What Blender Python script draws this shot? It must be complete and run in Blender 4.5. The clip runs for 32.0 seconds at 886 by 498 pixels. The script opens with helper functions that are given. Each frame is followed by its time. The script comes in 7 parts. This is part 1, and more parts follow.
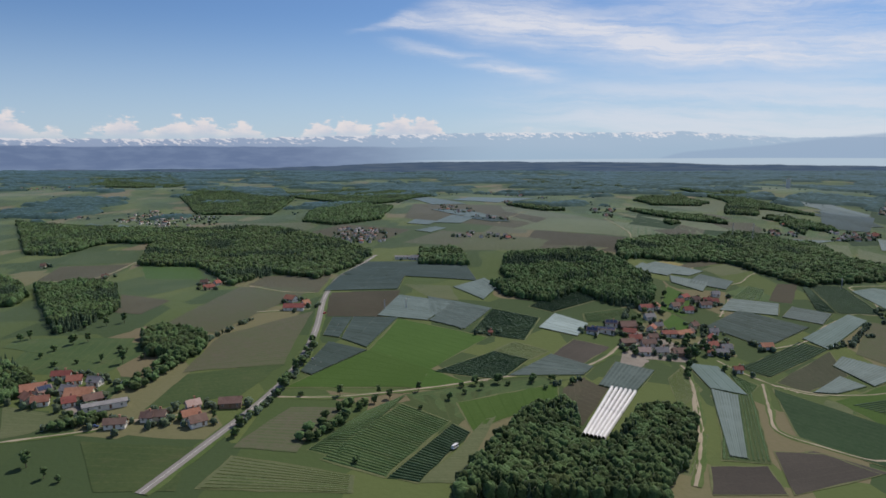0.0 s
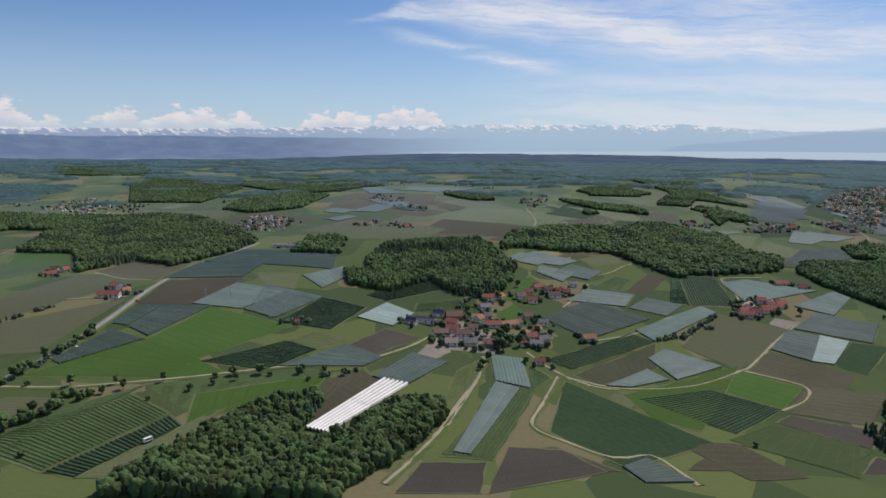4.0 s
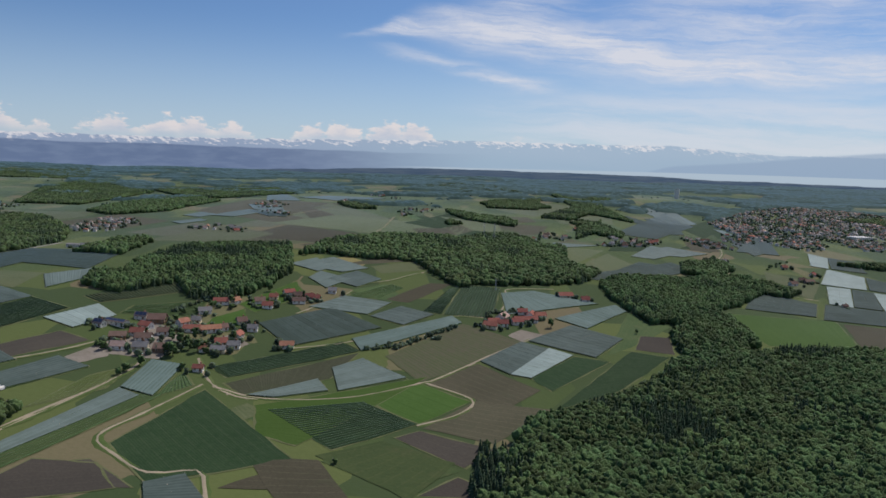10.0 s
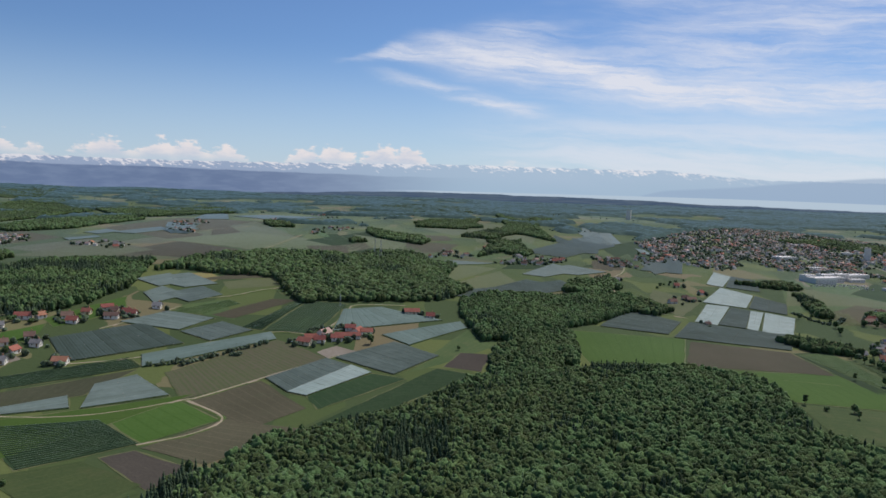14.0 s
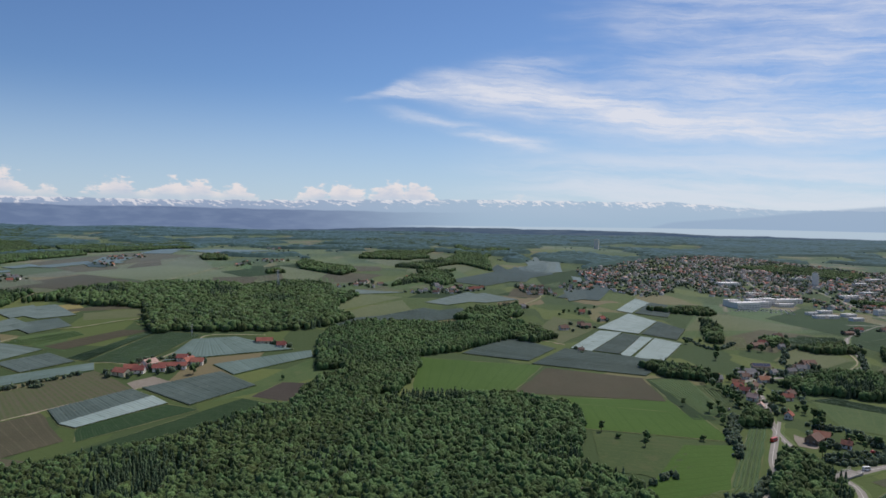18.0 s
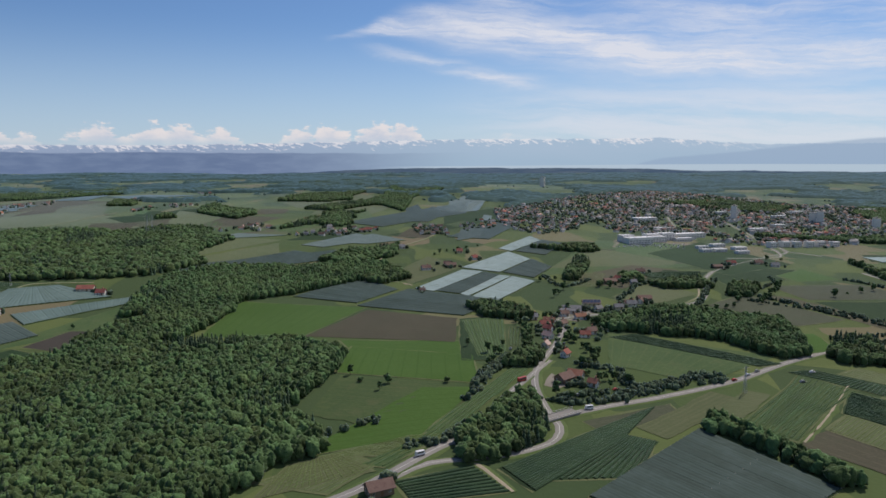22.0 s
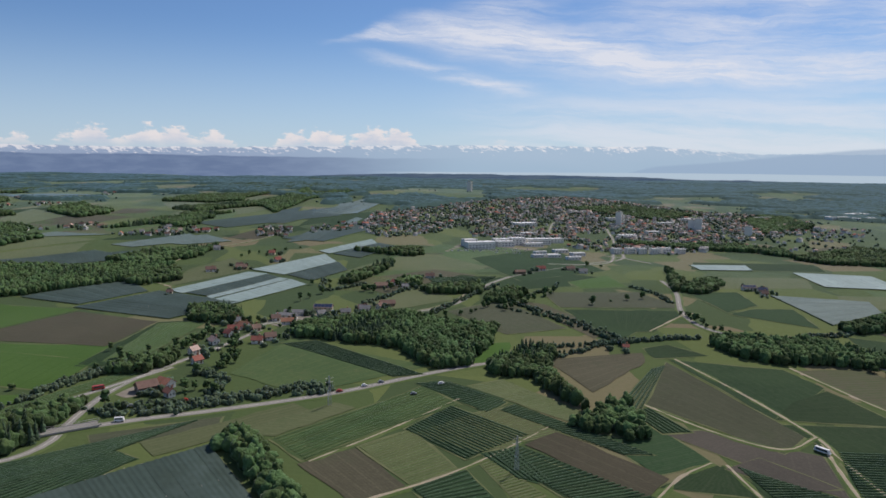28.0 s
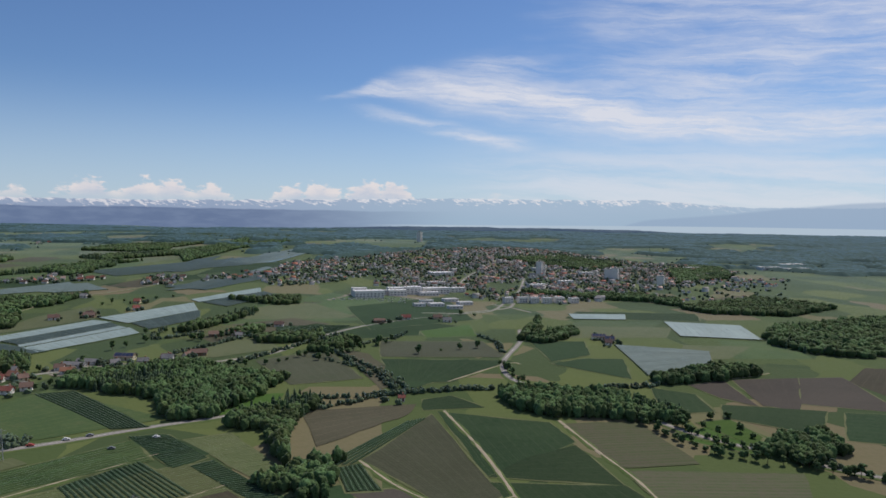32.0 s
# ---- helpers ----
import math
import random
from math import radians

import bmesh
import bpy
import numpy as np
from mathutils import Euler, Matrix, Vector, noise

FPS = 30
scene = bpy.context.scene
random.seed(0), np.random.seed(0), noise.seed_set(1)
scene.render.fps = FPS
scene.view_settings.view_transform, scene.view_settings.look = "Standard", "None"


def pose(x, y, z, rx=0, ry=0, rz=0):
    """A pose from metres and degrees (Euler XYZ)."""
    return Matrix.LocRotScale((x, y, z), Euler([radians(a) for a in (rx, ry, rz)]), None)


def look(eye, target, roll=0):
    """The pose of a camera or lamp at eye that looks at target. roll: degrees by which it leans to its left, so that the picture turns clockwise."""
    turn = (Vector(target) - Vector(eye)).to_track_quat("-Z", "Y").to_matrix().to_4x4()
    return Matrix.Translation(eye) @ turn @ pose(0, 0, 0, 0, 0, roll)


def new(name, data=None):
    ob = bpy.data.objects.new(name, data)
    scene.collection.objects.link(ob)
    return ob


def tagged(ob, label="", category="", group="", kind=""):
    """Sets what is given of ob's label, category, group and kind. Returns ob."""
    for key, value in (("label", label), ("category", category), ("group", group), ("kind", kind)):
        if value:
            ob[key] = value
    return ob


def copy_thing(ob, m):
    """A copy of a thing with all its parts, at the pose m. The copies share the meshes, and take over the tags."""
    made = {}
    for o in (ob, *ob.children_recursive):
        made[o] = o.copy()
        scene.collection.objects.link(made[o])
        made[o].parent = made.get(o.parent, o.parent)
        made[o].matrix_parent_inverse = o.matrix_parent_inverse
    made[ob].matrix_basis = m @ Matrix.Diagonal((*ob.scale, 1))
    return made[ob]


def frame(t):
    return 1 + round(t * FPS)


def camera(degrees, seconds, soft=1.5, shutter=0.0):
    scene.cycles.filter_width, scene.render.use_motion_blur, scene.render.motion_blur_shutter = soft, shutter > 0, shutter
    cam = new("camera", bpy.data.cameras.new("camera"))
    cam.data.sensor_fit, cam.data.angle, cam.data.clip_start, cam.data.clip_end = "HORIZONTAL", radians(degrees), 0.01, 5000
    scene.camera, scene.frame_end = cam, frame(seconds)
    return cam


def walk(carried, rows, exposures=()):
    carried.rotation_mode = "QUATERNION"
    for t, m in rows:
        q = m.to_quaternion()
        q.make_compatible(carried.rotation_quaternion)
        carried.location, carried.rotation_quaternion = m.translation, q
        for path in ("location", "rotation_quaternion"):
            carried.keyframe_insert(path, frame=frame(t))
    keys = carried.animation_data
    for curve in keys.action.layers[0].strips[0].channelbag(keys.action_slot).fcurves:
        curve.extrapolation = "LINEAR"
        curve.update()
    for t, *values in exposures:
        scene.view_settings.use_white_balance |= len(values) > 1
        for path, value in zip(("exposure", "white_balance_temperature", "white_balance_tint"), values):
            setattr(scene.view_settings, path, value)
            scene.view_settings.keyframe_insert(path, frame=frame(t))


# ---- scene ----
# camera and flight
cam = camera(65.4, 32.0, soft=1.6)
METRES, EYE, TILT, LEAN, TURN = 1197.0, 150.0, -7.9, 0.0, 0.0
ROWS = [
    (0.0, 0.0, 0.0, 0.0, 0.0, 0.0, -0.0),
    (0.5, 0.0153, 0.0026, -0.0006, 0.16, -0.67, 0.02),
    (1.0, 0.0304, 0.0062, -0.0006, 0.14, -0.03, 0.35),
    (1.5, 0.0454, 0.0072, -0.0009, -0.04, 1.7, 0.39),
    (2.0, 0.0608, 0.0081, -0.0015, -0.04, 1.97, 0.17),
    (2.5, 0.0761, 0.0096, -0.0018, -0.08, 1.71, 0.07),
    (3.0, 0.0913, 0.0111, -0.0022, -0.09, 0.94, -0.26),
    (3.5, 0.1063, 0.0135, -0.0027, -0.07, -0.75, -0.46),
    (5.5, 0.1671, 0.023, -0.0039, -0.34, -0.3, 0.05),
    (6.0, 0.1825, 0.0249, -0.0044, -0.43, -0.4, -0.02),
    (6.5, 0.1978, 0.0275, -0.0049, -0.46, -0.7, -0.11),
    (7.0, 0.2131, 0.0313, -0.0048, -0.44, -0.16, -0.31),
    (7.5, 0.2281, 0.0336, -0.0048, -0.62, 2.22, -0.0),
    (8.0, 0.2436, 0.0334, -0.0058, -0.7, 4.24, -0.02),
    (8.5, 0.2586, 0.0332, -0.0073, -0.73, 3.53, -0.41),
    (9.0, 0.2739, 0.0359, -0.0079, -0.69, 1.34, -0.95),
    (9.5, 0.2887, 0.0391, -0.008, -0.94, 0.57, -1.26),
    (10.0, 0.3038, 0.0411, -0.0084, -1.08, 0.58, -1.75),
    (10.5, 0.319, 0.0428, -0.0089, -1.13, 0.5, -2.2),
    (11.0, 0.3342, 0.0444, -0.0095, -1.25, 0.32, -2.38),
    (11.5, 0.3493, 0.0464, -0.0099, -1.39, 0.23, -2.35),
    (12.0, 0.3647, 0.048, -0.0105, -1.45, -0.06, -2.09),
    (12.5, 0.3799, 0.0503, -0.0107, -1.48, -0.11, -1.62),
    (13.0, 0.3962, 0.0528, -0.0108, -1.46, 0.5, -1.76),
    (13.5, 0.4115, 0.0547, -0.011, -1.5, 1.42, -1.95),
    (14.0, 0.4269, 0.0563, -0.0116, -1.64, 2.54, -1.86),
    (14.5, 0.4425, 0.058, -0.012, -1.62, 3.0, -1.88),
    (16.5, 0.5047, 0.0665, -0.0144, -1.03, 3.41, -1.69),
    (17.0, 0.52, 0.0702, -0.0139, -0.81, 4.29, -1.19),
    (17.5, 0.5353, 0.0708, -0.0143, -0.86, 5.91, -0.94),
    (18.0, 0.5507, 0.0707, -0.0151, -0.79, 5.41, -1.05),
    (18.5, 0.5662, 0.0737, -0.0147, -0.95, 4.19, -0.84),
    (19.0, 0.5815, 0.0764, -0.0142, -1.14, 3.72, -0.7),
    (19.5, 0.597, 0.0777, -0.014, -1.37, 3.99, -0.57),
    (20.0, 0.6126, 0.0781, -0.0145, -1.47, 3.8, -0.41),
    (20.5, 0.6281, 0.0798, -0.0144, -1.49, 2.08, -0.15),
    (21.0, 0.6436, 0.0826, -0.0142, -1.58, 0.74, 0.09),
    (21.5, 0.6592, 0.0847, -0.0142, -1.62, 0.33, 0.23),
    (22.0, 0.6747, 0.087, -0.0141, -1.66, 0.51, 0.26),
    (22.5, 0.6902, 0.089, -0.0142, -1.76, 1.09, 0.14),
    (23.0, 0.706, 0.09, -0.0147, -1.84, 1.63, 0.02),
    (23.5, 0.7213, 0.0912, -0.0148, -1.99, 1.47, -0.21),
    (24.0, 0.7369, 0.0923, -0.0152, -2.08, 0.82, -0.7),
    (24.5, 0.7524, 0.095, -0.015, -2.23, 0.47, -0.86),
    (25.0, 0.7681, 0.0965, -0.0151, -2.41, 1.33, -1.08),
    (25.5, 0.7836, 0.0973, -0.0155, -2.47, 1.63, -1.38),
    (27.5, 0.8484, 0.1035, -0.0166, -2.21, 0.56, -0.59),
    (28.0, 0.8643, 0.1059, -0.0165, -2.25, 0.98, -0.48),
    (28.5, 0.88, 0.1069, -0.017, -2.28, 1.32, -0.65),
    (29.0, 0.8959, 0.1091, -0.0174, -2.25, 0.79, -0.4),
    (29.5, 0.9118, 0.1119, -0.0172, -2.3, 1.22, -0.02),
    (30.0, 0.9275, 0.1136, -0.0174, -2.38, 2.72, 0.21),
    (30.5, 0.9434, 0.1144, -0.0179, -2.4, 4.03, 0.24),
    (31.0, 0.9592, 0.116, -0.0185, -2.42, 4.62, 0.03),
    (31.5, 0.9751, 0.1172, -0.0188, -2.55, 5.23, -0.22),
    (32.0, 0.991, 0.1185, -0.0195, -2.66, 5.35, -0.5),
]
EXPOSURES = [(0.0, 0.00), (2.0, -0.01), (6.0, 0.10), (8.0, 0.05), (9.0, -0.09), (10.0, -0.07), (11.0, 0.09), (12.0, 0.02), (17.0, 0.14), (19.0, -0.05), (21.0, -0.01), (24.0, 0.05), (28.0, 0.05), (30.0, 0.13), (32.0, -0.01)]
walk(cam, [(t, pose(0, 0, EYE, TILT, LEAN, TURN) @ pose(METRES * x, METRES * y, METRES * z, 90 + pitch, roll, yaw)) for t, x, y, z, yaw, pitch, roll in ROWS],
     exposures=[(t, e, 6850, 16) for t, e in EXPOSURES])

# ---- world and sun ----
SUN_AZ, SUN_EL = 38.0, 50.0
sun = new("sun", bpy.data.lights.new("sun", "SUN"))
sun.data.energy, sun.data.angle, sun.data.color = 3.7, radians(0.5), (1.0, 0.955, 0.86)
sun.matrix_world = look((600 + 900 * math.sin(radians(SUN_AZ)), 800 + 900 * math.cos(radians(SUN_AZ)), 900 * math.tan(radians(SUN_EL))), (600, 800, 0))


class Graph:
    """Short calls for shader nodes."""

    def __init__(self, tree):
        self.tree = tree

    def node(self, kind, **values):
        n = self.tree.nodes.new("ShaderNode" + kind)
        for key, value in values.items():
            if key == "op":
                n.operation = value
            elif key == "blend":
                n.blend_type = value
        return n

    def put(self, socket, value):
        if hasattr(value, "links"):
            self.tree.links.new(value, socket)
        else:
            socket.default_value = value

    def m(self, op, a, b=0.0, c=0.0):
        n = self.node("Math", op=op)
        for i, v in enumerate((a, b, c)):
            self.put(n.inputs[i], v)
        return n.outputs[0]

    def step(self, v, lo, hi):
        n = self.node("MapRange")
        n.interpolation_type = "SMOOTHSTEP"
        for i, x in enumerate((v, lo, hi, 0.0, 1.0)):
            self.put(n.inputs[i], x)
        return n.outputs[0]

    def mix(self, f, a, b, blend="MIX"):
        n = self.node("MixRGB", blend=blend)
        for i, v in enumerate((f, a, b)):
            if i and isinstance(v, tuple):
                v = (*v[:3], 1.0)
            self.put(n.inputs[i], v)
        return n.outputs[0]

    def xyz(self, x, y, z=0.0):
        n = self.node("CombineXYZ")
        for i, v in enumerate((x, y, z)):
            self.put(n.inputs[i], v)
        return n.outputs[0]

    def noise(self, vector, scale, detail=3.0, rough=0.55):
        n = self.node("TexNoise")
        self.put(n.inputs["Vector"], vector)
        self.put(n.inputs["Scale"], scale)
        self.put(n.inputs["Detail"], detail)
        self.put(n.inputs["Roughness"], rough)
        return n.outputs["Fac"]


world = bpy.data.worlds.new("world")
scene.world = world
world.use_nodes = True
world.node_tree.nodes.clear()
g = Graph(world.node_tree)
way = g.node("TexCoord").outputs["Generated"]
sep = g.node("SeparateXYZ")
g.put(sep.inputs[0], way)
flat = g.m("SQRT", g.m("ADD", g.m("MULTIPLY", sep.outputs[0], sep.outputs[0]), g.m("MULTIPLY", sep.outputs[1], sep.outputs[1])))
az = g.m("ARCTAN2", sep.outputs[0], sep.outputs[1])
el = g.m("DIVIDE", sep.outputs[2], g.m("MAXIMUM", flat, 0.001))
sky = g.node("TexSky")
sky.sky_type, sky.sun_disc = "NISHITA", False
sky.sun_elevation, sky.sun_rotation = radians(SUN_EL), radians(SUN_AZ)
sky.altitude, sky.air_density, sky.dust_density, sky.ozone_density = 500.0, 1.0, 0.25, 4.0
col = g.mix(1.0, sky.outputs[0], (0.055, 0.0715, 0.088), "MULTIPLY")
# pale air towards the horizon
col = g.mix(g.m("MULTIPLY", g.step(el, 0.20, 0.0), 0.58), col, (0.47, 0.62, 0.79))
# high streaks of ice cloud
warp = g.noise(g.xyz(g.m("MULTIPLY", az, 7.0), g.m("MULTIPLY", el, 20.0), 1.0), 1.0, 5.0, 0.6)
tall = g.m("ADD", el, g.m("MULTIPLY", g.m("SUBTRACT", warp, 0.5), 0.035))
streak = g.noise(g.xyz(g.m("MULTIPLY", az, 4.2), g.m("MULTIPLY", g.m("ADD", tall, g.m("MULTIPLY", az, 0.06)), 42.0), 3.0), 1.0, 7.0, 0.6)
soft_n = g.noise(g.xyz(g.m("MULTIPLY", az, 3.0), g.m("MULTIPLY", el, 9.0), 8.0), 1.0, 4.0)
centre = g.m("SUBTRACT", g.m("ADD", 0.166, g.m("MULTIPLY", g.step(az, -0.14, -0.03), 0.021)), g.m("MULTIPLY", g.step(az, 0.0, 0.42), 0.062))
thick = g.m("SUBTRACT", g.m("ADD", 0.004, g.m("MULTIPLY", g.step(az, -0.13, 0.10), 0.027)), g.m("MULTIPLY", g.step(az, 0.18, 0.36), 0.015))


def tuft(middle, half):
    """How much of a streak lies at this height of the sky."""
    off = g.m("ABSOLUTE", g.m("DIVIDE", g.m("SUBTRACT", tall, middle), half))
    return g.m("EXPONENT", g.m("MULTIPLY", g.m("POWER", off, 2.4), -1.0))


hair = g.noise(g.xyz(g.m("MULTIPLY", g.m("ADD", az, g.m("MULTIPLY", tall, 1.5)), 13.0), g.m("MULTIPLY", g.m("ADD", tall, g.m("MULTIPLY", az, 0.05)), 110.0), 5.0), 1.0, 6.0, 0.65)
wisp = g.m("MULTIPLY", g.m("MULTIPLY", tuft(centre, thick), g.step(az, -0.15, -0.04)), g.m("MULTIPLY", g.step(streak, 0.20, 0.60), g.m("ADD", 0.62, g.m("MULTIPLY", g.step(hair, 0.34, 0.62), 0.38))))
tongue = g.m("MULTIPLY", tuft(g.m("SUBTRACT", 0.137, g.m("MULTIPLY", az, 0.2)), 0.009), g.m("MULTIPLY", g.step(az, -0.11, 0.02), g.step(az, 0.20, 0.10)))
tongue = g.m("MULTIPLY", tongue, g.m("MULTIPLY", g.step(streak, 0.25, 0.62), g.step(hair, 0.22, 0.60)))
fleck = g.m("MULTIPLY", tuft(0.2185, 0.011), g.m("MULTIPLY", g.step(az, 0.03, 0.12), g.step(az, 0.22, 0.13)))
fleck = g.m("MULTIPLY", fleck, g.step(streak, 0.25, 0.6))
upper = g.m("MULTIPLY", g.step(g.m("ADD", az, g.m("MULTIPLY", g.m("SUBTRACT", soft_n, 0.5), 0.7)), 0.10, 0.46), g.step(streak, 0.25, 0.66))
upper = g.m("MULTIPLY", upper, g.m("MULTIPLY", g.step(el, 0.10, 0.17), g.m("ADD", 0.6, g.m("MULTIPLY", g.step(hair, 0.34, 0.64), 0.5))))
lowveil = g.m("MULTIPLY", g.step(az, -0.02, 0.25), g.m("MULTIPLY", g.step(el, 0.125, 0.07), g.step(streak, 0.26, 0.64)))
cirrus = g.m("ADD", g.m("ADD", g.m("MULTIPLY", wisp, 0.9), g.m("MULTIPLY", tongue, 0.75)), g.m("ADD", g.m("MULTIPLY", upper, 0.62), g.m("ADD", g.m("MULTIPLY", lowveil, 0.6), g.m("MULTIPLY", fleck, 0.6))))
cirrus = g.m("MINIMUM", cirrus, 0.9)
col = g.mix(cirrus, col, (0.68, 0.74, 0.82))
# a row of fair-weather cumulus over the mountains: place, half width, height
puff = g.noise(g.xyz(g.m("MULTIPLY", az, 30.0), g.m("MULTIPLY", el, 66.0), 21.0), 1.0, 9.0, 0.62)
tops = 0.0
for place, wide, high in ((-0.565, 0.03, 0.056), (-0.51, 0.014, 0.042), (-0.455, 0.018, 0.044), (-0.427, 0.024, 0.055), (-0.365, 0.026, 0.052), (-0.33, 0.024, 0.055), (-0.278, 0.024, 0.050),
                          (-0.171, 0.022, 0.054), (-0.131, 0.026, 0.055), (-0.067, 0.024, 0.060), (-0.026, 0.022, 0.061), (0.12, 0.04, 0.040), (0.26, 0.04, 0.044)):
    u = g.m("DIVIDE", g.m("SUBTRACT", az, place), wide)
    tops = g.m("MAXIMUM", tops, g.m("MULTIPLY", g.m("SUBTRACT", 1.0, g.m("MULTIPLY", u, g.m("MULTIPLY", u, 0.24))), high - 0.004))
cum = g.step(g.m("ADD", g.m("SUBTRACT", tops, el), g.m("MULTIPLY", g.m("SUBTRACT", puff, 0.55), 0.075)), -0.001, 0.007)
cum = g.m("MULTIPLY", cum, g.m("MULTIPLY", g.step(az, 0.2, -0.02), g.step(el, 0.012, 0.034)))
lit = g.step(g.m("ADD", g.m("SUBTRACT", el, tops), g.m("MULTIPLY", g.m("SUBTRACT", puff, 0.5), 0.06)), -0.034, 0.0)
col = g.mix(g.m("MULTIPLY", cum, 0.8), col, g.mix(lit, (0.50, 0.57, 0.69), (0.78, 0.75, 0.75)))
# far mountains beyond the lake: a snowy range, wooded foothills, a hazy shore
peaks = g.m("ADD", g.m("MULTIPLY", g.noise(g.xyz(g.m("MULTIPLY", az, 38.0), 0.0, 2.0), 1.0, 8.0, 0.6), 0.7), g.m("MULTIPLY", g.noise(g.xyz(g.m("MULTIPLY", az, 11.0), 0.0, 17.0), 1.0, 2.0), 0.3))
range_el = g.m("ADD", 0.0185, g.m("SUBTRACT", g.m("MULTIPLY", g.step(az, -0.45, 0.12), 0.0105), g.m("MULTIPLY", g.step(az, 0.32, 0.48), 0.009)))
range_el = g.m("ADD", range_el, g.m("MULTIPLY", g.m("SUBTRACT", peaks, 0.5), 0.012))
in_range = g.step(g.m("SUBTRACT", range_el, el), -0.0006, 0.001)
snow_n = g.noise(g.xyz(g.m("ADD", g.m("MULTIPLY", az, 105.0), g.m("MULTIPLY", el, 120.0)), g.m("MULTIPLY", el, 190.0), 4.0), 1.0, 5.0, 0.7)
snow_big = g.noise(g.xyz(g.m("MULTIPLY", az, 16.0), 0.0, 14.0), 1.0, 2.0)
snow = g.step(g.m("ADD", g.m("SUBTRACT", el, g.m("SUBTRACT", range_el, g.m("MULTIPLY", g.step(snow_big, 0.25, 0.6), 0.010))), g.m("MULTIPLY", g.m("SUBTRACT", snow_n, 0.5), 0.060)), 0.003, 0.009)
snow = g.m("MULTIPLY", snow, g.step(az, 0.50, 0.34))
# pale blue haze mixed into the colours of range, foothills and shore
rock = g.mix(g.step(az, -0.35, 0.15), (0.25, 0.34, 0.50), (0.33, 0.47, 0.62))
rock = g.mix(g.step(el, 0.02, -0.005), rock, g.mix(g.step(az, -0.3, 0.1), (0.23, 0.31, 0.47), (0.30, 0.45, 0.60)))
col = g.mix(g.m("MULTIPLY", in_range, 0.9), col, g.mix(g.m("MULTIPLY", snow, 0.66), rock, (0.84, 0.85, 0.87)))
hills = g.noise(g.xyz(g.m("MULTIPLY", az, 7.0), 0.0, 9.0), 1.0, 4.0)
foot_el = g.m("ADD", 0.0095, g.m("MULTIPLY", g.m("SUBTRACT", hills, 0.5), 0.012))
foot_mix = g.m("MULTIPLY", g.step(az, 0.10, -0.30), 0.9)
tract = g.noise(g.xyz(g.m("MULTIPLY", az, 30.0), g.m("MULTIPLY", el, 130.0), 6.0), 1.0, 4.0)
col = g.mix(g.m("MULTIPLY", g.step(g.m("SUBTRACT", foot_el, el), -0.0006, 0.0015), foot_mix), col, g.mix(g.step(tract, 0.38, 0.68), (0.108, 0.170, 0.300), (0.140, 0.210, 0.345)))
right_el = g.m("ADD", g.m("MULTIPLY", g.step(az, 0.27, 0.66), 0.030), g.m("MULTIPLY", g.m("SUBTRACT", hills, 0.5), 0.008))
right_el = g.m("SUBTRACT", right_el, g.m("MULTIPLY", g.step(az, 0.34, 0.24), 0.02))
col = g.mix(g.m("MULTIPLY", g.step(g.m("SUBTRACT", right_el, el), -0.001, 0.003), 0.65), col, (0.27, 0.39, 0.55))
lake_top = g.m("ADD", -0.0095, g.m("MULTIPLY", g.step(az, -0.05, 0.5), 0.004))
lake = g.m("MULTIPLY", g.step(g.m("SUBTRACT", lake_top, el), 0.0, 0.0008), g.step(az, -0.08, 0.04))
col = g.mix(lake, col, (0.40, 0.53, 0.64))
# the wooded lowland before the lake, blue distance haze put into its colour
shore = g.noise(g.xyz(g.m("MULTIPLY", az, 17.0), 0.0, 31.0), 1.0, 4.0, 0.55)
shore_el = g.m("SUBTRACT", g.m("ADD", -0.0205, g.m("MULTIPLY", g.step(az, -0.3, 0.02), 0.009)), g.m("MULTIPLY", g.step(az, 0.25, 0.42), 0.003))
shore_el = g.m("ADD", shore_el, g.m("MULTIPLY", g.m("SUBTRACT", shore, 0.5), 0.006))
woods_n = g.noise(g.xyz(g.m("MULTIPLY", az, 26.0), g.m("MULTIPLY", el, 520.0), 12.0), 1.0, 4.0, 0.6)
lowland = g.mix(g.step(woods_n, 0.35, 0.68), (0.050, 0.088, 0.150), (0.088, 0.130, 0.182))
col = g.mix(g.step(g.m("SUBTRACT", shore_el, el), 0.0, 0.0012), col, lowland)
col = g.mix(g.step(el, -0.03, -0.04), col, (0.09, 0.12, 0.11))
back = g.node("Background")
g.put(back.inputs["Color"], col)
back.inputs["Strength"].default_value = 1.0
out = g.node("OutputWorld")
g.put(out.inputs["Surface"], back.outputs[0])


# ---- materials ----
HAZE_SHEEN = 0.5  # stands in for distance haze: lightens surfaces seen at grazing angles


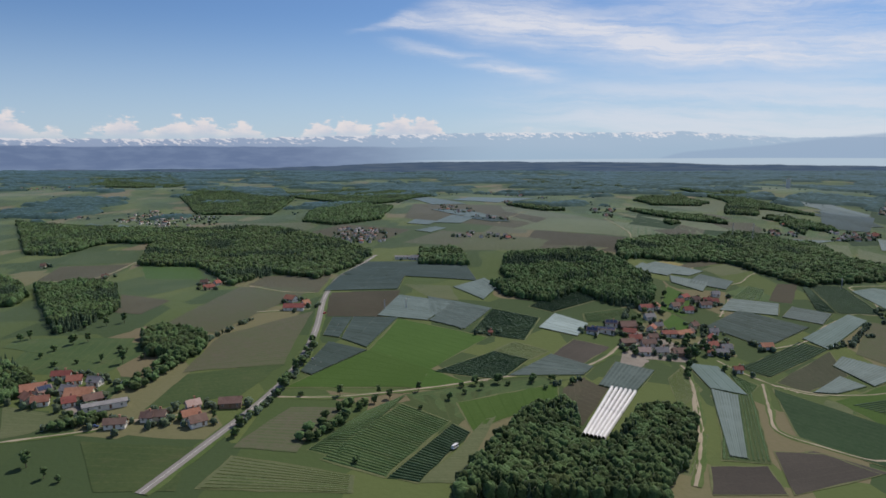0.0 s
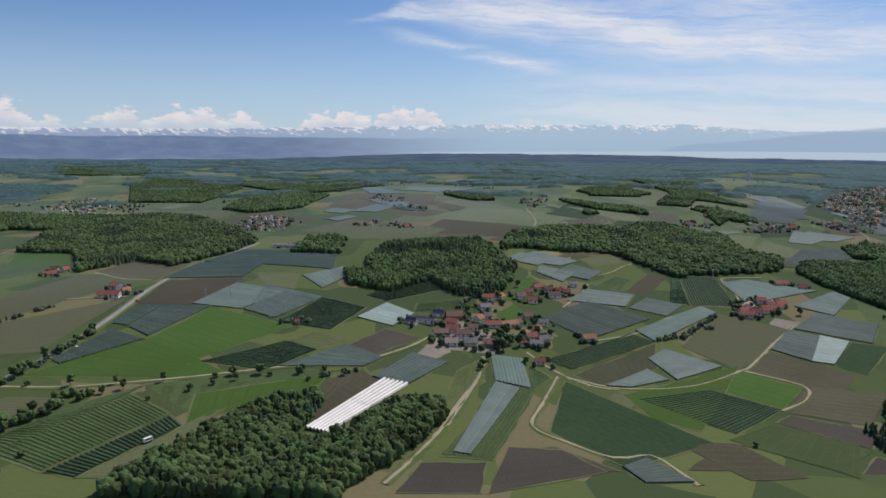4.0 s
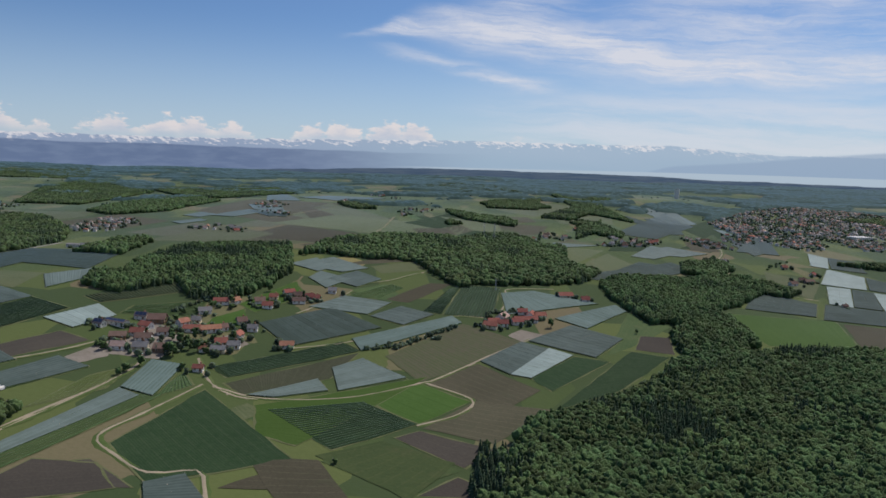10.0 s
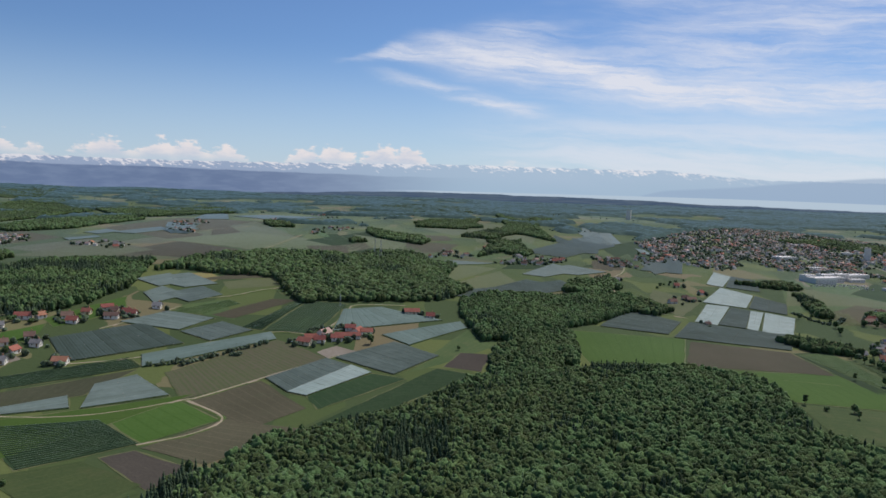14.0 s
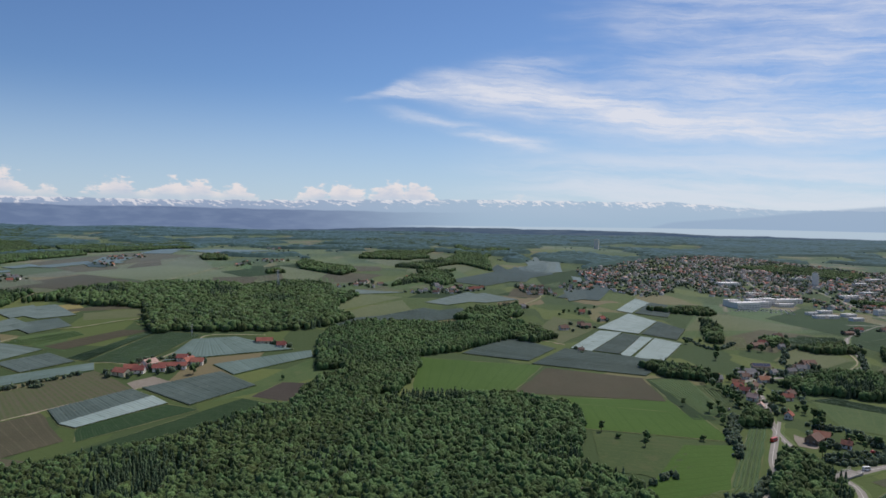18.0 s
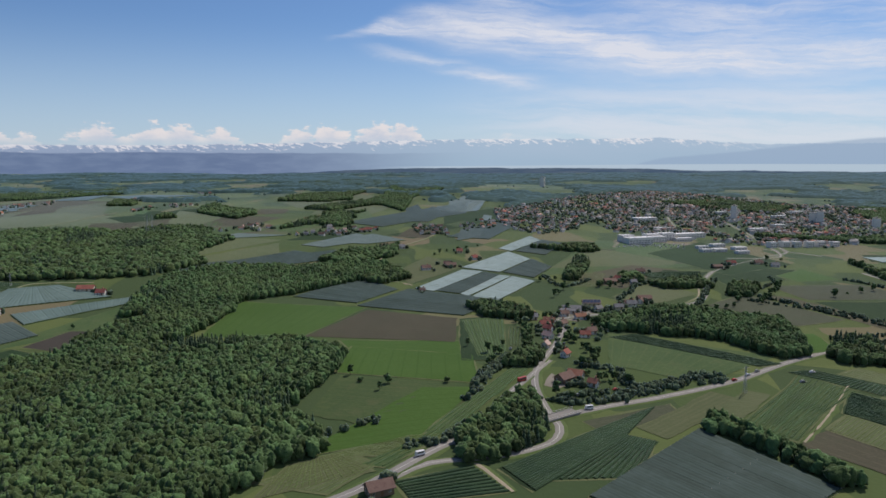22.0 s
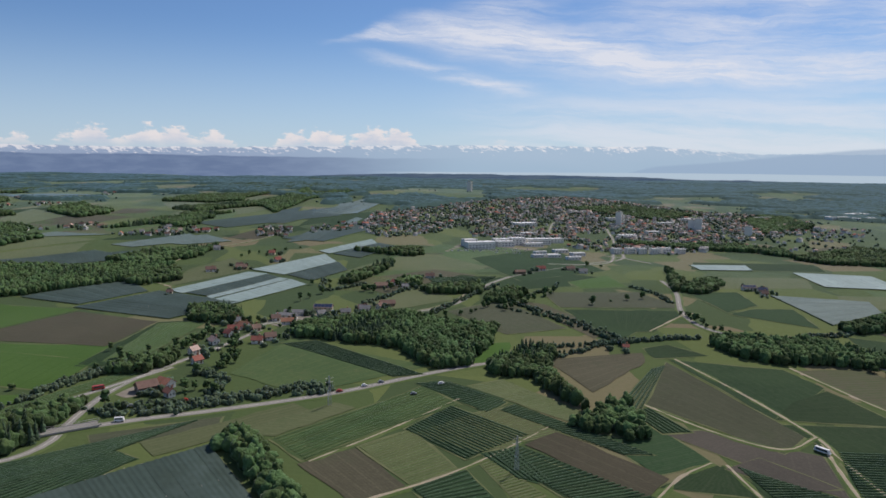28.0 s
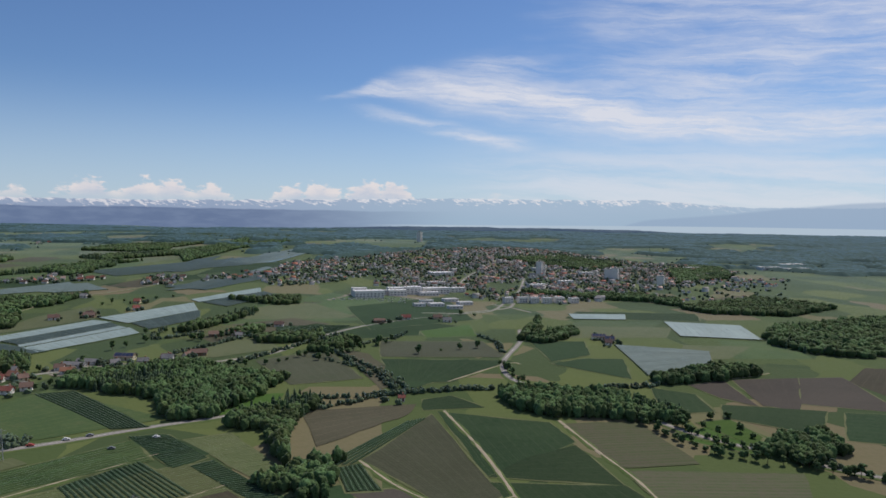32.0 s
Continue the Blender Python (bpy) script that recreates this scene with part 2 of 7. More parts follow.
def material(name, a, b, rough=0.9, big=0.02, fine=0.6, bump=0.3, rows=None, per_object=0.0, per_island=0.0, third=None, metal=0.0, relief=None, tram=None, spec=0.06, sheen=0.0, haze_tint=(0.80, 0.86, 0.80)):
    """Two colours mixed by noise at two scales. rows: (spacing, colour, amount) along the surface's own direction."""
    mat = bpy.data.materials.new(name)
    mat.use_nodes = True
    mat.node_tree.nodes.clear()
    q = Graph(mat.node_tree)
    where = q.node("NewGeometry").outputs["Position"]
    n1 = q.noise(where, big, 4.0)
    n2 = q.noise(where, fine, 3.0)
    f = q.step(q.m("ADD", q.m("MULTIPLY", n1, 0.6), q.m("MULTIPLY", n2, 0.4)), 0.34, 0.66)
    c = q.mix(f, a, b)
    if third:
        c = q.mix(q.m("MULTIPLY", q.step(q.noise(where, big * 2.7, 5.0, 0.65), 0.53, 0.7), 0.7), c, third)
    if rows:
        uv = q.node("UVMap").outputs[0]
        s = q.node("SeparateXYZ")
        q.put(s.inputs[0], uv)
        v = q.m("ADD", s.outputs[1], q.m("MULTIPLY", n2, 0.5))
        wave = q.m("ADD", q.m("MULTIPLY", q.m("SINE", q.m("MULTIPLY", v, 6.2832 / rows[0])), 0.5), 0.5)
        c = q.mix(q.m("MULTIPLY", wave, q.m("MULTIPLY", rows[2], q.step(q.noise(where, fine * 0.4), 0.25, 0.6))), c, rows[1])
    if tram:
        # wheel tracks and headland bands across the field
        fr = q.m("FRACT", q.m("ADD", q.m("DIVIDE", s.outputs[1], tram[0]), q.m("MULTIPLY", q.noise(where, 0.03, 2.0), 0.12)))
        track = q.m("MULTIPLY", q.step(q.m("ABSOLUTE", q.m("SUBTRACT", fr, 0.5)), 0.09, 0.03), q.step(n2, 0.3, 0.55))
        c = q.mix(q.m("MULTIPLY", track, tram[2]), c, tram[1])
    if per_object:
        r = q.node("ObjectInfo").outputs["Random"]
        hsv = q.node("HueSaturation")
        q.put(hsv.inputs["Value"], q.m("ADD", 1.0 - per_object, q.m("MULTIPLY", r, 2 * per_object)))
        q.put(hsv.inputs["Hue"], q.m("ADD", 0.5 - 0.06 * per_object, q.m("MULTIPLY", r, 0.12 * per_object)))
        q.put(hsv.inputs["Color"], c)
        c = hsv.outputs[0]
    if per_island:
        r = q.node("NewGeometry").outputs["Random Per Island"]
        hsv = q.node("HueSaturation")
        q.put(hsv.inputs["Value"], q.m("ADD", 1.0 - per_island, q.m("MULTIPLY", r, 2 * per_island)))
        q.put(hsv.inputs["Hue"], q.m("ADD", 0.5 - 0.02 * per_island, q.m("MULTIPLY", r, 0.06 * per_island)))
        q.put(hsv.inputs["Color"], c)
        c = hsv.outputs[0]
    p = q.node("BsdfPrincipled")
    q.put(p.inputs["Base Color"], c)
    p.inputs["Roughness"].default_value = rough
    p.inputs["Metallic"].default_value = metal
    p.inputs["Specular IOR Level"].default_value = spec
    # tinted sheen used as a substitute for aerial haze
    p.inputs["Sheen Weight"].default_value = sheen
    p.inputs["Sheen Roughness"].default_value = 0.17
    p.inputs["Sheen Tint"].default_value = (*haze_tint, 1.0)
    if bump:
        bn = q.node("Bump")
        bn.inputs["Strength"].default_value = bump
        bn.inputs["Distance"].default_value = relief or 0.5
        q.put(bn.inputs["Height"], n2)
        q.put(p.inputs["Normal"], bn.outputs[0])
    o = q.node("OutputMaterial")
    q.put(o.inputs["Surface"], p.outputs[0])
    return mat


def countryside():
    """Open land: a patchwork of meadows and tilled strips seen from afar."""
    mat = bpy.data.materials.new("open_land")
    mat.use_nodes = True
    mat.node_tree.nodes.clear()
    q = Graph(mat.node_tree)
    where = q.node("NewGeometry").outputs["Position"]
    warp = q.node("VectorMath", op="MULTIPLY_ADD")
    q.put(warp.inputs[0], where)
    warp.inputs[1].default_value = (0.017, 0.0105, 0.0)
    nz = q.node("TexNoise")
    q.put(nz.inputs["Vector"], where)
    nz.inputs["Scale"].default_value = 0.004
    q.put(warp.inputs[2], nz.outputs["Color"])
    vor = q.node("TexVoronoi")
    vor.distance = "CHEBYCHEV"
    q.put(vor.inputs["Vector"], warp.outputs[0])
    vor.inputs["Scale"].default_value = 1.0
    s = q.node("SeparateColor")
    q.put(s.inputs[0], vor.outputs["Color"])
    n1 = q.noise(where, 0.02, 4.0)
    n2 = q.noise(where, 0.35, 4.0)
    green = q.mix(s.outputs[1], (0.045, 0.080, 0.033), (0.110, 0.140, 0.052))
    green = q.mix(q.m("MULTIPLY", n1, 0.45), green, (0.115, 0.130, 0.058))
    tilled = q.mix(s.outputs[2], (0.165, 0.135, 0.090), (0.150, 0.145, 0.082))
    green = q.mix(q.m("MULTIPLY", q.step(s.outputs[2], 0.62, 0.64), 0.8), green, (0.042, 0.068, 0.036))
    c = q.mix(q.step(s.outputs[0], 0.82, 0.84), green, tilled)
    c = q.mix(q.m("MULTIPLY", n2, 0.35), c, (0.05, 0.08, 0.02))
    p = q.node("BsdfPrincipled")
    q.put(p.inputs["Base Color"], c)
    p.inputs["Roughness"].default_value = 0.95
    p.inputs["Specular IOR Level"].default_value = 0.05
    # sheen lightens the far land in place of haze
    p.inputs["Sheen Weight"].default_value = 0.4
    p.inputs["Sheen Roughness"].default_value = 0.17
    p.inputs["Sheen Tint"].default_value = (0.80, 0.88, 0.78, 1.0)
    bn = q.node("Bump")
    bn.inputs["Strength"].default_value = 0.4
    bn.inputs["Distance"].default_value = 0.6
    q.put(bn.inputs["Height"], n2)
    q.put(p.inputs["Normal"], bn.outputs[0])
    o = q.node("OutputMaterial")
    q.put(o.inputs["Surface"], p.outputs[0])
    return mat


M_LAND = countryside()
M_MEADOW = material("meadow_grass", (0.044, 0.078, 0.032), (0.067, 0.100, 0.041), big=0.025, fine=0.5, third=(0.080, 0.098, 0.047), per_object=0.2, rows=(3.5, (0.061, 0.090, 0.034), 0.35), tram=(7.0, (0.092, 0.115, 0.050), 0.4), sheen=HAZE_SHEEN)
M_LUSH = material("lush_grass", (0.044, 0.090, 0.020), (0.056, 0.106, 0.027), big=0.02, fine=0.5, rows=(6.0, (0.046, 0.092, 0.021), 0.4), per_object=0.1, tram=(9.0, (0.033, 0.077, 0.015), 0.55), sheen=HAZE_SHEEN)
M_HAY = material("mown_grass", (0.076, 0.099, 0.047), (0.099, 0.115, 0.060), big=0.02, fine=0.5, third=(0.063, 0.089, 0.040), rows=(3.0, (0.108, 0.121, 0.067), 0.5), per_object=0.15, tram=(8.0, (0.119, 0.134, 0.075), 0.45), sheen=HAZE_SHEEN)
M_STRAW = material("ripe_cereal", (0.19, 0.175, 0.075), (0.24, 0.21, 0.095), big=0.03, fine=0.6, rows=(5.0, (0.2, 0.19, 0.07), 0.4), per_object=0.1, tram=(9.0, (0.16, 0.15, 0.06), 0.6), sheen=HAZE_SHEEN)
M_STUB = material("sparse_crop", (0.094, 0.088, 0.063), (0.085, 0.096, 0.054), big=0.03, fine=0.6, rows=(3.6, (0.061, 0.088, 0.037), 0.7), per_object=0.1, tram=(10.0, (0.108, 0.106, 0.078), 0.4), sheen=HAZE_SHEEN)
M_PLOUGH = material("tilled_soil", (0.060, 0.058, 0.040), (0.081, 0.076, 0.053), big=0.02, fine=0.7, rows=(1.6, (0.052, 0.053, 0.034), 0.5), third=(0.066, 0.071, 0.045), per_object=0.22, tram=(7.0, (0.108, 0.103, 0.070), 0.4), sheen=0.3)
M_DARK = material("dark_soil", (0.050, 0.047, 0.041), (0.070, 0.063, 0.054), big=0.02, fine=0.7, rows=(1.6, (0.056, 0.052, 0.045), 0.5), per_object=0.15, tram=(8.0, (0.077, 0.070, 0.059), 0.3), sheen=0.2)
M_CROP = material("low_crop", (0.017, 0.039, 0.017), (0.026, 0.052, 0.023), big=0.02, fine=0.6, rows=(1.6, (0.040, 0.060, 0.034), 0.5), per_object=0.18, tram=(7.0, (0.045, 0.064, 0.036), 0.4), sheen=0.15)
M_OLIVE = material("thin_crop_rows", (0.059, 0.065, 0.042), (0.074, 0.081, 0.054), big=0.02, fine=0.6, rows=(1.7, (0.040, 0.055, 0.030), 0.6), third=(0.060, 0.073, 0.042), per_object=0.15, tram=(8.0, (0.086, 0.092, 0.064), 0.4), sheen=HAZE_SHEEN)
M_ROAD = material("asphalt", (0.19, 0.185, 0.175), (0.235, 0.225, 0.21), big=0.08, fine=1.5, bump=0.1, third=(0.22, 0.21, 0.2))
M_LANE = material("gravel_lane", (0.25, 0.22, 0.165), (0.33, 0.285, 0.215), big=0.06, fine=1.0, bump=0.3, third=(0.22, 0.22, 0.12))
M_VERGE = material("verge_grass", (0.057, 0.096, 0.029), (0.091, 0.122, 0.048), big=0.05, fine=0.8, sheen=HAZE_SHEEN)
M_MARGIN = material("dry_margin_grass", (0.094, 0.112, 0.052), (0.124, 0.136, 0.070), big=0.1, fine=0.8, third=(0.080, 0.106, 0.045), sheen=HAZE_SHEEN)
M_LINE = material("road_paint", (0.5, 0.5, 0.48), (0.42, 0.42, 0.4), big=0.2, fine=2.0, bump=0.0)
M_YARD = material("yard_paving", (0.180, 0.164, 0.139), (0.238, 0.217, 0.189), big=0.08, fine=1.0, bump=0.1, third=(0.139, 0.131, 0.107))
M_LEAF = material("broadleaf", (0.047, 0.081, 0.034), (0.071, 0.109, 0.043), big=0.018, fine=0.9, bump=0.9, relief=1.0, per_island=0.45, third=(0.085, 0.115, 0.043), per_object=0.12, sheen=0.2)
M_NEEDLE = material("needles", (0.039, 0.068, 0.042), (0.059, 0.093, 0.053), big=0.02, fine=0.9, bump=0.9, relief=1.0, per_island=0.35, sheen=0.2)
# distance haze put into the colour: base and sheen turned blue
M_FARWOOD = material("hazed_distant_wood", (0.035, 0.072, 0.070), (0.051, 0.096, 0.090), big=0.01, fine=0.25, bump=0.5, relief=1.0, sheen=0.38, haze_tint=(0.50, 0.74, 1.0))
# leaf colour lightened, with blue sheen, to imitate haze and softer shade
M_GARDEN = material("hazed_garden_leaf", (0.062, 0.092, 0.058), (0.086, 0.114, 0.068), big=0.03, fine=0.9, bump=0.7, relief=1.0, per_island=0.4, third=(0.092, 0.108, 0.056), sheen=0.6, haze_tint=(0.50, 0.74, 1.0))
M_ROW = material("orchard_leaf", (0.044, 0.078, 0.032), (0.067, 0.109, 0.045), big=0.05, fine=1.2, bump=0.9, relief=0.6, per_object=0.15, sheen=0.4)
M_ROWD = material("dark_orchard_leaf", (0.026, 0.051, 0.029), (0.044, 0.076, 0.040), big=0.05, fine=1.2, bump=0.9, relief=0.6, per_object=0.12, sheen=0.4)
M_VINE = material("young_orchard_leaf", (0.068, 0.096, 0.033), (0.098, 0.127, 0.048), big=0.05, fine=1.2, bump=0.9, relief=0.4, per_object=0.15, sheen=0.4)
# blue sheen tint on the nets imitates haze; base colours are their own
M_NET = material("grey_hail_net", (0.070, 0.102, 0.096), (0.091, 0.125, 0.119), rough=0.75, big=0.02, fine=0.25, bump=0.1, rows=(2.167, (0.044, 0.065, 0.057), 0.7), per_object=0.1, third=(0.062, 0.091, 0.081), sheen=HAZE_SHEEN, haze_tint=(0.50, 0.74, 1.0))
M_NETP = material("pale_hail_net", (0.114, 0.157, 0.149), (0.137, 0.185, 0.175), rough=0.7, big=0.02, fine=0.25, bump=0.1, rows=(2.167, (0.075, 0.108, 0.095), 0.7), per_object=0.08, third=(0.102, 0.143, 0.130), sheen=HAZE_SHEEN, haze_tint=(0.50, 0.74, 1.0))
M_NETW = material("white_hail_net", (0.216, 0.290, 0.281), (0.260, 0.335, 0.326), rough=0.65, big=0.02, fine=0.25, bump=0.1, rows=(2.167, (0.154, 0.210, 0.199), 0.7), per_object=0.06, sheen=HAZE_SHEEN, haze_tint=(0.50, 0.74, 1.0))
M_NETM = material("mid_grey_hail_net", (0.044, 0.068, 0.060), (0.060, 0.087, 0.080), rough=0.8, big=0.02, fine=0.25, bump=0.1, rows=(2.167, (0.030, 0.048, 0.040), 0.7), per_object=0.12, third=(0.040, 0.061, 0.051), sheen=HAZE_SHEEN, haze_tint=(0.50, 0.74, 1.0))
M_NETG = material("greenish_hail_net", (0.105, 0.158, 0.148), (0.128, 0.185, 0.175), rough=0.75, big=0.02, fine=0.25, bump=0.1, rows=(2.167, (0.074, 0.114, 0.099), 0.7), per_object=0.06, sheen=HAZE_SHEEN, haze_tint=(0.50, 0.74, 1.0))
M_FOIL = material("tunnel_foil", (0.58, 0.58, 0.57), (0.70, 0.70, 0.68), rough=0.45, big=0.1, fine=0.6, bump=0.1, third=(0.62, 0.62, 0.58), spec=0.5)
M_POST = material("grey_post", (0.30, 0.27, 0.23), (0.38, 0.35, 0.30), big=0.5, fine=3.0, bump=0.0)
M_WALLS = [material("white_render", (0.66, 0.64, 0.60), (0.74, 0.72, 0.68), big=0.2, fine=1.2, bump=0.05, third=(0.56, 0.54, 0.50)),
           material("cream_render", (0.62, 0.54, 0.38), (0.68, 0.60, 0.44), big=0.2, fine=1.2, bump=0.05),
           material("weathered_boards", (0.17, 0.12, 0.085), (0.25, 0.185, 0.13), big=0.3, fine=1.5, bump=0.2)]
ROOF_COLOURS = {"o": ((0.30, 0.142, 0.095), (0.37, 0.19, 0.132)), "r": ((0.26, 0.095, 0.077), (0.32, 0.132, 0.104)),
                "b": ((0.165, 0.108, 0.090), (0.215, 0.145, 0.120)), "g": ((0.20, 0.20, 0.205), (0.28, 0.275, 0.27)),
                "s": ((0.20, 0.15, 0.13), (0.25, 0.2, 0.18)), "p": ((0.40, 0.28, 0.24), (0.47, 0.35, 0.31))}
ROOF_WORDS = {"o": "orange clay tile", "r": "red tile", "b": "brown weathered tile", "g": "grey slate", "s": "solar-panelled", "p": "pale pink tile"}
M_ROOF = {k: material("roof_" + ROOF_WORDS[k].replace(" ", "_").replace("-", "_"), *v, rough=0.8, big=0.25, fine=1.8, bump=0.5, relief=0.15, third=tuple(c * 0.7 for c in v[0]), per_object=0.12) for k, v in ROOF_COLOURS.items()}
M_SOLAR = material("solar_cell", (0.03, 0.045, 0.09), (0.045, 0.06, 0.11), rough=0.2, big=0.3, fine=2.0, bump=0.0, spec=0.6)
M_GLASS = material("window_glass", (0.04, 0.05, 0.06), (0.06, 0.07, 0.08), rough=0.08, big=0.3, fine=2.0, bump=0.0, spec=0.8)
M_FRAME = material("window_frame", (0.6, 0.58, 0.54), (0.5, 0.48, 0.44), big=0.5, fine=3.0, bump=0.0)
M_DOOR = material("door_wood", (0.16, 0.09, 0.05), (0.22, 0.13, 0.08), big=0.5, fine=3.0, bump=0.1)
M_CHIM = material("chimney_brick", (0.30, 0.16, 0.11), (0.36, 0.2, 0.15), big=0.5, fine=3.0, bump=0.2)
M_BARK = material("bark", (0.10, 0.075, 0.055), (0.15, 0.12, 0.09), big=0.6, fine=4.0, bump=0.4)
M_CONC = material("concrete", (0.28, 0.275, 0.26), (0.35, 0.34, 0.32), big=0.2, fine=1.5, bump=0.1)
M_METAL = material("sheet_metal", (0.55, 0.56, 0.57), (0.62, 0.63, 0.64), rough=0.5, big=0.1, fine=0.8, bump=0.05, third=(0.48, 0.49, 0.5))
M_STEEL = material("galvanised_steel", (0.42, 0.43, 0.44), (0.5, 0.5, 0.5), rough=0.5, big=0.5, fine=3.0, bump=0.0, metal=0.6)
M_TYRE = material("rubber", (0.02, 0.02, 0.02), (0.03, 0.03, 0.03), big=1.0, fine=5.0, bump=0.0)
CAR_PAINT = [material("car_paint_" + n, c, tuple(v * 0.9 for v in c), rough=0.3, big=1.0, fine=5.0, bump=0.0, spec=0.6)
             for n, c in (("white", (0.75, 0.75, 0.75)), ("grey", (0.2, 0.21, 0.22)), ("red", (0.45, 0.04, 0.03)), ("black", (0.03, 0.03, 0.035)), ("blue", (0.05, 0.09, 0.22)))]

# ---- the lie of the land ----
HILL_X = [-500, -200, 100, 400, 700, 1000, 1300, 1600, 1900]
HILL_Y = [230, 450, 700, 1000, 1400, 1950]
HILLS = [[-2, 0, 2, -5, -1, -10, -7, -5, -4],
         [4, 18, -4, -22, 13, -2, -8, -5, -1],
         [-3, 7, 9, 5, -9, -4, 5, 3, -2],
         [0, -3, 6, 11, -5, 5, -6, 3, -6],
         [12, 12, 15, 10, 9, 3, -14, 3, 9],
         [-2, 4, 8, 9, 12, 15, 19, 2, -1]]


def ramp(a, b, v):
    u = np.clip((v - a) / (b - a), 0, 1)
    return u * u * (3 - 2 * u)


def land(x, y):
    """Height of the ground at x, y (numbers or arrays)."""
    x, y = np.asarray(x, float), np.asarray(y, float)
    z = -6 + 16 * ramp(1500, 2200, y) + 4 * ramp(2200, 3000, y)
    for yc, row in zip(HILL_Y, HILLS):
        sy = 200 * (0.5 + yc / 1000)
        for xc, w in zip(HILL_X, row):
            z = z + w * np.exp(-((x - xc) / 230) ** 2 / 2 - ((y - yc) / sy) ** 2 / 2)
    roll = 6 * np.sin(x / 310 + y / 420) + 5 * np.sin(x / 170 - y / 210 + 1.0) + 3 * np.sin(y / 110 + x / 400)
    z = z + ramp(1700, 2600, y) * (1 - 0.7 * ramp(3200, 4700, y)) * roll
    ridge = 5 + 3 * np.sin(x / 260) + 2 * np.sin(x / 118 + 2)
    z = z + ramp(2700, 4750, y) * ridge
    return z


def at(x, y):
    return float(land(x, y))


# ---- mesh helpers ----
def mesh_from(name, verts, faces, mat, uvs=None, smooth=False):
    me = bpy.data.meshes.new(name)
    verts = np.asarray(verts, np.float32)
    faces = np.asarray(faces, np.int32)
    me.vertices.add(len(verts))
    me.vertices.foreach_set("co", verts.ravel())
    k = faces.shape[1]
    me.loops.add(faces.size)
    me.loops.foreach_set("vertex_index", faces.ravel())
    me.polygons.add(len(faces))
    me.polygons.foreach_set("loop_start", np.arange(0, faces.size, k, dtype=np.int32))
    if uvs is not None:
        layer = me.uv_layers.new(name="UVMap")
        layer.data.foreach_set("uv", np.asarray(uvs, np.float32)[faces.ravel()].ravel())
    me.materials.append(mat)
    me.update(calc_edges=True)
    me.validate()
    if smooth:
        me.polygons.foreach_set("use_smooth", [True] * len(faces))
    return me


def bm_mesh(name, bm, *mats):
    me = bpy.data.meshes.new(name)
    bm.to_mesh(me)
    bm.free()
    for m in mats:
        me.materials.append(m)
    return me


def child(name, me, parent, label=""):
    ob = new(name, me)
    ob.parent = parent
    return tagged(ob, label)


def box(bm, x0, y0, z0, x1, y1, z1, index=0):
    v = [bm.verts.new(p) for p in ((x0, y0, z0), (x1, y0, z0), (x1, y1, z0), (x0, y1, z0), (x0, y0, z1), (x1, y0, z1), (x1, y1, z1), (x0, y1, z1))]
    for f in ((3, 2, 1, 0), (4, 5, 6, 7), (0, 1, 5, 4), (1, 2, 6, 5), (2, 3, 7, 6), (3, 0, 4, 7)):
        bm.faces.new([v[i] for i in f]).material_index = index


def grid_faces(n, m):
    i = np.arange((n - 1) * (m - 1))
    a = (i // (m - 1)) * m + i % (m - 1)
    return np.stack([a, a + m, a + m + 1, a + 1], 1)


# ---- ground ----
gx = np.concatenate([np.linspace(-4200, -900, 60), np.linspace(-885, 2400, 220), np.linspace(2440, 5600, 60)])
gy = np.concatenate([np.linspace(-400, 150, 12), np.linspace(165, 1700, 128), np.linspace(1725, 5300, 110)])
GX, GY = np.meshgrid(gx, gy, indexing="ij")
ground = new("ground", mesh_from("ground", np.stack([GX.ravel(), GY.ravel(), land(GX, GY).ravel()], 1), grid_faces(len(gx), len(gy))[:, ::-1], M_LAND, smooth=True))
tagged(ground, "rolling green farmland with meadows and tilled strips", "ground", kind="structure")

# ---- fields ----
count_fields = [0]
rng = np.random.default_rng(5)


def patch(a, b, c, d, u, v):
    """Point of the four-cornered field at u along a-b and v across."""
    a, b, c, d = (np.array(p, float) for p in (a, b, c, d))
    u, v = np.asarray(u)[..., None], np.asarray(v)[..., None]
    return a * (1 - u) * (1 - v) + b * u * (1 - v) + c * u * v + d * (1 - u) * v


def sheet(name, corners, mat, lift):
    a, b, c, d = (np.array(p, float) for p in corners)
    lu, lv = (np.linalg.norm(b - a) + np.linalg.norm(c - d)) / 2, (np.linalg.norm(d - a) + np.linalg.norm(c - b)) / 2
    n, m = max(3, int(lu / 12) + 2), max(3, int(lv / 12) + 2)
    U, V = np.meshgrid(np.linspace(0, 1, n), np.linspace(0, 1, m), indexing="ij")
    P = patch(a, b, c, d, U, V)
    edge = (U == 0) | (U == 1) | (V == 0) | (V == 1)
    P = P + rng.normal(0, 0.5, P.shape) * edge[..., None]
    Z = land(P[..., 0], P[..., 1]) + lift
    co = np.stack([P[..., 0].ravel(), P[..., 1].ravel(), Z.ravel()], 1)
    f = grid_faces(n, m)
    e1, e2 = co[f[0, 1]] - co[f[0, 0]], co[f[0, 3]] - co[f[0, 0]]
    if np.cross(e1, e2)[2] < 0:
        f = f[:, ::-1]
    return mesh_from(name, co, f, mat, np.stack([U.ravel() * lu, V.ravel() * lv], 1), smooth=True), lu, lv


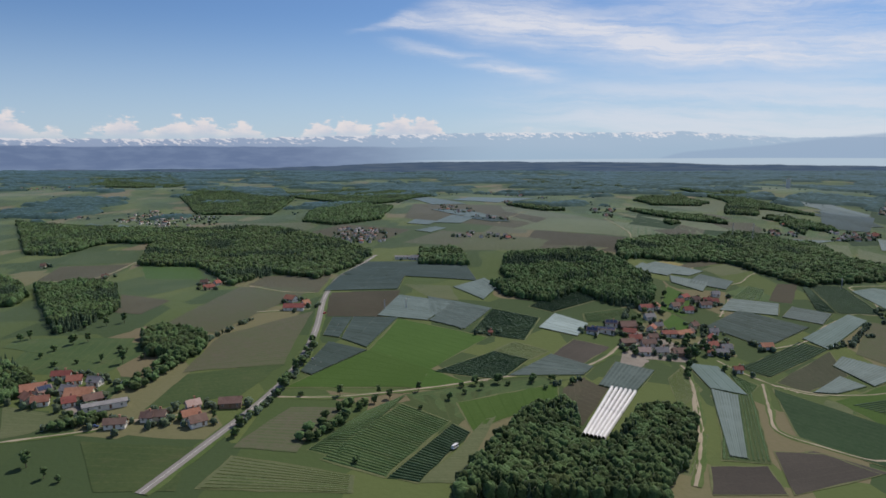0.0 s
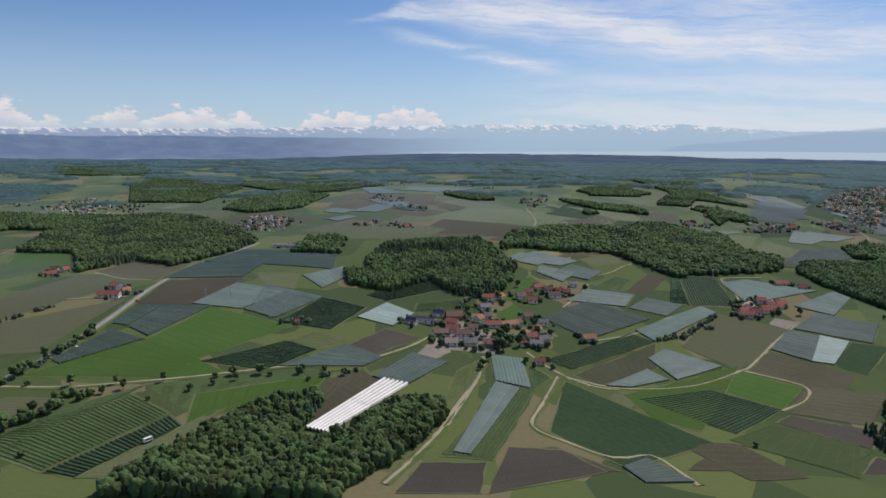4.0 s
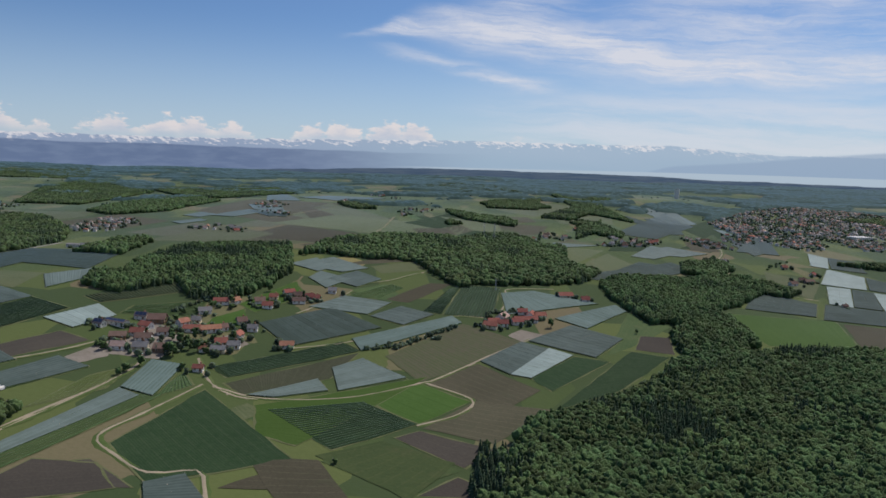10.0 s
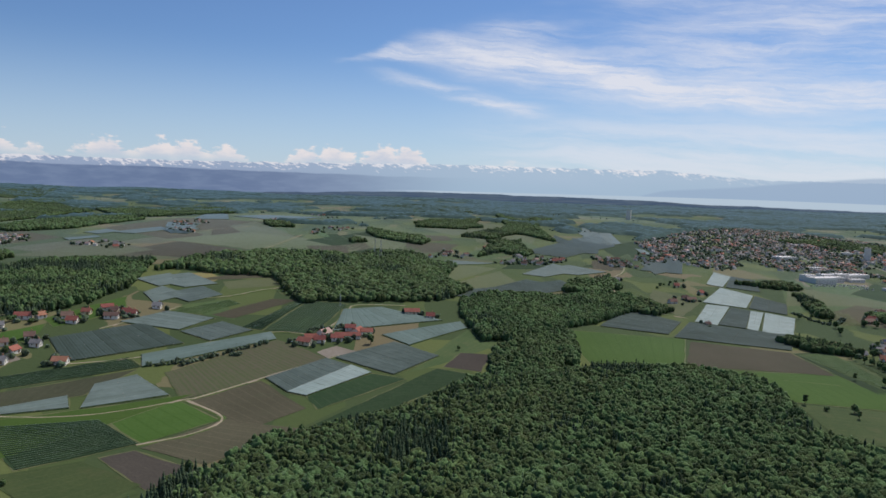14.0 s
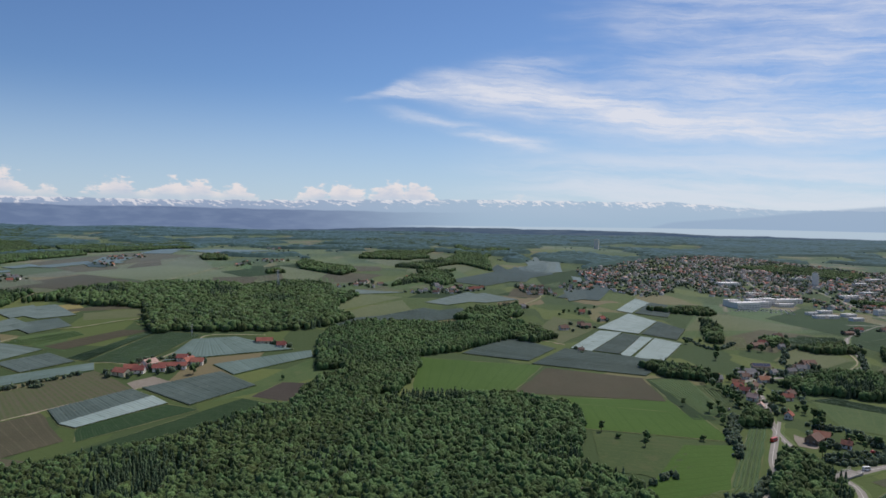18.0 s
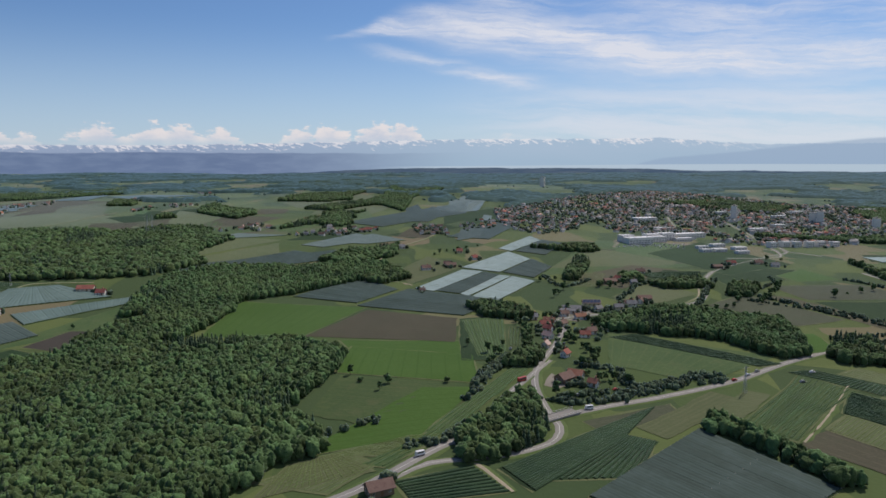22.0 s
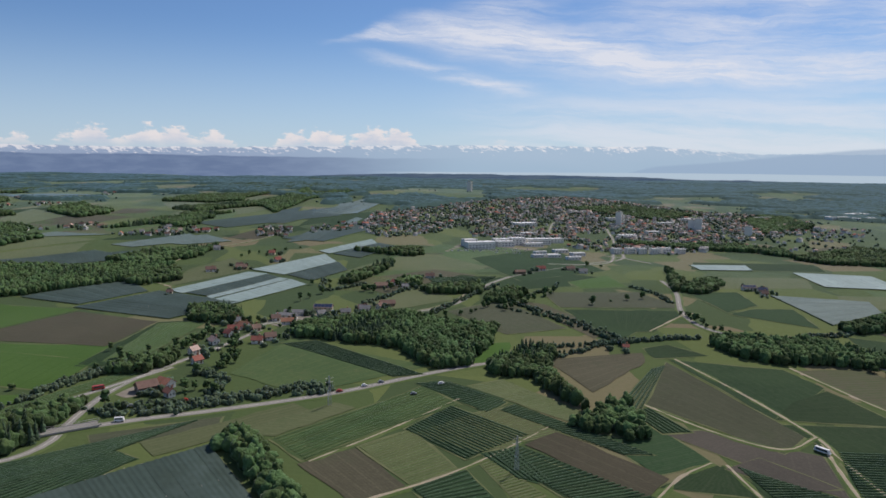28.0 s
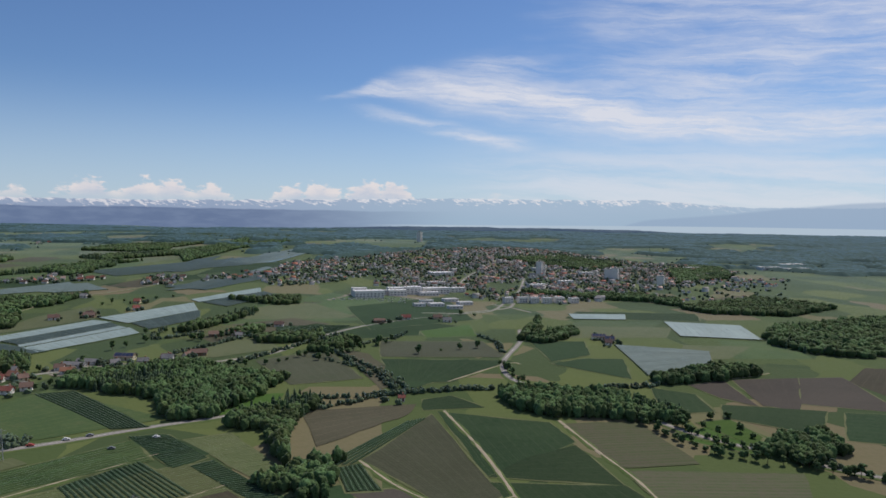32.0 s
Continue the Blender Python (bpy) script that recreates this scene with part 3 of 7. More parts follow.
def hedge_row(name, p, q, width, height, mat, step=2.2):
    """A row of leafy growth from p to q, uneven in height and width."""
    p, q = np.array(p, float), np.array(q, float)
    length = np.linalg.norm(q - p)
    if length < 3:
        return None
    n = max(3, int(length / step))
    t = np.linspace(0, 1, n)
    line = p + (q - p) * t[:, None]
    side = np.array([-(q - p)[1], (q - p)[0]]) / length
    prof = [(-0.5, 0.0), (-0.55, 0.5), (-0.2, 1.0), (0.25, 0.95), (0.55, 0.45), (0.5, 0.0)]
    k = len(prof)
    w = width * (0.85 + 0.3 * rng.random((n, k)))
    h = height * (0.8 + 0.3 * rng.random((n, k)))
    px = np.array([a for a, _ in prof])
    pz = np.array([b for _, b in prof])
    xy = line[:, None, :] + side * (px * w)[..., None]
    base = land(line[:, 0], line[:, 1])[:, None]
    co = np.concatenate([xy, (base - 0.1 + pz * h)[..., None]], 2).reshape(-1, 3)
    return mesh_from(name, co, grid_faces(n, k)[:, ::-1], mat)


KINDS = {
    "meadow": ("meadow", M_MEADOW, "green meadow of uneven grass", "meadow"),
    "lush": ("meadow", M_LUSH, "bright green freshly grown grass field", "meadow"),
    "hay": ("hay_meadow", M_HAY, "yellowish mown hay meadow", "meadow"),
    "straw": ("cereal_field", M_STRAW, "pale yellow ripening cereal strip", "field"),
    "stubble": ("sparse_field", M_STUB, "brown field with thin green crop rows", "field"),
    "plough": ("tilled_field", M_PLOUGH, "brown tilled field with fine furrows", "field"),
    "dark": ("tilled_field", M_DARK, "dark brown freshly tilled field", "field"),
    "yard": ("farmyard", M_YARD, "pale paved farmyard between buildings", "yard"),
    "olive": ("crop_field", M_OLIVE, "olive-brown field with thin crop rows", "field"),
    "crop": ("crop_field", M_CROP, "dark green low crop in close rows", "field"),
}
ROWS_OF = {  # base material, row material, spacing, width, height, words
    "orch": (M_MEADOW, M_ROW, 2.4, 1.3, 0.62, "apple orchard in green rows on grass"),
    "orchd": (M_CROP, M_ROWD, 2.4, 1.6, 0.8, "dense dark green apple orchard rows"),
    "vine": (M_HAY, M_VINE, 2.1, 1.0, 0.45, "young orchard in thin olive rows on dry grass"),
    "striped": (M_HAY, M_ROWD, 2.9, 1.3, 1.1, "orchard with wide pale grass strips between rows"),
}
NETS = {"net": (M_NET, "grey"), "netp": (M_NETP, "pale grey"), "netw": (M_NETW, "whitish"), "netm": (M_NETM, "mid grey"), "netg": (M_NETG, "greenish grey")}


def tunnels(a, b, c, d):
    """White foil tunnels side by side, each a thing with hoops and foil."""
    lv = (np.linalg.norm(np.array(d) - np.array(a)) + np.linalg.norm(np.array(c) - np.array(b))) / 2
    n = max(1, round(lv / 2.6))
    for j in range(n):
        p, q = patch(a, b, c, d, 0.0, (j + 0.5) / n), patch(a, b, c, d, 1.0, (j + 0.5) / n)
        length = np.linalg.norm(q - p)
        m, k = max(4, int(length / 4)), 9
        line = p + (q - p) * np.linspace(0, 1, m)[:, None]
        side = np.array([-(q - p)[1], (q - p)[0]]) / length
        ang = np.linspace(0, math.pi, k)
        half = lv / n * 0.43
        sag = 1 - 0.05 * (np.arange(m) % 2)
        xy = line[:, None, :] + side * (np.cos(ang)[None, :] * half)[..., None]
        z = land(line[:, 0], line[:, 1])[:, None] + 0.3 + np.sin(ang)[None, :] ** 0.8 * 1.9 * sag[:, None]
        co = np.concatenate([xy, z[..., None]], 2).reshape(-1, 3)
        root = tagged(new("foil_tunnel", None), "long white foil growing tunnel beside tilled soil", "foil tunnel", "foil tunnels")
        child("foil", mesh_from("foil", co, grid_faces(m, k)[:, ::-1], M_FOIL), root, "white translucent foil")
        for e in (0, m // 2, m - 1):
            bm = bmesh.new()
            pts = [Vector((*(line[e] + side * math.cos(t) * (half + 0.05)), at(*line[e]) + 0.3 + math.sin(t) ** 0.8 * 1.95)) for t in ang]
            for u, v in zip(pts[:-1], pts[1:]):
                rot = (v - u).to_track_quat("Z", "Y").to_matrix().to_4x4()
                bmesh.ops.create_cone(bm, cap_ends=True, segments=4, radius1=0.06, radius2=0.06, depth=(v - u).length, matrix=Matrix.Translation((u + v) / 2) @ rot)
            child("hoop", bm_mesh("hoop", bm, M_STEEL), root)


def margin(ob, a, b, c, d, lift):
    """Strip of dry uncut grass that borders a field."""
    ring = []
    for p, q in ((a, b), (b, c), (c, d), (d, a)):
        p, q = np.array(p, float), np.array(q, float)
        n = max(2, int(np.linalg.norm(q - p) / 9))
        ring += [p + (q - p) * t for t in np.linspace(0, 1, n, endpoint=False)]
    ring = np.array(ring)
    mid = ring.mean(0)
    n = len(ring)
    wide = rng.uniform(0.5, 1.3, n)[:, None]
    away = ring - mid
    away /= np.linalg.norm(away, axis=1)[:, None]
    co = np.concatenate([ring - away * 0.6, ring + away * wide * 1.2])
    co = np.column_stack([co, land(co[:, 0], co[:, 1]) + lift - 0.03])
    i = np.arange(n)
    f = np.stack([i, i + n, (i + 1) % n + n, (i + 1) % n], 1)
    if np.cross(co[f[0, 1]] - co[f[0, 0]], co[f[0, 3]] - co[f[0, 0]])[2] < 0:
        f = f[:, ::-1]
    child("margin", mesh_from("margin", co, f, M_MARGIN), ob, "strip of dry yellowish grass")


def field(kind, a, b, c, d, across=False):
    """One field with its four corners; rows run along a-b, or across."""
    if across:
        a, b, c, d = b, c, d, a
    i = count_fields[0]
    count_fields[0] += 1
    lift = 0.08 + 0.0007 * i
    if kind in KINDS:
        name, mat, words, cat = KINDS[kind]
        me, lu, lv = sheet(name, (a, b, c, d), mat, lift)
        if kind in ("lush", "crop", "dark", "olive"):
            ob = tagged(new(name, me), words, cat, kind="structure")
            margin(ob, a, b, c, d, lift)
            return ob
        return tagged(new(name, me), words, cat, kind="structure")
    if kind in ROWS_OF:
        base, leaf, gap, wide, high, words = ROWS_OF[kind]
        me, lu, lv = sheet("orchard", (a, b, c, d), base, lift)
        ob = tagged(new("orchard", me), words, "orchard", kind="structure")
        margin(ob, a, b, c, d, lift)
        n = max(2, int(lv / gap))
        far = (a[1] + c[1]) / 2 > 800
        for j in range(n):
            v = (j + 0.5) / n
            p, q = patch(a, b, c, d, 0.02, v), patch(a, b, c, d, 0.98, v)
            row = hedge_row("tree_row", p, q, wide, high, leaf, 4.0 if far else 1.8)
            if row:
                child("tree_row", row, ob)
        return ob
    if kind == "tunnel":
        return tunnels(a, b, c, d)
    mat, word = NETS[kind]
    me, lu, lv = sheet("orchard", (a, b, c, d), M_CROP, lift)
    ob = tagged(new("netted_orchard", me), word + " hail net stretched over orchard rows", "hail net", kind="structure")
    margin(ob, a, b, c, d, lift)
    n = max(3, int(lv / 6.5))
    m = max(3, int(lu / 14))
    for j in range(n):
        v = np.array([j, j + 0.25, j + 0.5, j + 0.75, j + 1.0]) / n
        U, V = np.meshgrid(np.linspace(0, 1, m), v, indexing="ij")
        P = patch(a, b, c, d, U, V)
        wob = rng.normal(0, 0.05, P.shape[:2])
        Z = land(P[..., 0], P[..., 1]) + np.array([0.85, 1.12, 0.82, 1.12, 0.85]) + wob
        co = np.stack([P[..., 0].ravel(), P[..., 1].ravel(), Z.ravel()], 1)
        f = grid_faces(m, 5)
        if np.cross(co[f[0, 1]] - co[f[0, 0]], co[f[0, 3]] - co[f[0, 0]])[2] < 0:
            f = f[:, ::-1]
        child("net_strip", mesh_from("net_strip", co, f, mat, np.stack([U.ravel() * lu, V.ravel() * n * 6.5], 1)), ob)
    for p, q in ((a, b), (b, c), (c, d), (d, a)):
        row = hedge_row("edge_row", p, q, 0.7, 0.7, M_ROW, 3.0)
        if row:
            child("edge_row", row, ob)
    # posts at both ends of every ridge
    bm = bmesh.new()
    for j in range(n + 1):
        for u in (0.0, 0.5, 1.0):
            x, y = patch(a, b, c, d, u, j / n)
            z = at(x, y)
            box(bm, x - 0.1, y - 0.1, z, x + 0.1, y + 0.1, z + 1.15)
    tagged(child("posts", bm_mesh("posts", bm, M_POST), ob), kind="stuff")
    return ob


# ---- roads and lanes ----
def smooth_line(points, step=6.0):
    P = np.array(points, float)
    P = np.vstack([2 * P[0] - P[1], P, 2 * P[-1] - P[-2]])
    outp = []
    for i in range(1, len(P) - 2):
        p0, p1, p2, p3 = P[i - 1:i + 3]
        n = max(2, int(np.linalg.norm(p2 - p1) / step))
        for t in np.linspace(0, 1, n, endpoint=False):
            outp.append(0.5 * (2 * p1 + (p2 - p0) * t + (2 * p0 - 5 * p1 + 4 * p2 - p3) * t * t + (3 * p1 - p0 - 3 * p2 + p3) * t ** 3))
    outp.append(P[-2])
    return np.array(outp)


def ribbon(name, line, width, mat, lift, wobble=0.0):
    d = np.gradient(line, axis=0)
    d /= np.maximum(np.linalg.norm(d, axis=1), 1e-6)[:, None]
    side = np.stack([-d[:, 1], d[:, 0]], 1)
    w = width / 2 + (rng.normal(0, wobble, len(line)) if wobble else 0 * line[:, 0])
    L, R = line + side * w[:, None], line - side * w[:, None]
    z = land(line[:, 0], line[:, 1]) + lift
    drop = 0.3
    co = np.concatenate([np.column_stack([L + side * 0.9, z - drop]), np.column_stack([L, z]), np.column_stack([R, z]), np.column_stack([R - side * 0.9, z - drop])])
    n = len(line)
    i = np.arange(n - 1)
    f = np.concatenate([np.stack([k * n + i, (k + 1) * n + i, (k + 1) * n + i + 1, k * n + i + 1], 1) for k in range(3)])
    return mesh_from(name, co, f, mat)


road_count = [0]


def road(kind, width, *points):
    road_count[0] += 1
    lift = 0.25 + 0.003 * road_count[0]
    line = smooth_line(points)
    width *= 0.62
    if kind == "lane":
        ob = new("lane", ribbon("lane", line, width * 0.7, M_LANE, lift, 0.25))
        tagged(ob, "narrow pale gravel farm lane between fields", "lane", kind="structure")
        child("verge", ribbon("verge", line, width + 1.6, M_VERGE, lift - 0.05, 0.6), ob, "strip of rough grass")
    else:
        ob = new("road", ribbon("road", line, width, M_ROAD, lift))
        tagged(ob, "light grey asphalt country road with grass verges", "road", kind="structure")
        child("verge", ribbon("verge", line, width + 3.0, M_VERGE, lift - 0.05, 0.5), ob, "strip of rough grass")
        child("edge_line", ribbon("edge_line", line, 0.12, M_LINE, lift + 0.03), ob, "white painted centre line")
    return ob


road("road", 8.0, (764, 346), (781, 360), (792, 372), (819, 403), (840, 415), (868, 430), (901, 448), (935, 463), (990, 492), (1043, 530), (1091, 559), (1130, 582))
road("road", 6.5, (920, 628), (901, 572), (880, 519), (873, 492), (871, 469), (872, 440), (874, 423), (870, 409), (860, 399), (839, 389), (810, 383), (793, 368), (785, 360))
road("road", 6.0, (889, 531), (868, 492), (847, 453), (838, 429), (820, 401))
road("road", 7.0, (908, 637), (928, 654), (975, 671), (1020, 687), (1056, 710), (1076, 738), (1096, 790), (1115, 831), (1148, 880), (1201, 934), (1249, 980), (1310, 1033), (1330, 1090))
road("lane", 2.5, (1025, 687), (1064, 729), (1087, 783))
road("lane", 2.0, (989, 410), (1020, 443), (1059, 489))
road("lane", 2.0, (1008, 375), (1042, 397), (1069, 420), (1102, 454))
road("lane", 2.0, (1133, 385), (1151, 405), (1170, 418))
road("lane", 2.5, (1176, 416), (1178, 385))
road("lane", 2.5, (1233, 438), (1224, 406), (1219, 386))
road("lane", 3.0, (829, 384), (833, 378), (843, 359))
road("road", 7.5, (-129, 276), (-118, 314), (-101, 378), (-94, 436), (-97, 515), (-109, 624), (-112, 733), (-98, 824), (-88, 895))
road("lane", 4.0, (124, 317), (142, 363), (155, 406), (167, 444), (175, 477), (175, 491))
road("lane", 3.5, (-100, 379), (-60, 385), (-8, 408), (43, 438), (88, 460), (119, 493), (139, 526))
road("lane", 3.5, (-215, 319), (-178, 332), (-161, 344), (-134, 354))
road("lane", 3.0, (224, 466), (207, 419), (197, 387), (214, 369), (235, 355), (256, 361), (264, 347), (270, 330))
road("lane", 3.0, (208, 507), (218, 485), (233, 464), (249, 453), (262, 452))
road("lane", 3.0, (233, 464), (265, 454), (316, 466), (362, 497), (371, 504), (413, 555), (448, 594))
road("lane", 3.0, (362, 497), (393, 472), (384, 449), (359, 430))
road("lane", 3.0, (442, 703), (434, 660), (428, 642), (392, 643), (375, 630), (340, 602), (305, 564), (257, 537))
road("lane", 3.0, (494, 758), (445, 742), (441, 711), (429, 659))
road("road", 7.0, (1300, 850), (1290, 782), (1263, 697), (1260, 650), (1271, 623), (1283, 604))
road("lane", 3.0, (1214, 634), (1265, 690), (1275, 686))
road("road", 7.0, (1310, 580), (1332, 554), (1353, 521), (1374, 502), (1402, 476), (1428, 458))
road("lane", 3.0, (1313, 618), (1384, 632), (1429, 639), (1463, 653))
road("lane", 3.5, (298, 1268), (290, 1080), (273, 993))
road("lane", 3.0, (95, 1200), (171, 1427))
road("lane", 3.5, (707, 938), (760, 1002), (810, 1087), (837, 1180))
road("lane", 3.0, (760, 1002), (756, 848), (797, 794))
road("lane", 3.5, (-462, 783), (-409, 802), (-413, 916))
road("lane", 3.0, (-198, 692), (-154, 653), (-122, 645))
road("lane", 3.0, (-155, 561), (-113, 575))
road("lane", 3.0, (171, 455), (151, 386), (130, 332), (120, 309))
road("road", 6.0, (1200, 971), (1280, 992), (1332, 1146))
road("road", 6.0, (1296, 1070), (1316, 1045), (1337, 992))
road("road", 6.0, (1332, 1146), (1362, 1250), (1383, 1349), (1398, 1425))
road("road", 6.0, (1268, 1240), (1276, 1312), (1274, 1352), (1295, 1445), (1314, 1512))
road("lane", 2.5, (1208, 566), (1225, 500), (1235, 444), (1233, 428), (1232, 379))
road("lane", 3.0, (1277, 548), (1288, 499), (1298, 459), (1303, 410))
road("lane", 2.5, (1161, 485), (1183, 453), (1210, 432), (1235, 446))
road("lane", 2.0, (290, 716), (322, 736), (348, 771), (392, 818))
road("lane", 3.0, (253, 616), (280, 665), (291, 692))

field("meadow", (1481, 784), (1534, 769), (1526, 699), (1459, 701))
field("yard", (1070, 1054), (1100, 1139), (1228, 1125), (1193, 1057))
field("meadow", (932, 842), (1071, 1127), (1194, 1087), (1156, 910))
field("olive", (1011, 915), (1047, 1031), (1170, 1061), (1131, 921))
field("orchd", (1045, 857), (1124, 868), (1094, 788), (1051, 834))
field("vine", (958, 786), (987, 864), (1011, 854), (986, 785))
field("orchd", (854, 368), (904, 415), (917, 408), (898, 372))
field("hay", (-241, 361), (-199, 349), (-205, 329), (-217, 322))
field("meadow", (-373, 749), (-320, 881), (-243, 751), (-292, 626))
field("meadow", (-272, 409), (-289, 474), (-195, 469), (-207, 404))
field("orch", (-66, 320), (-45, 364), (-22, 394), (-50, 314), across=True)
field("meadow", (-39, 372), (31, 422), (85, 444), (21, 378))
field("meadow", (-519, 917), (-546, 1034), (-450, 1030), (-413, 916))
field("plough", (-477, 798), (-507, 902), (-410, 902), (-394, 779))
field("plough", (71, 391), (76, 425), (96, 450), (93, 422))
field("meadow", (-23, 395), (63, 440), (76, 439), (12, 366))
field("meadow", (0, 340), (-21, 392), (31, 411), (18, 377))
field("vine", (108, 325), (138, 376), (150, 373), (125, 320))
field("net", (237, 345), (252, 356), (269, 333), (244, 329))
field("meadow", (263, 426), (270, 432), (284, 418), (276, 413))
field("dark", (362, 350), (381, 370), (394, 359), (400, 349))
field("meadow", (503, 561), (552, 687), (595, 664), (543, 599))
field("netp", (244, 725), (251, 753), (285, 729), (266, 694))
field("net", (261, 726), (288, 764), (315, 738), (294, 705))
field("netp", (217, 779), (255, 821), (298, 779), (273, 755))
field("straw", (258, 821), (269, 834), (296, 808), (289, 783))
field("hay", (300, 791), (351, 835), (390, 815), (314, 763))
field("orch", (359, 772), (378, 827), (396, 784), (376, 755))
field("meadow", (290, 695), (320, 723), (349, 665), (306, 676))
field("netm", (843, 1111), (964, 1349), (988, 1320), (904, 1097))
field("netm", (767, 1259), (829, 1541), (848, 1383), (818, 1272))
field("netp", (850, 1522), (909, 1806), (944, 1682), (874, 1434))
field("lush", (748, 582), (839, 580), (840, 538), (762, 546))
field("orch", (867, 565), (874, 622), (891, 620), (879, 565))
field("lush", (1194, 844), (1251, 886), (1251, 812), (1202, 803))
field("plough", (1509, 628), (1550, 669), (1577, 661), (1517, 580))
field("lush", (1336, 520), (1382, 547), (1394, 510), (1373, 493))
field("plough", (28, 941), (78, 991), (186, 957), (146, 902))
field("hay", (130, 896), (190, 938), (224, 917), (156, 871))
field("netp", (-19, 1241), (18, 1362), (60, 1299), (31, 1214))
field("netp", (34, 1316), (52, 1383), (106, 1318), (90, 1278))
field("netp", (-65, 1242), (-53, 1304), (-9, 1255), (-24, 1208))
field("netp", (-46, 1139), (-14, 1178), (6, 1152), (-20, 1106))
field("netp", (21, 1843), (74, 1967), (244, 1853), (134, 1706))
field("stubble", (58, 1064), (123, 1293), (181, 1254), (127, 1060))
field("meadow", (136, 1132), (244, 1375), (293, 1207), (223, 1057))
field("meadow", (260, 1049), (313, 1204), (378, 1162), (333, 1049))
field("netp", (214, 778), (237, 813), (263, 771), (248, 752))
field("netp", (-725, 1348), (-751, 1464), (-628, 1330), (-632, 1271))
field("netp", (-635, 1334), (-665, 1414), (-605, 1340), (-596, 1303))
field("hay", (390, 864), (500, 943), (494, 876), (398, 806))
field("plough", (202, 892), (274, 977), (321, 948), (254, 861))
field("hay", (480, 1011), (609, 1177), (615, 1094), (512, 967))
field("meadow", (1330, 848), (1386, 923), (1470, 897), (1424, 824))
field("plough", (319, 1032), (350, 1112), (417, 1089), (391, 1003))
field("plough", (239, 1104), (300, 1265), (310, 1068), (286, 998))
field("netm", (680, 1232), (912, 1667), (890, 1417), (743, 1194))
field("netp", (954, 1816), (968, 1799), (919, 1478), (874, 1422))
field("orch", (287, 674), (326, 725), (339, 715), (316, 673))
field("yard", (148, 498), (156, 568), (188, 539), (184, 498))
field("yard", (128, 486), (142, 523), (153, 494), (141, 477))
field("yard", (201, 536), (213, 555), (233, 542), (221, 519))
field("yard", (429, 599), (442, 617), (467, 602), (441, 586))
field("yard", (-202, 350), (-205, 367), (-183, 360), (-187, 350))
field("yard", (877, 481), (885, 504), (893, 486), (885, 476))
field("yard", (913, 654), (936, 684), (965, 685), (932, 639))
field("meadow", (-325, 1420), (-295, 1854), (-231, 1527), (-261, 1302))
field("hay", (-333, 1290), (-263, 1339), (-227, 1229), (-272, 1160))
field("netp", (-130, 1867), (-195, 2194), (-95, 2196), (-94, 1865))
field("netp", (528, 1026), (547, 1070), (617, 1078), (544, 1024))
field("net", (856, 1078), (868, 1189), (911, 1246), (892, 1114))
field("netp", (830, 1465), (839, 1546), (875, 1517), (867, 1433))
field("netp", (865, 1545), (867, 1743), (910, 1698), (907, 1538))
field("netp", (911, 1318), (923, 1403), (937, 1389), (927, 1308))
field("netm", (780, 1254), (774, 1475), (797, 1577), (818, 1306))
field("hay", (955, 887), (1026, 1021), (1157, 1023), (1109, 911))
field("dark", (1431, 634), (1513, 641), (1501, 558), (1439, 579))
field("crop", (1463, 559), (1497, 553), (1461, 503), (1435, 513))
field("hay", (1315, 801), (1354, 876), (1465, 858), (1437, 797))
field("crop", (1368, 938), (1396, 1002), (1535, 965), (1515, 903))
field("hay", (1406, 702), (1439, 760), (1498, 750), (1454, 701))
field("plough", (1598, 1098), (1671, 1148), (1745, 1095), (1671, 1020))
field("meadow", (1116, 940), (1196, 1112), (1114, 1143), (1066, 1021))
field("crop", (1118, 819), (1198, 862), (1194, 816), (1120, 785))
field("plough", (-75, 1335), (-74, 1731), (161, 1597), (146, 1097))
field("plough", (111, 951), (146, 1097), (272, 1007), (235, 910))
field("stubble", (-60, 1005), (-2, 1127), (148, 992), (95, 899))
field("hay", (119, 1251), (135, 1605), (298, 1216), (264, 1018))
field("meadow", (271, 1036), (318, 1195), (409, 1143), (384, 1008))
field("crop", (337, 1210), (422, 1487), (451, 1271), (408, 1126))
field("crop", (437, 1057), (505, 1172), (532, 1116), (474, 1027))
field("hay", (112, 1115), (204, 1271), (426, 1141), (397, 952))
field("plough", (354, 1094), (457, 1266), (573, 1271), (521, 1084))
field("meadow", (602, 1102), (670, 1218), (766, 1243), (731, 1145))
field("crop", (755, 1114), (843, 1248), (866, 1211), (794, 1091))
field("lush", (475, 1072), (441, 1217), (499, 1174), (516, 1077))
field("hay", (585, 1125), (599, 1254), (674, 1218), (638, 1132))
field("plough", (767, 1100), (787, 1187), (833, 1193), (822, 1100))
field("crop", (872, 1253), (926, 1499), (994, 1470), (942, 1291))
field("hay", (608, 1333), (610, 1779), (800, 1755), (715, 1367))
field("crop", (623, 1038), (645, 1114), (719, 1130), (680, 1060))
field("stubble", (386, 1024), (476, 1129), (655, 1173), (523, 1040))
field("hay", (-467, 1200), (-418, 1338), (-249, 1312), (-257, 1154))
field("plough", (-243, 1141), (-183, 1268), (-55, 1156), (-92, 1036))
field("hay", (4, 910), (40, 1036), (152, 983), (122, 895))
field("meadow", (453, 1026), (539, 1157), (583, 1119), (512, 1029))
field("hay", (505, 1583), (645, 1855), (711, 1770), (572, 1439))
field("crop", (318, 1179), (382, 1317), (434, 1249), (375, 1116))
field("crop", (384, 1019), (443, 1156), (479, 1110), (433, 989))
field("meadow", (569, 1151), (703, 1418), (724, 1295), (600, 1105))
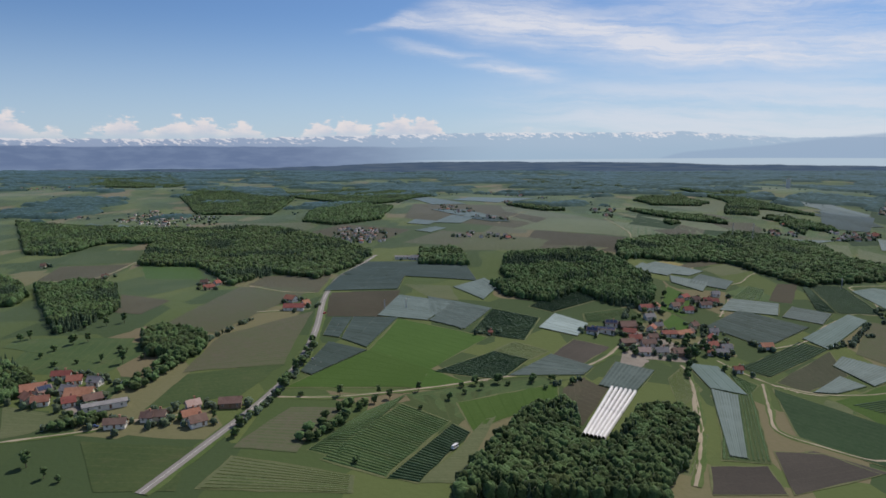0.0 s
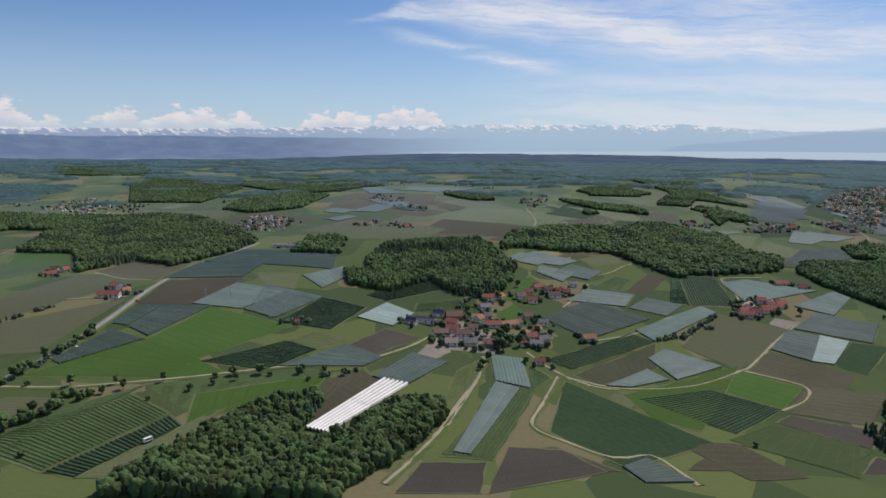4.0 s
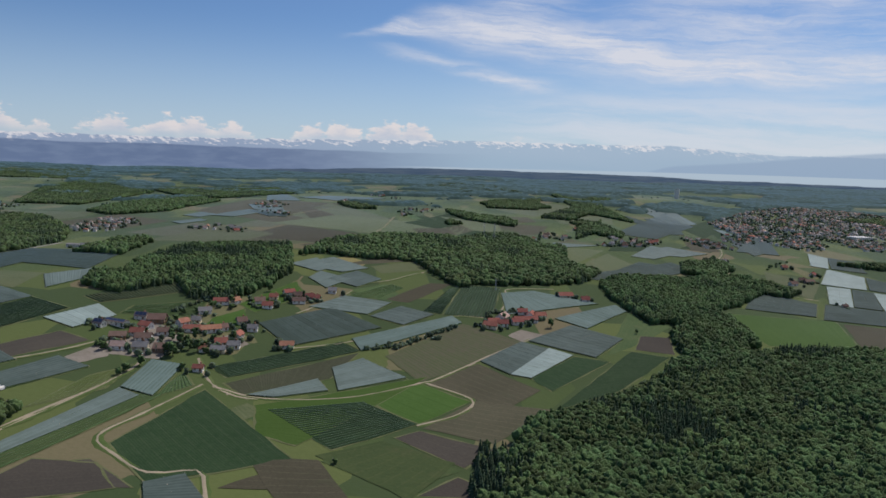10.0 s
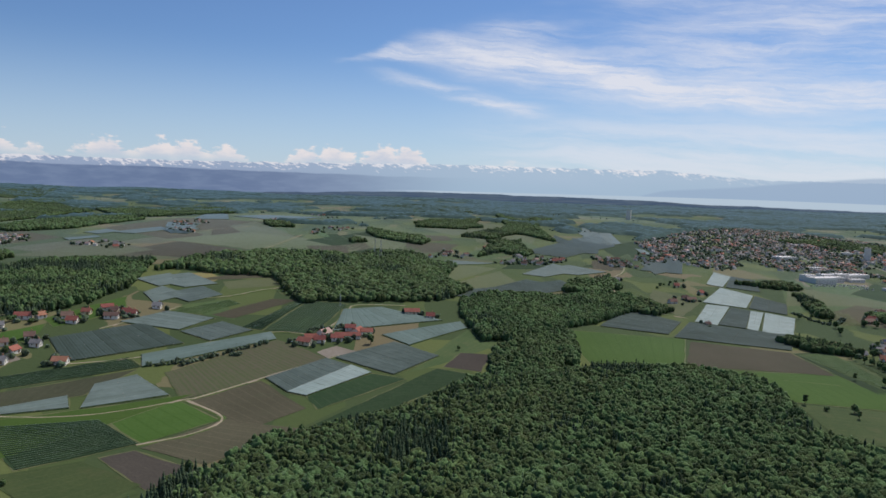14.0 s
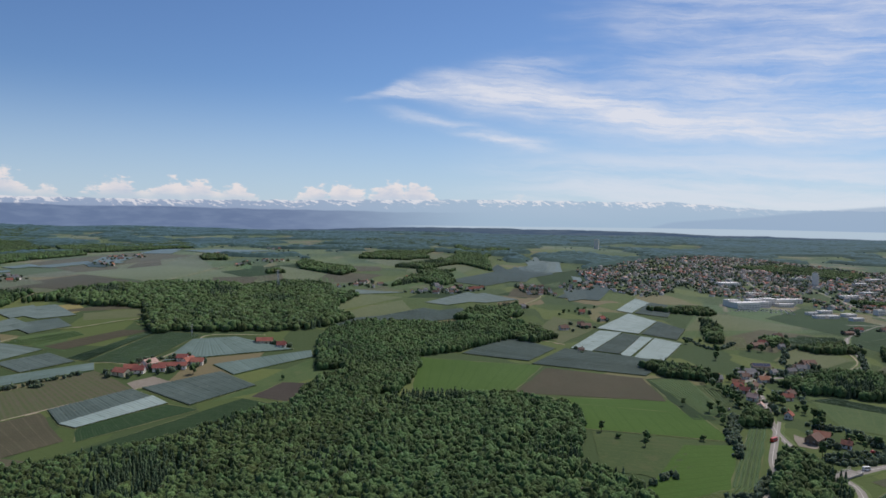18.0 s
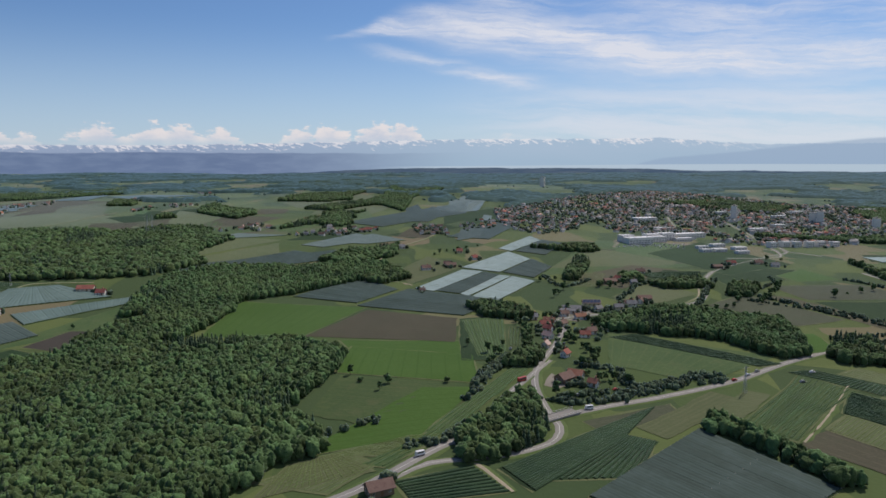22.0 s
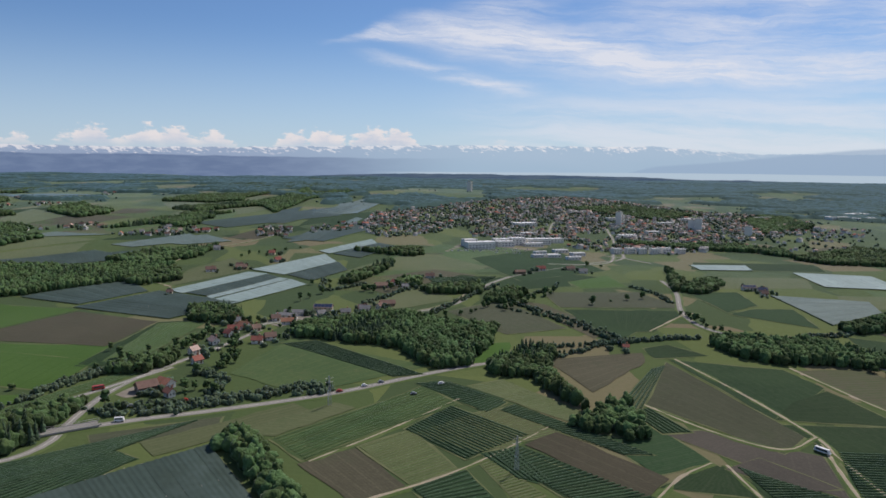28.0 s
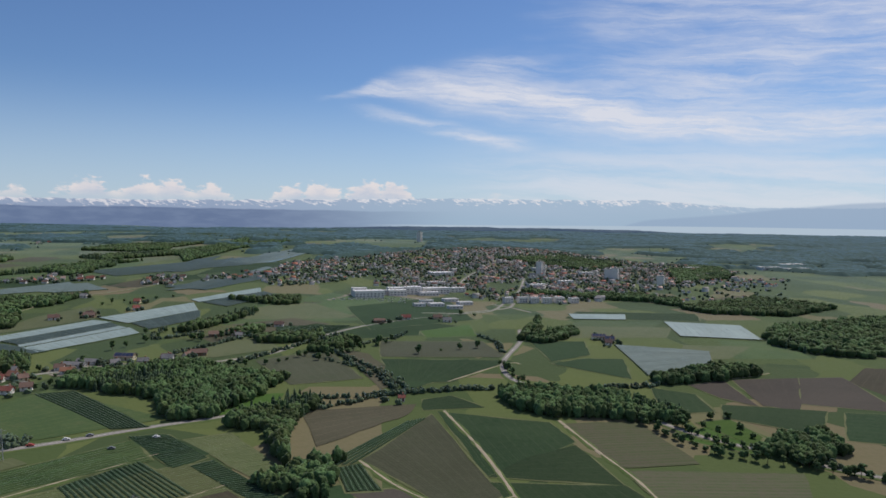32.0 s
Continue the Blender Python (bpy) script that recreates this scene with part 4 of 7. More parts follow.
field("crop", (846, 1362), (984, 1583), (949, 1410), (842, 1241))
field("plough", (961, 829), (1056, 908), (1101, 876), (1005, 771))
field("crop", (1091, 839), (1192, 910), (1238, 874), (1153, 805))
field("netm", (873, 356), (943, 422), (980, 366), (912, 317), across=True)
field("orchd", (839, 378), (932, 452), (905, 415), (851, 359))
field("orchd", (795, 367), (829, 381), (843, 359), (803, 350))
field("vine", (1063, 414), (1068, 418), (1088, 387), (1076, 381))
field("orchd", (1069, 420), (1083, 432), (1135, 385), (1104, 377))
field("crop", (1126, 444), (1157, 458), (1170, 418), (1139, 405))
field("crop", (1138, 396), (1170, 416), (1176, 413), (1184, 385))
field("dark", (1158, 448), (1179, 453), (1226, 425), (1214, 386))
field("orchd", (1180, 415), (1184, 410), (1213, 386), (1183, 383))
field("orchd", (1235, 430), (1293, 426), (1279, 381), (1218, 384))
field("crop", (1195, 590), (1215, 599), (1234, 574), (1195, 567))
field("olive", (887, 429), (940, 455), (941, 445), (897, 413))
field("crop", (1044, 820), (1085, 878), (1124, 852), (1093, 783))
field("meadow", (-306, 464), (-308, 486), (-220, 481), (-209, 422))
field("meadow", (-177, 320.9), (-121.2, 317.4), (-114.7, 278.2), (-149.3, 277.1))
field("meadow", (-160.9, 357.1), (-115.6, 379.6), (-103.3, 431.8), (-156.8, 408.9))
field("stubble", (-161.4, 411.5), (-103.3, 431.8), (-109.1, 567.9), (-161.4, 488.5))
field("stubble", (-215.1, 520.7), (-167.7, 494.1), (-123, 672.4), (-205.4, 685.8))
field("plough", (-201.3, 698.7), (-119.5, 645.9), (-121.8, 746.9), (-196, 757.6))
field("plough", (-291.8, 576.5), (-250.9, 557.3), (-248.3, 617.8), (-314.6, 666.3))
field("lush", (-339.1, 775.1), (-265.5, 751.2), (-332.9, 921.6), (-404.6, 912.3))
field("plough", (-95, 551.8), (-50, 555.8), (-41, 659.2), (-108.7, 645.5))
field("netm", (-88.4, 496.4), (-76, 492.6), (-73.9, 548.9), (-89.4, 547))
field("netm", (-73.9, 490.2), (-54.2, 474), (-37.4, 554.3), (-73.3, 550.7))
field("netm", (-89.6, 420.5), (-81.8, 414.9), (-53.3, 466.9), (-81.8, 481))
field("netm", (-114.9, 654.1), (-44.4, 664.3), (-40.8, 748.5), (-112.2, 745))
field("netm", (-111.2, 752.2), (35, 709.2), (24.9, 815.9), (-92.4, 837.5))
field("netp", (-54.1, 558.7), (-12.9, 551.8), (9.7, 614), (-41.1, 636.9))
field("net", (-11.5, 552.1), (17.4, 534.4), (43.5, 600.3), (11.3, 612.2))
field("hay", (-14.7, 634.5), (14.5, 622.8), (6.8, 684.4), (-38.8, 689))
field("netp", (10.5, 677), (37.7, 630.1), (55.9, 685), (43.9, 720.4))
field("lush", (-94.1, 393.8), (-14, 405.7), (-8.8, 439.9), (-50.9, 470.9))
field("lush", (-50.9, 470.9), (-8.8, 439.9), (33.8, 518.1), (-36.7, 552.7))
field("lush", (-14, 405.7), (17.7, 417.3), (4.7, 429.7), (-8.8, 439.9))
field("orchd", (-6.6, 435.3), (37, 430.7), (60.8, 474.8), (37.2, 486.8))
field("orchd", (20.8, 525), (63.1, 518.1), (83.1, 580.5), (43.5, 600.3))
field("vine", (37.2, 488), (60.8, 473.7), (78.6, 497.7), (54.3, 512.1))
field("net", (43.6, 439), (95.6, 453), (106.2, 471.1), (79.1, 489.5))
field("lush", (8.5, 388.1), (16.6, 351.5), (71.3, 411.6), (74.2, 433.3))
field("orch", (-58, 311.3), (-26.6, 298), (3.9, 361.7), (-23.8, 380.9))
field("orchd", (-25.1, 298.2), (-11, 294.7), (14.6, 349.8), (5.6, 359.2))
field("hay", (-10.1, 294.3), (5.9, 296.1), (31.1, 373.7), (25, 368.9))
field("stubble", (-102.5, 318.5), (-71.3, 316.5), (-55.7, 370.2), (-84.8, 367.4))
field("vine", (-106.6, 281.2), (-40.3, 282.8), (-41.1, 297.6), (-99.5, 310.1))
field("plough", (72.4, 372.6), (79.1, 370.2), (107.3, 431.3), (94.7, 445.8))
field("tunnel", (75.1, 356.8), (108.7, 433.5), (125.6, 429), (87.3, 353.6))
field("plough", (345.6, 831.5), (294.2, 798.9), (253.9, 771.7), (330.6, 868.5))
field("netp", (151.7, 346.2), (180.6, 447.5), (195.6, 440), (160.3, 344.6))
field("netg", (180.7, 449.2), (180.8, 495.3), (203.1, 492.8), (202.8, 441.7))
field("orch", (204.4, 442.1), (204.8, 464.3), (207.2, 481.9), (219.3, 463.2))
field("dark", (185.6, 331.8), (234.2, 340.2), (204.4, 362.2), (195.5, 357.4))
field("vine", (146.3, 408.9), (156.5, 461), (173, 485), (173.5, 445.6))
field("net", (102.3, 436.5), (125, 484.7), (150.1, 473.7), (122.5, 426.7))
field("dark", (79.1, 488.2), (103, 530), (128.5, 518), (98.4, 473.6))
field("netw", (78.7, 552.2), (107.7, 537.8), (123.5, 572.4), (98.7, 595.8))
field("net", (-10.8, 573.8), (14.6, 532.8), (40.6, 602.3), (-14.1, 633.9))
field("striped", (78.1, 614.1), (97.7, 600.5), (149.6, 649.9), (123.9, 685.6))
field("orch", (123, 579.5), (178.9, 587.3), (174.8, 630.1), (125.1, 601.4))
field("lush", (191.8, 563.8), (219.6, 577), (210.2, 616.7), (192.1, 589.2))
field("lush", (202, 628.6), (234.6, 709.1), (252, 666.1), (219.8, 611.5))
field("netm", (229.1, 585.9), (261.9, 543.9), (325.5, 598.8), (280.3, 638.3))
field("netp", (260.7, 635.6), (312, 628.3), (330, 664.3), (286.8, 673.7))
field("net", (314.5, 624.4), (343.4, 608.6), (369.1, 640.3), (339.3, 656.5))
field("netg", (305.4, 569.9), (384.2, 639.9), (392.5, 623.6), (314.5, 546.9))
field("orchd", (220.7, 495.1), (298.7, 562.7), (314.5, 546.9), (235.3, 479.8))
field("olive", (236, 471.5), (250.6, 456.6), (299.1, 493.1), (313.4, 542.2))
field("netp", (254.3, 455.6), (291.7, 490), (301.2, 472.9), (270.7, 456.2))
field("netp", (298.6, 510.9), (317.1, 531.8), (349.8, 502.2), (307.7, 473.9))
field("hay", (249.6, 435.4), (260.3, 421.6), (269.6, 435.1), (257.9, 445.2))
field("orchd", (269.8, 438.3), (326.1, 460.4), (359.7, 432.4), (315.4, 393.6))
field("lush", (327.9, 462.4), (360.4, 432.5), (391.7, 469), (350.9, 500.3))
field("meadow", (311, 379.9), (342.3, 406.9), (383.1, 376), (351.5, 354.1))
field("plough", (269.8, 345.5), (320.6, 351.5), (311.1, 379.3), (299.9, 377.9))
field("dark", (347.5, 412.4), (385, 379.3), (400.9, 402.5), (361, 423.2))
field("plough", (362.3, 426.4), (402.3, 409.7), (443.1, 458), (395.5, 470.1))
field("plough", (365.3, 495), (414.5, 456.7), (440, 490.4), (400.7, 535.3))
field("stubble", (332.8, 538.6), (360.4, 496.4), (441.4, 585.6), (393.5, 623.7))
field("net", (403, 539.9), (423, 516.2), (458.8, 571.5), (439.1, 585.4))
field("netw", (423, 516.2), (436.7, 510.5), (475.4, 558.5), (459.1, 572.8))
field("crop", (437.5, 510.6), (447.2, 488.6), (501, 546.9), (476, 557.3))
field("net", (445.2, 588.6), (492, 555.4), (525.5, 602.1), (489.2, 634))
field("netg", (435.5, 722.1), (434.5, 653.1), (530.8, 712.2), (470.1, 741.7))
field("netg", (477.4, 651.8), (501.4, 627.5), (552.8, 690.2), (547.6, 711.8))
field("orchd", (376.9, 643.2), (398.9, 744.2), (436.9, 743.6), (419.2, 639.6))
field("orchd", (358.4, 647.6), (375.3, 643), (395.9, 743.4), (384.5, 723.6))
field("plough", (323.7, 673), (344.6, 667.3), (388.3, 743.5), (363.6, 739.3))
field("dark", (528.6, 576.3), (556.1, 567.2), (566.5, 611.1), (543.5, 612.6))
field("crop", (444.9, 458), (493.4, 490.2), (550.1, 559), (523.9, 572))
field("hay", (562.8, 858.1), (587.5, 808.1), (640.1, 957.1), (594.6, 932))
field("netm", (551.4, 853.6), (589.1, 822.8), (711.6, 935.6), (696.1, 983.3))
field("netp", (670.9, 1037.7), (732.1, 1034.5), (782.1, 1073.8), (734.4, 1119.7))
field("vine", (348.4, 844.8), (377.8, 782.8), (393.7, 787.6), (368.4, 845))
field("lush", (644.9, 710.8), (644.4, 594.7), (719.2, 594.4), (757.6, 694.2))
field("plough", (721.3, 594.5), (830.2, 576.9), (835.7, 652.9), (759.2, 685.4))
field("netm", (687.3, 734.1), (748.1, 711.6), (782.9, 772.7), (740.8, 829.2))
field("netm", (749.5, 700), (841.4, 661.9), (881.2, 727.6), (793, 774.2))
field("netw", (799.7, 777.9), (818, 764.3), (875.6, 866.1), (852.2, 875.9))
field("netm", (820.5, 767.2), (843.2, 754.1), (891.7, 846.1), (875.9, 863))
field("netw", (843.5, 751.6), (850.4, 742.1), (902.8, 838.2), (891.7, 846.1))
field("netw", (853.5, 739.9), (875.9, 722.3), (925.2, 810.9), (904.8, 838.4))
field("netw", (852.5, 888.8), (893.8, 861.9), (940.7, 943), (919.6, 994))
field("netm", (897.2, 862.2), (927.3, 831.5), (958.1, 892.1), (942.9, 943.4))
field("netw", (909, 1017), (925.1, 999.3), (979.5, 1097.4), (969.6, 1137.3))
field("netm", (929.1, 1000.1), (965.4, 974.5), (1007.8, 1076.2), (982.6, 1103.8))
field("crop", (836.9, 650.9), (831.7, 529.4), (847.5, 531), (873.7, 658.9))
field("lush", (758.3, 564.6), (754.8, 505.6), (839.2, 484.4), (839.4, 542.2))
field("meadow", (758.4, 500), (838.7, 483.3), (780.7, 423.1), (748.4, 436.9))
field("lush", (751.3, 390.9), (802.5, 412), (836.1, 473.3), (805.8, 470.7))
field("orch", (807, 413.6), (866.8, 523), (880.3, 527.1), (820.9, 414.7))
field("vine", (760.4, 388.9), (800.7, 390.9), (820.8, 414), (801.3, 411.3))
field("hay", (784.5, 884.3), (791, 795.8), (854.4, 895.7), (813.6, 958.9))
field("hay", (530.5, 995.5), (543.6, 901.2), (616.7, 1039.8), (569.3, 1040.4))
field("hay", (539, 881.6), (551.2, 824.6), (631.8, 941.8), (616.9, 1016.9))
field("netm", (548.3, 823.4), (582, 822.7), (692.7, 946.2), (646.6, 967))
field("netp", (647.6, 1008.4), (677.7, 999.3), (747.8, 1076.1), (710.1, 1118.8))
field("lush", (752.5, 388.9), (804.1, 408.7), (839.3, 478.2), (806.1, 476.6))
field("vine", (738.5, 366.7), (774.4, 393.2), (788.1, 382), (769.6, 357.2))
field("orch", (780.8, 381.9), (812.3, 417.6), (820.3, 416.6), (791.3, 379.1))
field("meadow", (925, 522), (946, 602), (1044, 544), (972, 489))
field("hay", (913, 422.7), (971.3, 475.7), (987.1, 461.4), (922.8, 410))
field("orch", (968.2, 430.8), (1031.7, 496.7), (1051.2, 481.2), (986.2, 410.1))
field("plough", (984.7, 407.1), (1010.7, 376.1), (1030.4, 391.9), (1008.7, 424))
field("vine", (1008.9, 425.2), (1033.6, 446.7), (1052.8, 407.3), (1033.3, 392.7))
field("orchd", (1029.8, 446.4), (1057.3, 416.3), (1091.1, 443.4), (1053.5, 478.8))
field("crop", (1042.5, 515.5), (1069.7, 471.8), (1085.7, 490.9), (1052.4, 517.4))
field("orchd", (1064.6, 422.2), (1078.8, 399.9), (1093.9, 395.5), (1080.5, 430.1))
field("orchd", (1033.1, 389.6), (1056.7, 407.6), (1069.9, 374), (1044.9, 372.5))
field("olive", (1061.7, 696.8), (1102.1, 623.1), (1151.5, 642.1), (1114.1, 742.8))
field("plough", (1124.2, 740.7), (1166.1, 613.3), (1183.6, 633), (1150, 727.1))
field("crop", (1160.7, 681.6), (1185.5, 612.4), (1241.5, 673.6), (1234.5, 706.4))
field("hay", (980.1, 718.5), (1024.3, 708.6), (1071.8, 746.1), (1042, 807.8))
field("lush", (1069.4, 551.6), (1095.8, 559.6), (1102.6, 601.2), (1089, 600.4))
field("orch", (843.9, 539.5), (838, 646.1), (873.7, 658.4), (862, 539.4))
field("olive", (1163.3, 485.5), (1208.5, 427.4), (1229.4, 445.6), (1200, 559.5))
field("crop", (1204, 563.9), (1224.7, 467.3), (1278.2, 512.3), (1270.8, 544.8))
field("crop", (1225.1, 466.6), (1289.7, 457.1), (1277.8, 507.9), (1246.3, 490.1))
field("crop", (1227.1, 460.6), (1232.9, 424.4), (1303.6, 422.4), (1290.2, 455.8))
field("striped", (1140.4, 475.1), (1185.6, 545.7), (1197.2, 553), (1158, 478.8))
field("orchd", (1149.9, 475.2), (1157.6, 447.8), (1174.2, 450.3), (1162.3, 481))
field("dark", (1387.6, 622.8), (1397.3, 591.4), (1413.5, 572.8), (1418.4, 634.5))
field("dark", (1425.2, 635.6), (1418, 573.8), (1436.1, 563.1), (1477.9, 638.3))
field("crop", (1357.8, 616), (1346.4, 559.6), (1381.1, 563.2), (1382.9, 600.3))
field("netw", (1470.8, 897.3), (1452.4, 802.3), (1523, 779.5), (1542.9, 865.3))
field("netw", (1380, 974.7), (1375.6, 927.8), (1433.8, 918.1), (1446.6, 962.3))
field("crop", (1298.9, 781.5), (1302.4, 695.5), (1340.2, 718.4), (1350.9, 779.6))
field("crop", (1300.9, 687.5), (1351.2, 639.4), (1364, 703.1), (1330.9, 705.9))
field("olive", (1161.6, 714.1), (1268.4, 712.8), (1253.1, 782), (1157.8, 780.7))
field("crop", (1162.1, 705.5), (1174.8, 634.1), (1216.6, 632.6), (1271, 699.7))
field("orchd", (942, 590.8), (1022.6, 521.5), (1041.1, 526.9), (964.2, 601.1))
field("hay", (948.8, 433.9), (970.4, 434.8), (1003.7, 471.1), (992.8, 478))
field("orch", (975, 429.5), (1038.7, 507.3), (1059.9, 479.8), (989.2, 420.7))
field("orchd", (1034.5, 511.7), (1055.4, 516), (1085, 485.1), (1072.4, 470.1))
field("vine", (1032.3, 440.2), (1076.9, 477.4), (1107.9, 448.4), (1063.7, 423.4))
field("vine", (1065.1, 509), (1087, 521.4), (1144.7, 445.9), (1131.6, 442.9))
field("orchd", (1079.1, 473.9), (1088.3, 482.1), (1146.2, 424.9), (1131.4, 424.8))
field("hay", (985, 734.7), (1012.4, 700.6), (1062.3, 755.3), (1036.4, 795.6))
field("crop", (1235.9, 1147.3), (1105.9, 1002.5), (1145.2, 842.2), (1258.4, 922))
field("crop", (1069.9, 423.1), (1079.9, 430), (1125.8, 385.6), (1095.5, 384.5))
field("dark", (1173.8, 411.8), (1193.5, 393.6), (1216.8, 394.8), (1194.9, 423.1))
field("vine", (742.2, 354.3), (750, 381.6), (770.2, 392.2), (786.3, 375.6))
field("meadow", (308.1, 386.1), (340.6, 408.9), (379.8, 384.5), (357.5, 344.5))
field("plough", (273.5, 380.5), (310.9, 380.4), (329.9, 342), (298.9, 338.4))
field("netp", (1374, 761), (1449, 729), (1433, 687), (1367, 649))
field("stubble", (1277, 543), (1324, 546), (1337, 482), (1294, 477))
field("stubble", (1294, 474), (1385, 470), (1362, 418), (1303, 420))
field("crop", (1391, 577), (1453, 562), (1424, 521), (1381, 553))
field("lush", (1360, 543), (1383, 550), (1389, 518), (1377, 504))
field("crop", (228, 459), (297, 381), (240, 344), (206, 380))
field("orch", (187, 443), (208, 447), (172, 342), (145, 341), across=True)
field("dark", (136, 332), (168, 338), (163, 308), (126, 302))
field("dark", (181, 357), (209, 359), (227, 338), (167, 308))
field("lush", (263, 443), (365, 507), (296, 396), (272, 406))
field("netp", (30, 1355), (90, 1336), (53, 1484), (-26, 1518))
field("netp", (-25, 1679), (58, 1671), (-41, 2009), (-97, 1997))
field("plough", (163, 1194), (192, 1269), (130, 1416), (104, 1405))
field("hay", (429, 1131), (477, 1123), (482, 1254), (380, 1326))
field("netm", (88, 1224), (119, 1216), (110, 1282), (19, 1339))
field("plough", (517, 1292), (563, 1333), (555, 1417), (504, 1401))
field("meadow", (384, 1858), (480, 1792), (399, 2440), (351, 2122))
field("plough", (352, 1032), (405, 1050), (390, 1135), (334, 1099))
field("crop", (346, 1206), (383, 1217), (353, 1318), (328, 1293))
field("lush", (329, 1253), (351, 1243), (308, 1420), (289, 1399))
field("plough", (1119, 562), (1191, 580), (1186, 559), (1137, 503))
field("plough", (1087, 432), (1104, 449), (1145, 403), (1129, 386), across=True)


# ---- trees ----
def icosphere(sub):
    bm = bmesh.new()
    bmesh.ops.create_icosphere(bm, subdivisions=sub, radius=1.0)
    v = np.array([p.co[:] for p in bm.verts])
    bm.verts.index_update()
    f = np.array([[p.index for p in q.verts] for q in bm.faces])
    bm.free()
    return v, f


def crown_shape(sub, seed, lump=0.56, squash=0.95):
    v, f = icosphere(sub)
    r = np.array([1 + lump * noise.noise(Vector(p) * 1.6 + Vector((seed * 7.1, 0, 0))) + 0.55 * lump * noise.noise(Vector(p) * 4.1 + Vector((0, seed * 3.3, 0))) + 0.35 * lump * noise.noise(Vector(p) * 9.0 + Vector((0, 0, seed))) for p in v])
    w = v * r[:, None] * np.array([1, 1, squash])
    w[:, 2] = np.where(w[:, 2] < 0, w[:, 2] * 0.75, w[:, 2])
    return w, f


def conifer_shape(seed, tiers=4, spikes=7):
    rs = np.random.default_rng(seed)
    v, f = [], []
    for k in range(tiers):
        z0, z1 = -0.9 + 1.8 * k / tiers, -0.9 + 1.8 * (k + 1.6) / tiers
        r = 0.55 * (1 - k / (tiers + 0.6))
        b = len(v)
        for s in range(spikes * 2):
            a = math.pi * s / spikes + rs.random() * 0.2 + k
            rr = r * ((1.0 if s % 2 else 0.62) + 0.15 * rs.random())
            v.append((rr * math.cos(a), rr * math.sin(a), z0 + 0.1 * (s % 2 == 0) - 0.05 * rs.random()))
        v.append((0.02 * rs.normal(), 0.02 * rs.normal(), min(z1, 1.1)))
        for s in range(spikes * 2):
            f.append((b + s, b + (s + 1) % (spikes * 2), b + spikes * 2))
    return np.array(v), np.array(f)


CROWN_NEAR = [crown_shape(3, s) for s in range(6)]
CROWN_MID = [crown_shape(2, s + 10, 0.6) for s in range(5)]
CROWN_FAR = [crown_shape(1, s + 20, 0.7) for s in range(4)]
FIR_NEAR = [conifer_shape(s, 5, 8) for s in range(4)]
FIR_MID = [conifer_shape(s + 9, 3, 5) for s in range(3)]


def planted(name, shapes, places, radii, heights, mat, sink=0.15):
    """All the crowns of one wood as one mesh."""
    V, F, base = [], [], 0
    for (x, y, z), r, h in zip(places, radii, heights):
        v, f = shapes[int(rng.integers(len(shapes)))]
        a = rng.random() * 6.283
        ca, sa = math.cos(a), math.sin(a)
        w = np.column_stack([(v[:, 0] * ca - v[:, 1] * sa) * r + x, (v[:, 0] * sa + v[:, 1] * ca) * r + y, v[:, 2] * h / 2 + z + h * (0.5 - sink)])
        V.append(w)
        F.append(f + base)
        base += len(v)
    if not V:
        return None
    return mesh_from(name, np.concatenate(V), np.concatenate(F), mat, smooth=True)


def inside(poly, X, Y):
    c = np.zeros(X.shape, bool)
    n = len(poly)
    for i in range(n):
        (x0, y0), (x1, y1) = poly[i], poly[(i + 1) % n]
        if y0 == y1:
            continue
        c ^= ((y0 > Y) != (y1 > Y)) & (X < (x1 - x0) * (Y - y0) / (y1 - y0) + x0)
    return c


taken = set()


